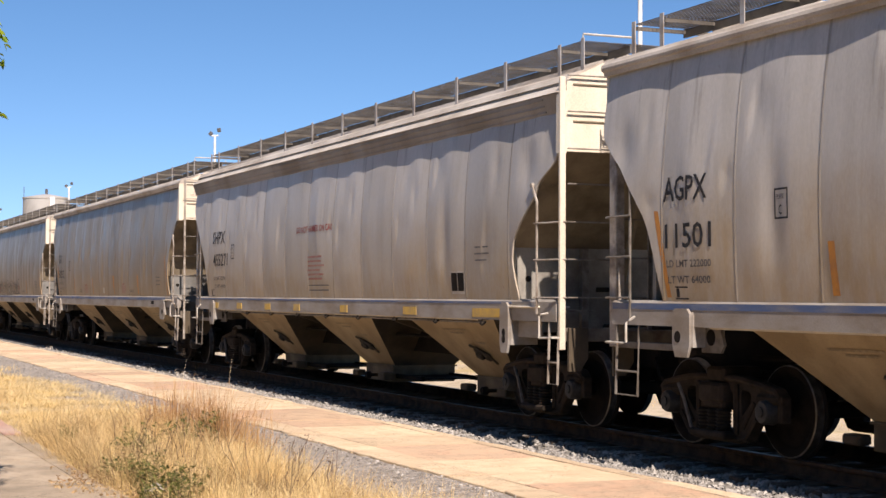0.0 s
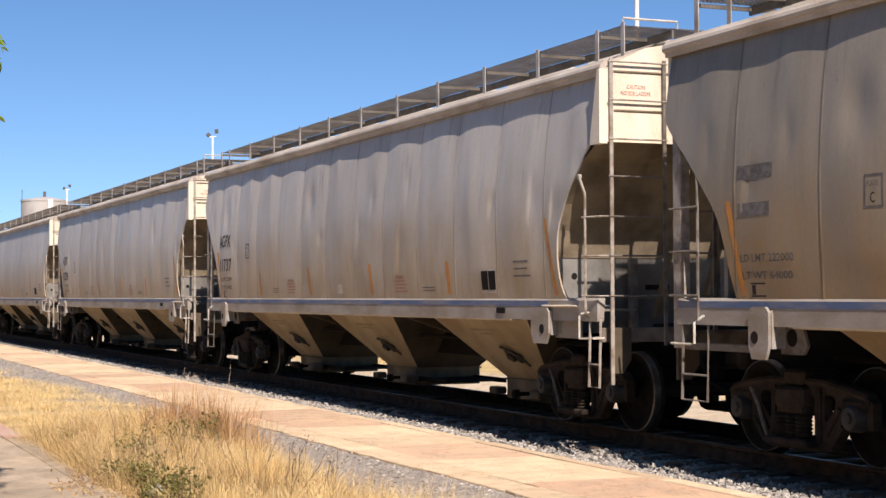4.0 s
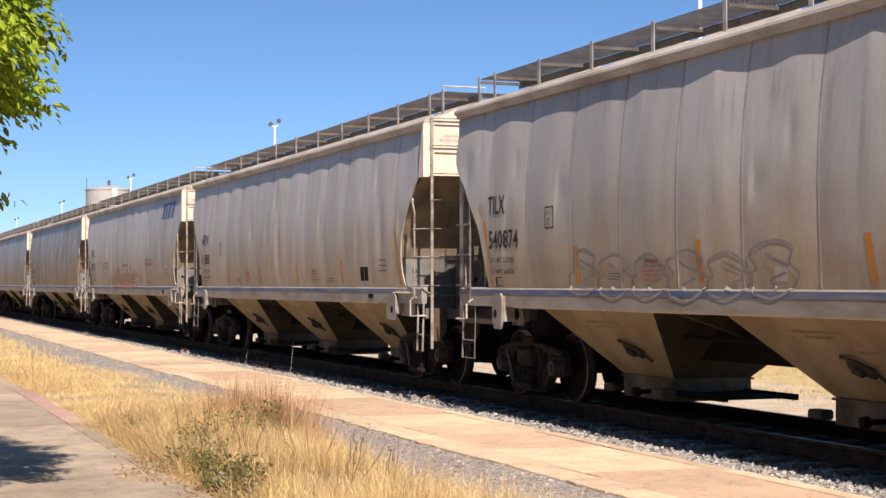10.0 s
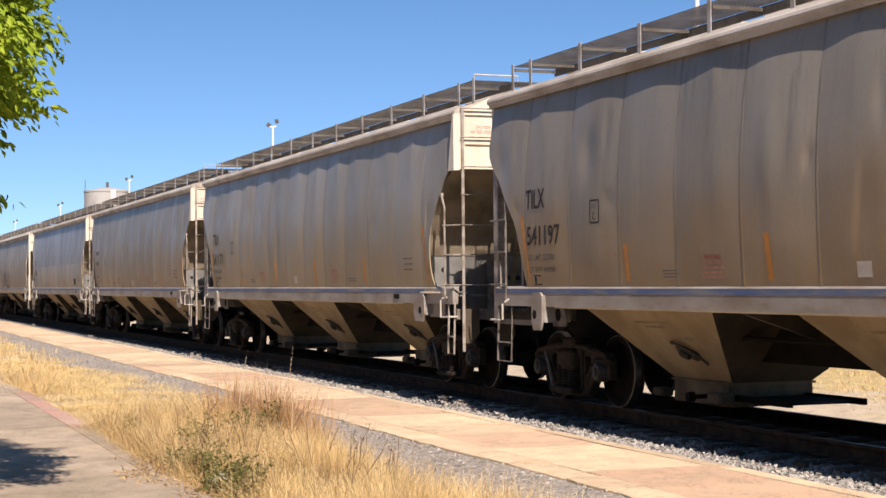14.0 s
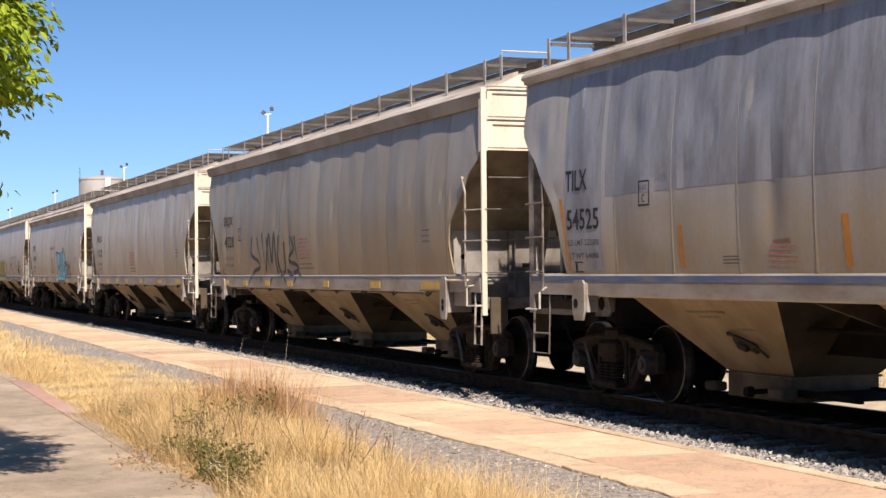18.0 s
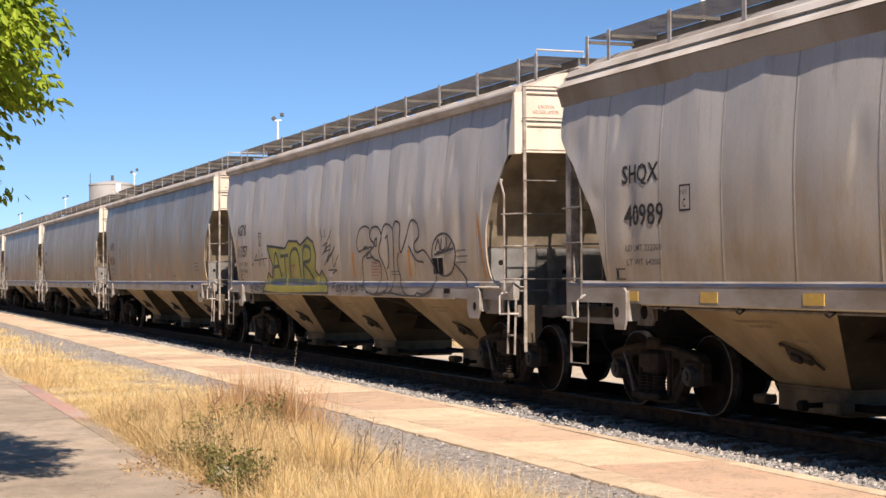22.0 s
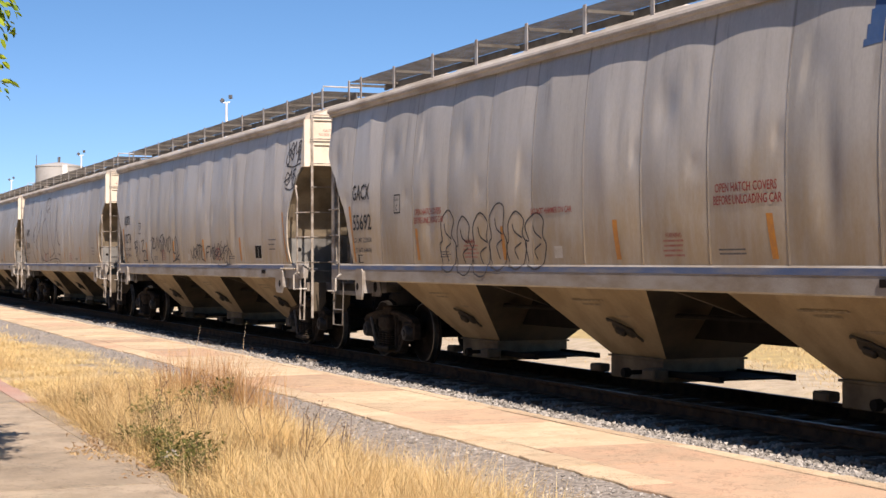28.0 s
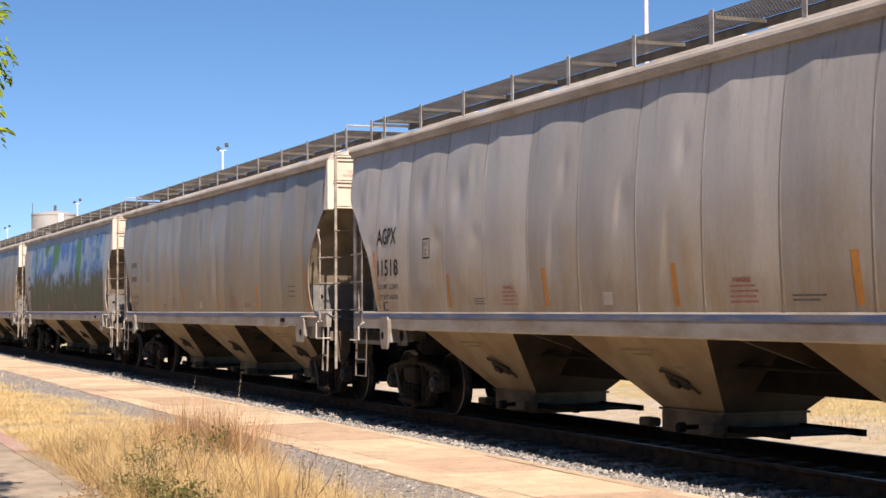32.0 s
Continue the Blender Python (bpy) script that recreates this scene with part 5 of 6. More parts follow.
SILL_TAG_A = (((9.43, 1.34), (9.47, 1.47), (9.65, 1.49)), ((9.44, 1.41), (9.59, 1.43)), ((9.74, 1.44), (9.69, 1.35), (9.83, 1.35), (9.85, 1.44), (9.74, 1.44)), ((10.03, 1.45), (9.9, 1.43), (9.99, 1.35), (9.87, 1.33)), ((10.21, 1.47), (10.1, 1.41), (10.21, 1.34)), ((10.31, 1.47), (10.44, 1.35)), ((10.44, 1.48), (10.27, 1.34)), ((10.6, 1.48), (10.6, 1.34), (10.75, 1.36)), ((10.6, 1.41), (10.73, 1.43)), ((10.85, 1.35), (10.87, 1.48), (10.97, 1.45), (10.87, 1.4), (11, 1.35)), ((11.05, 1.37), (11.13, 1.48), (11.2, 1.36)), ((11.32, 1.48), (11.22, 1.44), (11.32, 1.4), (11.22, 1.35)),)
SILL_TAG = SILL_TAG_A
g = Geo()
filled(g, car, list(BLOCK[0]), 0.005)
part("graffiti", g, M_OLIVE, car, "yellow-green block letters")
g = Geo()
edge = list(BLOCK[0])
for i, (p, q) in enumerate(zip(edge, edge[1:] + edge[:1])):
    stroke(g, car, [p, ((p[0] + q[0]) / 2, (p[1] + q[1]) / 2), q], 0.05, 0.008 + 0.0002 * i)
part("graffiti_outline", g, M_SPRAY, car, "black outline of the letters")
tag_lines(car, BLOCK_LINES, 0.07, M_DEEP, "dark green lines inside the letters", "graffiti_outline")
tag_lines(car, BUBBLES, 0.034, M_SPRAY, "large rounded black outline letters")
tag_lines(car, RING, 0.036, M_SPRAY, "black ring with sprayed letters")
tag_lines(car, STAR_TAG, 0.026, M_SPRAY, "small black sprayed tag")
tag_lines(car, SMALL_TAG, 0.024, M_SPRAY, "small black sprayed tag")
tag_lines(car, SILL_TAG, 0.03, M_SPRAY, "black sprayed tag on the sill")
scribble(car, 32, 3.2, 4.4, 1.33, 1.48, 6, 0.024, M_SPRAY)

# brown dripping loops
car = CARS[26]
LOOPS_A = (((4.79, 3.34), (4.55, 2.96), (4.14, 2.7), (3.82, 2.56), (3.69, 2.32), (3.78, 2), (4.01, 1.76), (4.36, 1.6), (4.5, 1.51)), ((4.79, 3.34), (4.73, 3), (4.75, 2.54), (4.81, 2.33), (4.79, 2.13), (4.7, 2.04), (4.53, 2.14), (4.54, 2.32), (4.76, 2.41), (5.03, 2.57), (5.29, 2.83), (5.5, 3.13), (5.59, 3.45), (5.5, 3.23), (5.48, 2.89), (5.52, 2.45), (5.61, 2.1), (5.73, 1.81), (5.82, 1.51)), ((6.55, 3.07), (6.23, 2.93), (6.1, 2.7), (6.08, 2.42), (6.17, 2.13), (6.44, 1.92), (6.79, 1.83), (7.13, 1.86), (7.32, 1.98), (7.28, 2.27), (7.15, 2.59), (6.94, 2.88), (6.68, 3.04), (6.5, 3.07)),)
LOOPS_B = (((5.68, 1.85), (5.83, 1.74), (6.2, 1.64), (6.61, 1.59), (7, 1.58), (7.21, 1.66), (7.3, 1.83), (7.42, 1.96), (7.59, 2.26), (7.7, 2.69), (7.7, 3.03), (7.65, 3.28), (7.72, 3.16), (7.76, 2.9), (7.94, 2.58), (8.24, 2.27), (8.62, 1.93), (8.99, 1.7), (9.44, 1.47)), ((7.54, 1.61), (7.77, 1.72), (8.3, 1.79), (8.66, 1.91), (8.87, 2.12), (9.04, 2.51), (9.18, 2.94), (9.26, 3.34), (9.21, 2.89), (9.36, 2.53), (9.51, 2.29), (9.69, 2.15), (9.91, 2.12)), ((7.5, 1.6), (8.08, 1.65), (8.79, 1.68), (9.38, 1.66), (9.68, 1.6), (9.8, 1.49)),)
LOOPS_C = (((6.87, 3.72), (6.69, 3.58), (6.69, 3.45), (6.95, 3.28), (7.16, 3.37), (7.53, 3.42), (7.56, 3.55), (7.45, 3.71), (7.33, 3.73)), ((6.87, 3.72), (7.08, 3.77), (7.27, 3.72)), ((9.44, 1.87), (9.69, 1.81), (9.91, 1.82)), ((3.18, 3.8), (3.15, 3.47), (3.3, 3.27)), ((3.53, 3.41), (3.49, 3.25)),)
LOOPS = LOOPS_A + LOOPS_B + LOOPS_C
DRIPS_A = (((7.15, 3.75), (7.14, 2.81)), ((6.69, 3.81), (6.69, 3.26)), ((7.45, 3.71), (7.45, 3.14)), ((6.91, 3.79), (6.92, 3.51)), ((7.72, 2.99), (7.7, 2.77)), ((4.77, 2.99), (4.74, 2.64)), ((9.21, 2.86), (9.22, 2.54)), ((6.19, 2.42), (6.16, 1.8)),)
DRIPS = DRIPS_A
tag_lines(car, LOOPS, 0.036, M_DRIP, "brown dripping sprayed loops")
tag_lines(car, DRIPS, 0.014, M_DRIP, "thin brown drips")

# black tags along the sill
car = CARS[25]
ZIG_TAG_A = (((3.27, 2.04), (3.58, 2.09), (3.34, 1.91), (3.66, 1.94), (3.42, 1.67)), ((3.74, 2.12), (3.7, 1.58), (3.92, 1.61)), ((3.96, 2.08), (4.04, 1.73)), ((4.23, 2.08), (4.51, 2.1), (4.3, 1.84), (4.62, 1.84), (4.4, 1.61), (4.9, 1.6)), ((4.76, 1.84), (4.65, 1.6)), ((5.24, 2.08), (5.64, 2.13), (5.31, 1.74), (5.57, 1.52)), ((5.7, 2.15), (5.57, 1.91), (5.86, 1.93), (5.73, 2.15)), ((5.96, 1.82), (6.02, 2.15), (6.23, 1.9), (6.27, 2.14)), ((6.35, 2.11), (6.5, 1.81), (6.62, 2.02), (6.35, 2.08)), ((6.45, 2.13), (6.8, 2.18), (6.56, 1.57)), ((6.8, 1.84), (6.86, 2.15), (7.03, 1.91), (7.14, 2.11), (7.16, 1.8)),)
ZIG_TAG_B = (((7.25, 2.11), (7.49, 2.13), (7.57, 1.9), (7.3, 1.8), (7.25, 2.11)), ((7.73, 2.1), (7.78, 1.8), (8.01, 1.79), (7.89, 2.09), (8.09, 2.11), (8.29, 1.86), (7.94, 1.6), (8.39, 1.74)), ((7.68, 1.57), (8.29, 1.62), (8.36, 1.5)),)
ZIG_TAG = ZIG_TAG_A + ZIG_TAG_B
WORD_TAG_A = (((9.51, 1.84), (9.7, 1.63), (9.8, 1.9)), ((9.89, 1.87), (9.8, 1.76), (9.87, 1.65), (9.99, 1.75), (9.91, 1.87)), ((10.03, 1.59), (10.06, 1.9), (10.19, 1.92), (10.17, 1.79), (10.05, 1.76), (10.27, 1.6)), ((10.21, 1.91), (10.52, 1.93)), ((10.37, 1.93), (10.34, 1.63)), ((10.43, 1.87), (10.65, 1.89), (10.5, 1.66), (10.78, 1.57)), ((10.94, 1.6), (11, 1.86), (11.28, 1.89)), ((10.97, 1.76), (11.16, 1.77)), ((11.23, 1.66), (11.3, 1.85), (11.37, 1.73), (11.46, 1.88), (11.51, 1.68)), ((11.64, 1.87), (11.52, 1.83), (11.62, 1.75), (11.55, 1.62), (11.43, 1.67)), ((11.72, 1.94), (11.67, 1.62)), ((11.84, 1.82), (11.69, 1.75), (11.86, 1.64)),)
WORD_TAG = WORD_TAG_A
tag_lines(car, ZIG_TAG, 0.036, M_SPRAY, "black sprayed tags along the sill")
tag_lines(car, WORD_TAG, 0.034, M_SPRAY, "black sprayed tags along the sill")


def mural_paint():
    n = Nodes("faded blue and green mural paint")
    z = n.axis(2)
    f, h = n.noise(1.4, 6, 0.65), n.noise(0.55, 3, 0.5)
    col = n.mix(n.ramp(f, 0.42, 0.58), (0.055, 0.16, 0.40), (0.24, 0.34, 0.44))
    col = n.mix(n.ramp(h, 0.52, 0.58), col, (0.07, 0.20, 0.07))
    col = n.mix(n.ramp(n.math("ADD", z, n.ramp(f, 0.2, 0.8, -0.5, 0.5)), 2.9, 2.3), col, (0.085, 0.085, 0.04))
    return n.done(n.value(col, n.ramp(n.noise(30, 4), 0.2, 0.8, 0.85, 1.1)), 0.6)


patch(CARS[29], "mural", 2.6, 16.6, 1.54, 3.75, mural_paint(), 0.005, label="faded blue and green mural along the side")
M_REPAINT = body_paint("newer blue-grey coat", (0.33, 0.36, 0.41), (0.40, 0.36, 0.31), 1.6, 0.35)
patch(CARS[16], "repaint_patch", 3.1, 17.0, 2.42, 3.9, M_REPAINT, 0.003, label="newer blue-grey coat on the upper half")
patch(CARS[16], "repaint_patch", 2.0, 3.0, 1.56, 3.9, M_REPAINT, 0.0025)
tagged(CARS[16], "two-tone blue-grey steel covered hopper wagon rolling on the track")
tagged(CARS[29], "grey covered hopper wagon painted with a faded blue and green mural")
tagged(CARS[26], "light grey covered hopper wagon sprayed with brown dripping loops")
tagged(CARS[20], "light grey covered hopper wagon sprayed with yellow-green block letters")
tagged(CARS[19], "light grey covered hopper wagon sprayed with light blue letters")
tagged(CARS[17], "brownish grey covered hopper wagon sprayed with black flame letters")
tagged(CARS[25], "light grey covered hopper wagon with black tags along its sill")


# ---- ground ----
def ground_material():
    n = Nodes("dry ground")
    y = n.axis(1)
    x = n.axis(0)
    wob = n.ramp(n.noise(0.6, 4, 0.6), 0.2, 0.8, -0.5, 0.5)
    yy = n.math("ADD", y, wob)
    big, mid, fine = n.noise(0.25, 5, 0.6), n.noise(3.0, 6, 0.65), n.noise(45.0, 4, 0.7)
    soil = n.mix(n.ramp(mid, 0.35, 0.7), (0.42, 0.33, 0.20), (0.30, 0.24, 0.16))
    gravel = n.mix(n.ramp(n.voronoi(22.0, "Color"), 0.2, 0.8), (0.33, 0.30, 0.26), (0.20, 0.18, 0.155))
    pale = n.mix(n.ramp(mid, 0.35, 0.7), (0.50, 0.43, 0.32), (0.37, 0.31, 0.22))
    straw = n.mix(n.ramp(mid, 0.3, 0.7), (0.50, 0.39, 0.17), (0.36, 0.28, 0.14))
    col = n.mix(n.ramp(yy, 4.55, 5.0), soil, gravel)
    col = n.mix(n.ramp(yy, 11.5, 12.4), col, pale)
    col = n.mix(n.ramp(n.math("ADD", yy, n.ramp(big, 0.2, 0.8, -3.0, 3.0)), 14.2, 16.5), col, straw)
    col = n.value(col, n.ramp(fine, 0.2, 0.8, 0.75, 1.2))
    n.bump(n.math("ADD", fine, n.math("MULTIPLY", mid, 2.0)), 0.5, 0.03)
    return n.done(col, 0.95)


def track_bed_material():
    n = Nodes("ballast stone bed")
    cell = n.voronoi(16.0, "Color")
    col = n.mix(n.ramp(cell, 0.2, 0.8), (0.30, 0.285, 0.26), (0.13, 0.12, 0.105))
    n.bump(n.voronoi(16.0), 1.0, 0.05)
    m = n.done(col, 0.95)
    n.b.inputs["Specular IOR Level"].default_value = 0.12
    return m


M_GROUND = ground_material()
M_BED = track_bed_material()
M_TIE = plain("old timber sleeper", (0.12, 0.09, 0.066), (0.055, 0.042, 0.032), 5.0, 0.9, stretch=(4, 0.5, 4), bump=0.5, spec=0.12)
M_RAIL = plain("rusty rail steel", (0.105, 0.058, 0.034), (0.045, 0.026, 0.017), 6.0, 0.85, spec=0.12)
M_HEAD = plain("polished rail head", (0.13, 0.115, 0.10), (0.07, 0.06, 0.05), 6.0, 0.45, metal=0.9)


def stone_material():
    n = Nodes("crushed stone")
    r = n.island()
    col = n.mix(r, (0.40, 0.38, 0.345), (0.15, 0.14, 0.122))
    # Stones beyond about y 8.5 turn darker, painting in the train's shade.
    train_shade = n.ramp(n.math("ADD", n.axis(1), n.ramp(n.noise(0.8, 4), 0.2, 0.8, -0.25, 0.25)), 8.5, 9.0, 0.0, 0.6)
    col = n.mix(train_shade, col, (0.06, 0.05, 0.04))
    col = n.value(col, n.ramp(n.noise(40.0, 3), 0.2, 0.8, 0.8, 1.2))
    return n.done(col, 0.9)


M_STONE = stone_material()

xs = np.unique(np.concatenate([np.linspace(-3000, -140, 20), np.arange(-140, 21, 2.0), np.linspace(20, 3000, 20)]))
ys = np.unique(np.concatenate([np.linspace(-3000, -12, 16), (5.3, 5.6, 5.9, 6.4), np.arange(-12, 32, 1.0), np.linspace(32, 3000, 20)]))
rows = []
for y in ys:
    row = []
    for x in xs:
        z = GROUND
        if 12.4 < y < 60 and -160 < x < 40:
            h = noise.noise((x * 0.11, y * 0.16, 0.4)) + 0.5 * noise.noise((x * 0.33, y * 0.4, 2.0))
            z += max(0.0, h) * 0.75 * min(1.0, (y - 12.4) / 5.0) - 0.02
        if 5.3 < y < 6.9:
            z += float(np.interp(y, (5.3, 5.9), (0.0, 0.05)))
        if 7.3 < y < 12.3:
            z -= 0.16
        row.append((float(x), float(y), z))
    rows.append(row)
tagged(new("ground", Geo().grid(rows).mesh("ground", M_GROUND, 30, flip=False)), "dry earth, pale gravel and straw around the railway", "ground", kind="structure")

X0, X1 = -720.0, 520.0
bed = [(7.65, -0.40), (7.67, -0.285), (8.0, -0.285), (8.5, -0.275), (8.70, -0.20), (11.45, -0.215), (12.3, -0.30), (12.35, -0.40)]
tagged(new("track_bed", Geo().prism(bed, "x", X0, X1).mesh("track_bed", M_BED)), "grey crushed stone bed under the track", "ballast", kind="structure")
track = thing("railway_track", Matrix(), "single railway track with rusty rails on old timber sleepers", "track", kind="structure")
for s in (-1, 1):
    c = YC + s * 0.754
    prof = [(-0.07, -0.17), (0.07, -0.17), (0.068, -0.158), (0.012, -0.135), (0.009, -0.05), (0.035, -0.038), (0.036, -0.008), (0.028, 0.0), (-0.028, 0.0), (-0.036, -0.008), (-0.035, -0.038), (-0.009, -0.05), (-0.012, -0.135), (-0.068, -0.158)]
    g = Geo().prism([(c + a, z) for a, z in prof], "x", X0, X1)
    g.k[7] = 1
    part("rail", g, (M_RAIL, M_HEAD), track, "rusty steel rail with a polished head")
tie = Geo().box(-0.115, 0.115, -1.30, 1.30, -0.33, -0.172, 0.012).mesh("sleeper", M_TIE)
plate = Geo()
for s in (-1, 1):
    c = s * 0.754
    plate.box(-0.1, 0.1, c - 0.16, c + 0.16, -0.174, -0.166)
    for q in (-0.1, 0.1):
        plate.box(-0.05, -0.02, c + q - 0.012, c + q + 0.012, -0.17, -0.14)
rest = Geo()
rt = random.Random(8)
for i in range(int((X1 - X0) / 0.6)):
    x = X0 + 0.6 * i + rt.uniform(-0.03, 0.03)
    if -92 < x < -6:
        part("sleeper", tie, None, track, at=(x, YC + rt.uniform(-0.03, 0.03), rt.uniform(-0.012, 0.004)))
    else:
        rest.box(x - 0.115, x + 0.115, YC - 1.3, YC + 1.3, -0.33, -0.172)
tagged(part("far_sleepers", rest, M_TIE, track), kind="stuff")


def stones(name, n, place, size, seed, label):
    """Many small crushed stones in one mesh."""
    r = np.random.RandomState(seed)
    oct_v = np.array([(1, 0, 0), (-1, 0, 0), (0, 1, 0), (0, -1, 0), (0, 0, 1), (0, 0, -1)], float)
    oct_f = np.array([(0, 2, 4), (2, 1, 4), (1, 3, 4), (3, 0, 4), (2, 0, 5), (1, 2, 5), (3, 1, 5), (0, 3, 5)])
    v = oct_v[None] * r.uniform(0.55, 1.25, (n, 6, 1)) + r.normal(0, 0.22, (n, 6, 3))
    a = r.uniform(0, 6.28, n)
    b = r.uniform(0, 6.28, n)
    ca, sa, cb, sb = np.cos(a), np.sin(a), np.cos(b), np.sin(b)
    x, y, z = v[..., 0], v[..., 1], v[..., 2]
    x, y = x * ca[:, None] - y * sa[:, None], x * sa[:, None] + y * ca[:, None]
    y, z = y * cb[:, None] - z * sb[:, None], y * sb[:, None] + z * cb[:, None]
    s = r.uniform(size[0], size[1], n)[:, None]
    v = np.stack([x * s, y * s, z * s * 0.8], -1) + place(r, n)[:, None, :]
    me = bpy.data.meshes.new(name)
    f = (oct_f[None] + 6 * np.arange(n)[:, None, None]).reshape(-1, 3)
    me.from_pydata(v.reshape(-1, 3).tolist(), [], f.tolist())
    me.materials.append(M_STONE)
    return tagged(new(name, me), label, "gravel", kind="stuff")


def near_bed(r, n):
    x = -9 - 46 * r.uniform(0, 1, n) ** 1.5
    y = 7.69 + 1.24 * r.uniform(0, 1, n) ** 1.15
    return np.stack([x, y, np.interp(y, (7.53, 8.5, 8.70), (-0.282, -0.270, -0.205)) + r.uniform(-0.012, 0.02, n)], -1)


def edge_gravel(r, n):
    x = -9 - 45 * r.uniform(0, 1, n) ** 1.5
    y = 4.6 + 1.30 * r.uniform(0, 1, n) ** 0.8
    return np.stack([x, y, GROUND + np.interp(y, (5.3, 5.9), (0.0, 0.05)) + r.uniform(-0.006, 0.008, n)], -1)


stones("ballast_stones", 30000, near_bed, (0.016, 0.040), 3, "loose grey crushed stones beside the sleepers")
stones("edge_stones", 9000, edge_gravel, (0.007, 0.022), 5, "fine grey gravel beside the paved strip")

# ---- paved strip beside the track ----
PAVE_N, PAVE_F = 5.86, 7.71


def slab_material(name, a, b, c):
    n = Nodes(name)
    rnd = n.random()
    mid, fine, big = n.noise(2.2, 7, 0.65), n.noise(60.0, 4, 0.7), n.noise(0.5, 3, 0.5)
    col = n.mix(n.ramp(mid, 0.35, 0.65), a, b)
    col = n.mix(n.ramp(big, 0.45, 0.7, 0.0, 0.7), col, c)
    col = n.mix(n.ramp(n.noise(7.0, 8, 0.75), 0.60, 0.72, 0.0, 0.55), col, tuple(x * 0.5 for x in b))
    worn = n.ramp(n.noise(3.3, 9, 0.8), 0.54, 0.60, 0.0, 0.6)
    col = n.mix(worn, col, tuple(x * y for x, y in zip(a, (0.72, 0.78, 0.80))))
    vein = n.math("ABSOLUTE", n.math("SUBTRACT", n.noise(0.9, 7, 0.75), 0.5))
    col = n.mix(n.ramp(vein, 0.0, 0.008, 0.7, 0.0), col, tuple(x * 0.35 for x in b))
    col = n.value(col, n.math("MULTIPLY", n.ramp(rnd, 0, 1, 0.86, 1.08), n.ramp(fine, 0.2, 0.8, 0.80, 1.16)))
    n.bump(n.math("ADD", fine, n.math("MULTIPLY", mid, 3.0)), 0.35, 0.012)
    return n.done(col, 0.9)


M_PINK = slab_material("pink worn concrete", (0.56, 0.37, 0.245), (0.47, 0.345, 0.235), (0.60, 0.44, 0.29))
M_CREAM = slab_material("cream worn concrete", (0.63, 0.50, 0.335), (0.53, 0.40, 0.26), (0.55, 0.42, 0.275))
M_WALKWAY = slab_material("grey-tan pavement", (0.41, 0.335, 0.245), (0.295, 0.24, 0.172), (0.45, 0.365, 0.26))
M_REDKERB = slab_material("red painted kerb", (0.42, 0.235, 0.18), (0.40, 0.28, 0.22), (0.42, 0.32, 0.26))


def ragged_slab(x0, x1, y0, y1, z0, z1, seed, rag=0.02, tilt=0.004, low=None):
    """A worn slab with a broken outline and a slightly tipped top."""
    r = random.Random(seed)
    n = max(3, int((x1 - x0) / 0.22))
    pts = []
    for i in range(n + 1):
        pts.append((x0 + (x1 - x0) * i / n, y0 + r.uniform(0, rag if low is None else low)))
    for i in range(n + 1):
        pts.append((x1 - (x1 - x0) * i / n, y1 - r.uniform(0, rag)))
    t = [r.uniform(-tilt, tilt) for _ in range(2)]
    cx, cy = (x0 + x1) / 2, (y0 + y1) / 2
    g = Geo()
    m = len(pts)
    top = [(x, y, z1 + (x - cx) * t[0] + (y - cy) * t[1]) for x, y in pts]
    mid = [(x, y + (0.006 if y < cy else -0.006), z) for x, y, z in top]
    low = [(x, y, z - 0.007) for x, y, z in top]
    bot = [(x, y, z0) for x, y in pts]
    g.add(mid + low + bot, [tuple(range(m))] + [(i, (i + 1) % m, m + (i + 1) % m, m + i) for i in range(m)] + [(m + i, m + (i + 1) % m, 2 * m + (i + 1) % m, 2 * m + i) for i in range(m)])
    return g


paved = thing("paved_strip", Matrix(), "worn strip of pink and cream concrete slabs beside the track", "platform", kind="structure")
rp = random.Random(21)
x, i = -6.0, 0
while x > -104:
    w = rp.uniform(0.9, 2.4) if x > -62 else rp.uniform(4.0, 7.0)
    mat = M_PINK if rp.random() < 0.45 else M_CREAM
    part("slab", ragged_slab(x - w + rp.uniform(0.004, 0.014), x, PAVE_N + 0.425, PAVE_F - 0.19, -0.33, -0.130 + rp.uniform(-0.006, 0.004), i, 0.012, 0.004), mat, paved)
    x -= w
    i += 1
for y0, y1 in ((PAVE_N, PAVE_N + 0.415), (PAVE_F - 0.185, PAVE_F)):
    x = -6.0
    near = y0 < 6.5
    while x > -104:
        w = rp.uniform(0.7, 2.4) if x > -62 else rp.uniform(4.0, 7.0)
        part("edge_stone", ragged_slab(x - w + 0.012, x, y0 + (rp.uniform(-0.025, 0.025) if near else 0.0), y1 + (0.0 if near else rp.uniform(-0.03, 0.02)), -0.33, -0.128 + rp.uniform(-0.006, 0.005), int(-x * 10), 0.006 if near else 0.05, 0.005, 0.05 if near else 0.003), M_CREAM if rp.random() < 0.8 else M_PINK, paved)
        x -= w
g = Geo().box(X0, -104, PAVE_N, PAVE_F, -0.33, -0.135).box(-6, X1, PAVE_N, PAVE_F, -0.33, -0.135)
part("far_paving", g, M_CREAM, paved)

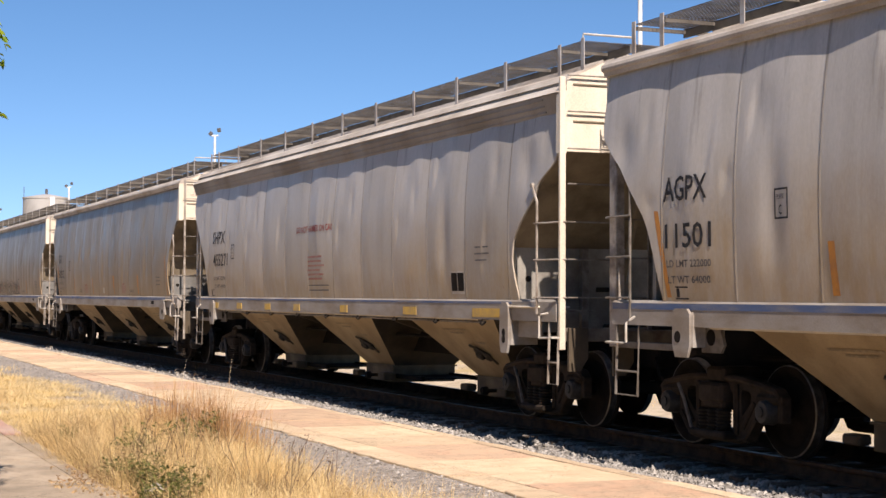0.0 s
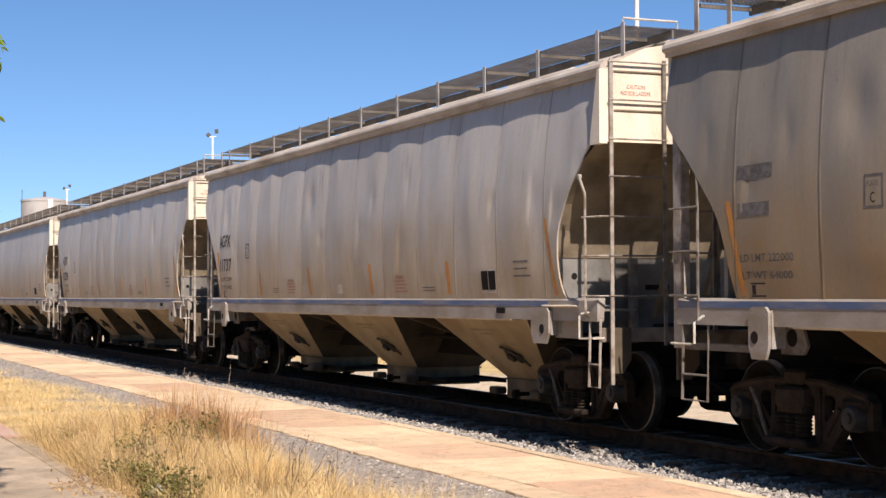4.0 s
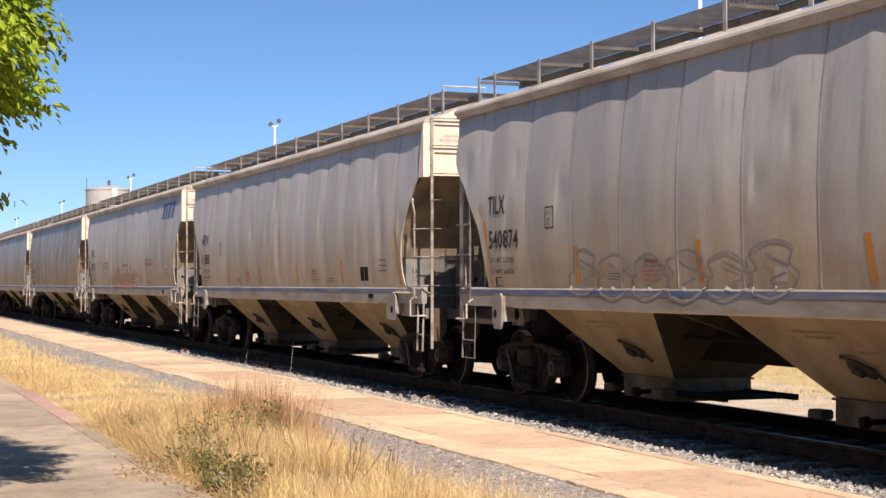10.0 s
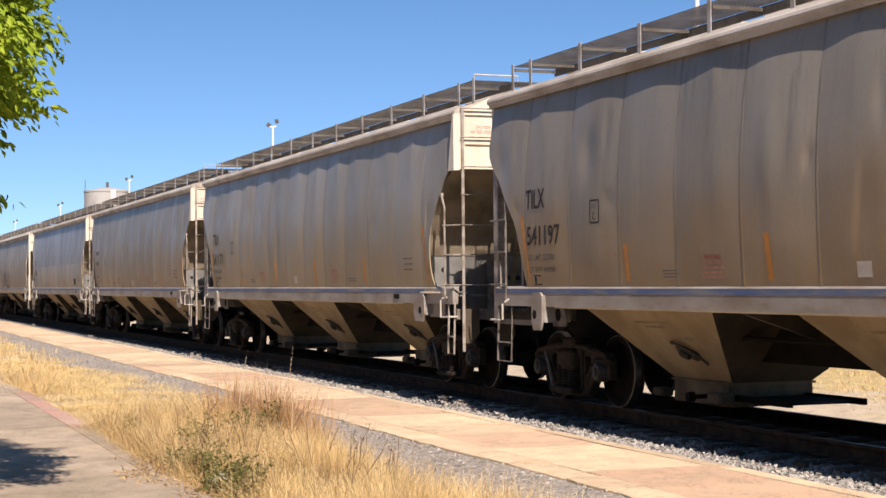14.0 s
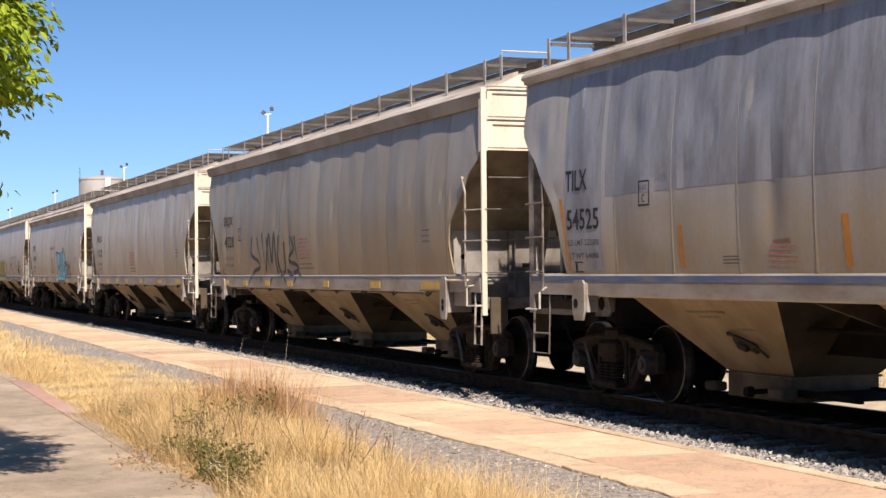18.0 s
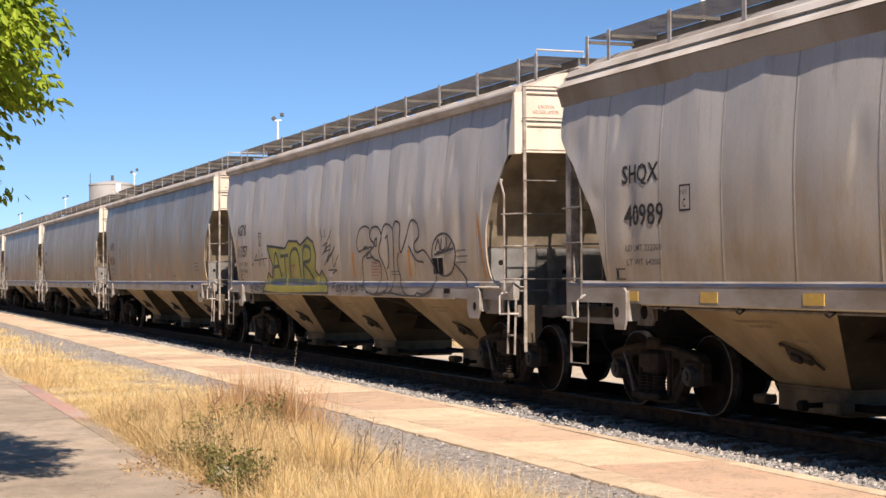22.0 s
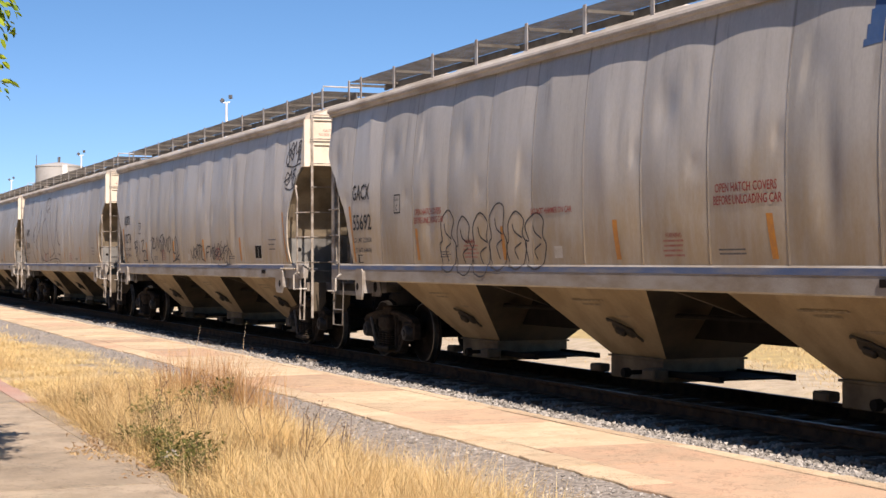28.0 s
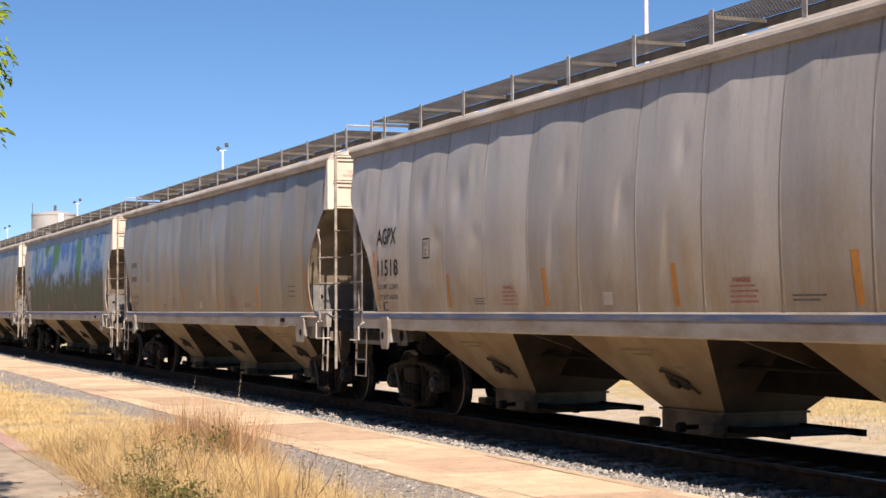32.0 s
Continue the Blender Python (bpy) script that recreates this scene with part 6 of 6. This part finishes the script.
# ---- pavement on which the camera stands ----
walkway = thing("pavement", Matrix(), "worn grey-pink concrete pavement with broken edge", "pavement", kind="structure")
joints = [6.0, 4.0, 2.0, 0.0, -2.1, -4.1, -6.1, -8.2, -10.25, -12.1, -14.45, -16.8, -19.7, -22.0, -24.4, -26.4, -28.5, -30.5, -32.6, -34.6, -37, -39, -41]
for i, (b, a) in enumerate(zip(joints, joints[1:])):
    e = 2.86
    out = 0.07 * math.sin(i * 2.3)
    part("slab", ragged_slab(a + 0.004, b - 0.003, -0.4, e - 0.262, -0.32, -0.118 + 0.003 * math.sin(i * 5), 300 + i, 0.002, 0.002), M_WALKWAY, walkway)
    part("slab", ragged_slab(a + 0.004, b - 0.003, -3.2, -0.41, -0.32, -0.12, 400 + i, 0.006, 0.002), M_WALKWAY, walkway)
    if a > -19.8 or a < -27:
        part("edge_slab", ragged_slab(a + 0.02, b - 0.015, e - 0.256, e + out + (0.0 if a < -15 else -0.12), -0.32, -0.121, 500 + i, 0.07, 0.002, 0.004), M_WALKWAY, walkway)
    else:
        part("kerb_stone", ragged_slab(a + 0.012, b - 0.008, e - 0.256, e + 0.0, -0.32, -0.114, 500 + i, 0.03, 0.003, 0.004), M_REDKERB, walkway, "red painted kerb stone")
g = Geo().box(-300, -41.02, -3.2, 2.86, -0.32, -0.12).box(6.01, 60, -3.2, 2.86, -0.32, -0.12)
part("far_pavement", g, M_WALKWAY, walkway)

# ---- unseen wall added behind the camera to darken reflections and low sky light ----
M_UNSEENWALL = plain("dull unseen wall", (0.20, 0.165, 0.12), (0.11, 0.09, 0.065), 0.5, 0.9, stretch=(1, 1, 0.5))
g = Geo().box(-170, 90, -7.6, -7.3, GROUND - 0.2, 5.6, 0.02)
tagged(new("wall_yard", g.mesh("wall_yard", M_UNSEENWALL)), "plain dull brown unseen wall added to darken the wagons' reflections", "wall", kind="structure")

# ---- floodlight masts beyond the track ----
M_MAST = plain("white mast paint", (0.72, 0.72, 0.70), (0.60, 0.58, 0.55), 3.0, 0.5)
M_LAMP = plain("floodlight housing", (0.10, 0.10, 0.105), (0.06, 0.06, 0.06), 5.0, 0.5)
M_GLASS = plain("floodlight glass", (0.55, 0.57, 0.60), (0.45, 0.47, 0.5), 5.0, 0.15)


def mast(m):
    t = thing("floodlight_mast", m, "tall white floodlight mast with two lamp heads", "light mast", "masts in a row beyond the track")
    part("pole", Geo().tube([(0, 0, GROUND - 0.3), (0, 0, 9.35)], [0.085, 0.055], 12).tube([(0, 0, GROUND - 0.02), (0, 0, GROUND + 0.03)], 0.22, 12), M_MAST, t, smooth=40)
    part("cross_arm", strip_mesh([[(-0.16, 0, 9.35), (0.18, 0, 9.38)]], 0.035), M_MAST, t)
    for x, tilt, mat in ((-0.22, 40, M_LAMP), (0.20, -8, M_LAMP)):
        h = part("lamp_head", Geo().box(-0.09, 0.09, -0.07, 0.07, -0.08, 0.12, 0.02, pose(x, 0, 9.62 if x > 0 else 9.45, 0, tilt)), mat, t)
        part("lamp_glass", Geo().box(-0.075, 0.075, 0.068, 0.082, -0.065, 0.105, 0.004, pose(x, 0, 9.62 if x > 0 else 9.45, 0, tilt)), M_GLASS, h)
    return t


MAST_Y = 20.0
m0 = mast(pose(-1.745 * MAST_Y, MAST_Y, 0, 0, 0, 70))
for q in (-3.829, -5.914, -7.876, -9.99, -12.07, 0.34):
    copy_thing(m0, pose(q * MAST_Y, MAST_Y, 0, 0, 0, 70))

# ---- concrete tank far beyond ----
# Concrete tone is lifted to stand for haze over the distance.
M_CONC = plain("weathered concrete", (0.38, 0.375, 0.36), (0.28, 0.27, 0.25), 0.35, 0.9)
TY = 30.0
tank = thing("storage_tank", pose(-6.43 * TY, TY, 0), "weathered grey concrete storage tank far off", "tank")
part("shell", Geo().lathe([(2.72, GROUND - 0.2), (2.72, 12.75), (2.78, 12.76), (2.78, 12.95), (2.6, 12.98)], 40, (0, 0, 0), "z"), M_CONC, tank, smooth=30)
part("roof", Geo().lathe([(2.6, 12.98), (0.5, 13.35), (0.0, 13.36)], 40, (0, 0, 0), "z"), M_CONC, tank, smooth=30)
part("vent", Geo().box(-0.15, 0.15, -0.15, 0.15, 13.3, 14.0, 0.02), M_LAMP, tank)
part("ladder_cage", Geo().box(2.75, 3.1, -0.1, 0.5, GROUND, 12.9, 0.03), M_MAST, tank, "white stair housing")
part("antenna", strip_mesh([[(0.2, -2.65, 12.5), (0.2, -2.65, 14.2)]], 0.04), M_LAMP, tank)


# ---- dry grass, weeds and the tree ----
def blade_material(name, a, b, c, thin=0.25):
    n = Nodes(name)
    r = n.island()
    col = n.mix(r, a, b)
    col = n.mix(n.ramp(n.noise(1.2, 3), 0.45, 0.65), col, c)
    m = n.done(col, 0.75)
    tr = n.t.nodes.new("ShaderNodeBsdfTranslucent")
    mx = n.t.nodes.new("ShaderNodeMixShader")
    mx.inputs[0].default_value = thin
    n.link(col, tr.inputs["Color"])
    n.link(n.b.outputs[0], mx.inputs[1])
    n.link(tr.outputs[0], mx.inputs[2])
    n.link(mx.outputs[0], n.t.nodes["Material Output"].inputs["Surface"])
    return m


M_STRAW = blade_material("straw", (0.82, 0.66, 0.36), (0.32, 0.19, 0.078), (0.68, 0.49, 0.225))
M_PALE = blade_material("pale straw", (0.86, 0.70, 0.37), (0.46, 0.31, 0.13), (0.78, 0.60, 0.28))
M_REDDRY = blade_material("reddish dry grass", (0.56, 0.33, 0.14), (0.26, 0.13, 0.055), (0.60, 0.39, 0.17))
M_THATCH = blade_material("dead brown stems", (0.22, 0.14, 0.065), (0.10, 0.062, 0.03), (0.36, 0.24, 0.11), 0.1)
M_STALK = blade_material("seed stalks", (0.78, 0.68, 0.50), (0.60, 0.48, 0.32), (0.80, 0.70, 0.52))
M_LEAF = blade_material("weed leaves", (0.15, 0.15, 0.035), (0.06, 0.07, 0.018), (0.24, 0.19, 0.06), 0.15)
M_TREELEAF = blade_material("tree leaves", (0.36, 0.44, 0.03), (0.12, 0.20, 0.012), (0.24, 0.34, 0.02), 0.28)
M_TWIG = plain("brown twigs", (0.15, 0.10, 0.065), (0.09, 0.062, 0.045), 9.0, 0.85)
M_BARK = plain("tree bark", (0.20, 0.17, 0.14), (0.11, 0.09, 0.075), 6.0, 0.9, stretch=(1, 1, 0.3), bump=0.6)
M_LITTER = blade_material("dry fallen leaves", (0.40, 0.25, 0.12), (0.28, 0.18, 0.095), (0.50, 0.36, 0.19))


def blades(name, roots, heights, leans, widths, seed, mat, label, category="grass", droop=1.0):
    """Thin curved blades from given roots, one mesh."""
    r = np.random.RandomState(seed)
    n = len(roots)
    a = leans[:, 0]
    d = np.stack([np.cos(a), np.sin(a), np.zeros(n)], -1)
    side = np.stack([-np.sin(a + r.normal(0, 0.8, n)), np.cos(a), np.zeros(n)], -1)
    steps = np.array([0.0, 0.4, 0.75, 1.0])
    wid = np.array([1.0, 0.8, 0.5, 0.0])
    v = np.zeros((n, 7, 3))
    for i, (s, w) in enumerate(zip(steps, wid)):
        p = roots + d * (leans[:, 1] * heights * s ** 1.7)[:, None]
        p[:, 2] += heights * s * (1 - 0.22 * droop * leans[:, 1] * s)
        if i < 3:
            v[:, 2 * i] = p - side * (widths * w / 2)[:, None]
            v[:, 2 * i + 1] = p + side * (widths * w / 2)[:, None]
        else:
            v[:, 6] = p
    q = np.array([(0, 1, 3), (0, 3, 2), (2, 3, 5), (2, 5, 4), (4, 5, 6)])
    f = (q[None] + 7 * np.arange(n)[:, None, None]).reshape(-1, 3)
    me = bpy.data.meshes.new(name)
    me.from_pydata(v.reshape(-1, 3).tolist(), [], f.tolist())
    me.materials.append(mat)
    return tagged(new(name, me), label, category, kind="stuff")


def tufts(seed, centres, per, spread, h, lean, w):
    r = np.random.RandomState(seed)
    c = np.repeat(centres, per, 0)
    n = len(c)
    off = r.normal(0, spread, (n, 2))
    roots = np.concatenate([c + off, np.full((n, 1), GROUND - 0.01)], 1)
    k = np.repeat(r.uniform(0.75, 1.2, len(centres)), per)
    heights = r.uniform(h[0], h[1], n) * k
    ang = np.arctan2(off[:, 1], off[:, 0]) + r.normal(0, 0.9, n)
    leans = np.stack([ang, np.abs(r.normal(lean, lean * 0.6, n))], -1)
    return roots, heights, leans, r.uniform(w[0], w[1], n)


def scatter(seed, n, x0, x1, y0, y1, keep=lambda x, y: True):
    r = random.Random(seed)
    out = []
    while len(out) < n:
        x, y = r.uniform(x0, x1), r.uniform(y0, y1)
        if keep(x, y):
            out.append((x, y))
    return np.array(out)


def far_edge(x):
    return float(np.interp(x, (-37, -31, -21.5, -18.6), (4.5, 5.35, 5.35, 4.40))) + 0.30 * noise.noise((x * 0.35, 0.2, 0.0))


def fountains(seed, centres, per, spread, h, lean, w):
    """Bunch grass: blades fan outwards from each root."""
    r = np.random.RandomState(seed)
    c = np.repeat(centres, per, 0)
    n = len(c)
    off = r.normal(0, spread, (n, 2))
    roots = np.concatenate([c + off, np.full((n, 1), GROUND - 0.01)], 1)
    k = np.repeat(r.uniform(0.6, 1.25, len(centres)), per)
    q = np.abs(r.normal(0, 1, n))
    heights = r.uniform(h[0], h[1], n) * k * (1 - 0.18 * np.minimum(q, 2.5))
    ang = np.arctan2(off[:, 1], off[:, 0]) + r.normal(0, 1.1, n)
    return roots, heights, np.stack([ang, lean * (0.25 + q)], -1), r.uniform(w[0], w[1], n)


main = scatter(1, 128, -19.6, -8.5, 2.98, 4.9, lambda x, y: y < far_edge(x) - 0.15 and not (-13.9 < x < -12.0 and y < 3.35))
blades("bunch_grass", *fountains(2, main, 330, 0.12, (0.24, 0.60), 1.0, (0.0016, 0.0042)), 3, M_STRAW, "tall dry straw-coloured bunch grass beside the pavement")
low_main = scatter(36, 150, -19.6, -8.0, 3.0, 5.2, lambda x, y: y < far_edge(x) and not (-13.9 < x < -12.0 and y < 3.2))
blades("dry_grass", *tufts(29, low_main, 90, 0.13, (0.10, 0.32), 0.70, (0.003, 0.007)), 32, M_STRAW, "shorter dry grass between the tufts")
pale = scatter(4, 300, -16.5, -8.0, 3.0, 5.3, lambda x, y: y < far_edge(x) + 0.1)
blades("dry_grass", *tufts(5, pale, 70, 0.15, (0.10, 0.40), 0.75, (0.003, 0.008)), 6, M_PALE, "short pale dry grass")
mat = scatter(33, 360, -24.0, -8.0, 3.0, 4.9, lambda x, y: y < far_edge(x) + 0.25)
# Dead stems whose dark colour also stands for shade at the tuft bases.
thatch = scatter(37, 105, -19.8, -11.0, 2.92, 4.4)
edge = scatter(45, 150, -20.0, -11.5, 2.72, 3.02, lambda x, y: noise.noise((x * 1.3, y, 0.5)) > -0.15)
blades("edge_straw", *tufts(46, edge, 30, 0.08, (0.04, 0.20), 1.0, (0.002, 0.005)), 47, M_STRAW, "short straw creeping over the pavement edge")
blades("dead_stems", *tufts(38, thatch, 50, 0.16, (0.12, 0.55), 0.8, (0.002, 0.005)), 39, M_THATCH, "dark brown dead stems among the grass")
blades("grass_mat", *tufts(34, mat, 60, 0.16, (0.05, 0.20), 1.5, (0.003, 0.007)), 35, M_PALE, "flattened straw lying on the ground")
mid = scatter(7, 680, -38.0, -18.6, 2.95, 5.8, lambda x, y: y < far_edge(x) and noise.noise((x * 0.5, y * 0.9, 3.0)) > (-0.05 if x > -25 and y < 4.2 else -0.4))
blades("dry_grass", *tufts(8, mid, 60, 0.17, (0.03, 0.13), 1.3, (0.003, 0.007)), 9, M_PALE, "flattened pale dry grass")
tall = scatter(10, 30, -33.0, -26.5, 2.85, 3.6)
blades("dry_grass", *tufts(11, tall, 90, 0.16, (0.14, 0.38), 0.6, (0.004, 0.007)), 12, M_STRAW, "taller dry grass by the kerb")
far = scatter(13, 330, -110.0, -34.0, 2.85, 4.9)
blades("dry_grass", *tufts(14, far, 60, 0.28, (0.06, 0.24), 0.7, (0.008, 0.016)), 15, M_PALE, "dry grass along the verge")
red = scatter(16, 26, -18.6, -16.8, 4.0, 4.95)
blades("reddish_grass", *tufts(17, red, 95, 0.14, (0.25, 0.88), 0.40, (0.003, 0.007)), 18, M_REDDRY, "tall reddish-brown dry grass clump")
stalk = scatter(19, 10, -18.3, -16.4, 4.2, 4.7)
blades("seed_stalks", *tufts(20, stalk, 1, 0.10, (0.80, 1.30), 0.16, (0.007, 0.010)), 21, M_STALK, "long bare seed stalks")
sun_side = scatter(22, 1100, -70, -9.0, 13.6, 24.0)
blades("dry_grass", *tufts(23, sun_side, 44, 0.4, (0.02, 0.10), 1.0, (0.006, 0.013)), 24, M_STRAW, "dry grass in the yard beyond the track")


def leaf_cloud(name, centres, dirs, size, seed, mat, parent=None, droop=0.5):
    """Folded leaves, each two halves of a pointed oval, in one mesh."""
    r = np.random.RandomState(seed)
    n = len(centres)
    d = dirs + r.normal(0, 0.55, (n, 3))
    d[:, 2] -= droop
    d /= np.linalg.norm(d, axis=1)[:, None]
    s = np.cross(d, r.normal(0, 1, (n, 3)) + np.array((0, 0, 1.2)))
    s /= np.linalg.norm(s, axis=1)[:, None] + 1e-9
    u = np.cross(s, d)
    L = r.uniform(size[0], size[1], n)[:, None]
    W = L * 0.24
    sag = u * L * 0.10
    p = [centres, centres + d * L * 0.28 + s * W * 0.9 + u * W * 0.4, centres + d * L * 0.28 - s * W * 0.9 + u * W * 0.4, centres + d * L * 0.66 + s * W * 0.8 + u * W * 0.3 - sag * 0.4,
         centres + d * L * 0.66 - s * W * 0.8 + u * W * 0.3 - sag * 0.4, centres + d * L - sag, centres + d * L * 0.3, centres + d * L * 0.66 - sag * 0.4]
    v = np.stack(p, 1)
    q = np.array([(0, 6, 1), (0, 2, 6), (6, 7, 1), (7, 3, 1), (6, 2, 7), (7, 2, 4), (7, 5, 3), (7, 4, 5)])
    f = (q[None] + 8 * np.arange(n)[:, None, None]).reshape(-1, 3)
    me = bpy.data.meshes.new(name)
    me.from_pydata(v.reshape(-1, 3).tolist(), [], f.tolist())
    me.materials.append(mat)
    ob = new(name, me)
    if parent:
        ob.parent = parent
    return ob


def weed(x, y, h, seed, leafy):
    """A low weed: thin forked stems with small leaves or dry seed heads."""
    r = random.Random(seed)
    t = thing("weed", pose(x, y, GROUND), "small green weed in the dry grass" if leafy else "dry brown weed with seed heads", "weed", "weeds in the grass")
    g = Geo()
    tips, ways = [], []
    for i in range(9 if leafy else 4):
        a, l = r.uniform(0, 6.28), r.uniform(0.15, 0.6)
        pts = [Vector((0, 0, 0))]
        for k in range(1, 6):
            q = k / 5
            pts.append(Vector((math.cos(a) * l * h * q + r.uniform(-0.02, 0.02), math.sin(a) * l * h * q + r.uniform(-0.02, 0.02), h * q * r.uniform(0.85, 1.05))))
        g.tube(pts, [0.005 - 0.0006 * k for k in range(6)], 4)
        for k in range(2, 6):
            for m in range(7 if leafy else 5):
                tips.append(pts[k] + Vector((r.uniform(-0.06, 0.06), r.uniform(-0.06, 0.06), r.uniform(-0.05, 0.05))))
                ways.append((math.cos(a) + r.uniform(-1, 1), math.sin(a) + r.uniform(-1, 1), 0.4))
    tagged(part("stem", g, M_TWIG, t), kind="stuff")
    leaf_cloud("leaves", np.array(tips), np.array(ways), (0.025, 0.055) if leafy else (0.012, 0.025), seed, M_LEAF if leafy else M_TWIG, t, 0.1)
    return t


for i, (x, y, h) in enumerate(((-16.6, 3.65, 0.36), (-16.2, 3.5, 0.30), (-17.0, 4.55, 0.45), (-13.7, 2.95, 0.28), (-14.2, 3.05, 0.25), (-13.2, 3.05, 0.30), (-14.8, 2.95, 0.22), (-12.9, 2.85, 0.2), (-15.6, 3.3, 0.35), (-18.5, 3.1, 0.2), (-16.5, 4.05, 0.46), (-13.0, 3.2, 0.3), (-14.5, 3.2, 0.3), (-12.4, 3.0, 0.3))):
    weed(x, y, h, 40 + i, True)
for i, (x, y, h) in enumerate(((-15.4, 3.2, 0.68), (-14.7, 3.6, 0.60), (-13.9, 4.4, 0.52), (-12.7, 4.35, 0.45), (-13.3, 3.8, 0.6), (-15.9, 4.2, 0.6), (-12.0, 3.7, 0.6), (-14.9, 3.35, 0.55))):
    weed(x, y, h, 60 + i, False)

lit = scatter(30, 700, -15.6, -12.4, 2.25, 3.1, lambda x, y: abs(y - 2.7 + 0.2 * math.sin(x * 3)) < 0.28)
c = np.concatenate([lit, np.full((len(lit), 1), -0.112)], 1)
c[:, 2] += np.random.RandomState(3).uniform(0, 0.05, len(c))
ob = leaf_cloud("leaf_litter", c, np.random.RandomState(5).normal(0, 1, (len(c), 3)) * (1, 1, 0.2), (0.022, 0.05), 31, M_LITTER, None, 0.0)
tagged(ob, "brown fallen leaves on the pavement edge", "leaf litter", kind="stuff")

# crumpled clear plastic in the weeds
g = Geo()
r = random.Random(9)
rows = []
for i in range(8):
    rows.append([(0.11 * math.cos(a) * math.sin(math.pi * (i + 0.5) / 8) * r.uniform(0.8, 1.15), 0.09 * math.sin(a) * math.sin(math.pi * (i + 0.5) / 8) * r.uniform(0.8, 1.15), 0.02 + 0.15 * i / 7 + r.uniform(-0.012, 0.012)) for a in np.linspace(0, 2 * math.pi, 12)])
g.grid(rows)
M_BAG = plain("grey plastic film", (0.55, 0.56, 0.56), (0.40, 0.41, 0.42), 20.0, 0.25)
bag = tagged(new("plastic_bag", g.mesh("plastic_bag", M_BAG)), "crumpled grey plastic bag lying in the weeds", "litter")
bag.matrix_basis = pose(-13.35, 3.0, GROUND + 0.02)

# ---- tree beside the pavement ----
tree = thing("tree", pose(-12.6, -0.86, GROUND), "broad-leaved green tree beside the pavement", "tree")
g = Geo()
g.tube([(0, 0, -0.1), (0.02, 0.02, 0.5), (-0.03, 0.0, 1.3), (0.05, 0.05, 2.1), (0.02, 0.1, 2.9), (0.0, 0.1, 4.2)], [0.19, 0.155, 0.14, 0.13, 0.10, 0.05], 14)
part("trunk", g, M_BARK, tree, smooth=60)
rt = random.Random(17)
for i in range(9):
    a, z = i * 0.75 + rt.uniform(-0.2, 0.2), 2.0 + 0.22 * i
    l = rt.uniform(1.0, 1.6)
    pts = [(0.02 + math.cos(a) * l * q, 0.05 + math.sin(a) * l * q, z + l * 0.75 * q - 0.35 * q * q) for q in (0, 0.25, 0.5, 0.75, 1.0)]
    part("limb", Geo().tube(pts, [0.065, 0.05, 0.038, 0.025, 0.012], 8), M_BARK, tree, smooth=60)


def in_crown(x, y, z):
    """Outline of the crown in the tree's own space, uneven and open below."""
    w = 0.35 * noise.noise((x * 0.9, y * 0.9, z * 0.9 + 5))
    if z > 4.4 and y > 2.1 - 1.3 * (z - 4.4):
        return False
    if z > 3.2:
        return y < 2.20 - 0.12 * x + 0.35 * w and (x / 2.5) ** 2 + (y / 2.35) ** 2 + ((z - 3.9) / 2.1) ** 2 < 1.0 + w
    if z > 2.65:
        return (x / 2.0) ** 2 + (y / 1.9) ** 2 < 0.95 + w
    return False


rs = np.random.RandomState(41)
cs, ds = [], []
made = 0
while made < 1150:
    x, y, z = rs.uniform(-2.8, 2.8), rs.uniform(-2.6, 2.6), rs.uniform(2.4, 6.2)
    core = (x / 1.7) ** 2 + (y / 1.5) ** 2 + ((z - 3.9) / 1.5) ** 2
    if not in_crown(x, y, z) or (core < 0.55 and rs.uniform() < 0.75):
        continue
    made += 1
    out = np.array((x, y, (z - 3.6) * 0.6))
    out /= np.linalg.norm(out) + 1e-6
    k = 100
    t = rs.uniform(0, 1, k)
    base = np.array((x, y, z)) + out * (t[:, None] - 0.5) * 0.42
    base[:, 2] -= 0.16 * t ** 2
    cs.append(base + rs.normal(0, 0.06, (k, 3)))
    ds.append(np.repeat(out[None], k, 0))
for x, y, z in ((0.1, 2.02, 2.42), (-0.2, 1.93, 2.36), (0.2, 1.84, 2.50), (0.0, 1.88, 2.78), (0.3, 1.90, 2.92), (-0.1, 1.78, 2.62)):
    k = 26
    t = rs.uniform(0, 1, k)
    base = np.array((x, y, z)) + np.array((0.1, 0.9, -0.3)) * (t[:, None] - 0.8) * 0.34
    cs.append(base + rs.normal(0, 0.035, (k, 3)))
    ds.append(np.repeat(np.array(((0.1, 0.9, -0.3),)), k, 0))
leaf_cloud("crown", np.concatenate(cs), np.concatenate(ds), (0.055, 0.095), 43, M_TREELEAF, tree, 0.95)


# ---- movement ----
def motions():
    """The whole train rolls at one even speed; its wheels turn with it."""
    for car in CARS.values():
        x = car.matrix_basis.translation.x
        walk(car, [(t, pose(x + SPEED * t, YC, 0)) for t in (0.0, 16.0, 32.0)])
    turn = math.degrees(SPEED / 0.457)
    sets = [w for car in CARS.values() for w in car.children_recursive if w.name.startswith("wheelset")]
    walk(sets[0], [(i / FPS, pose(0, 0, 0, 0, (turn * i / FPS) % 360, 0)) for i in range(32 * FPS + 1)])
    spin = sets[0].animation_data
    for w in sets[1:]:
        w.rotation_mode = "QUATERNION"
        own = w.animation_data_create()
        own.action = spin.action
        own.action_slot = spin.action_slot


motions()
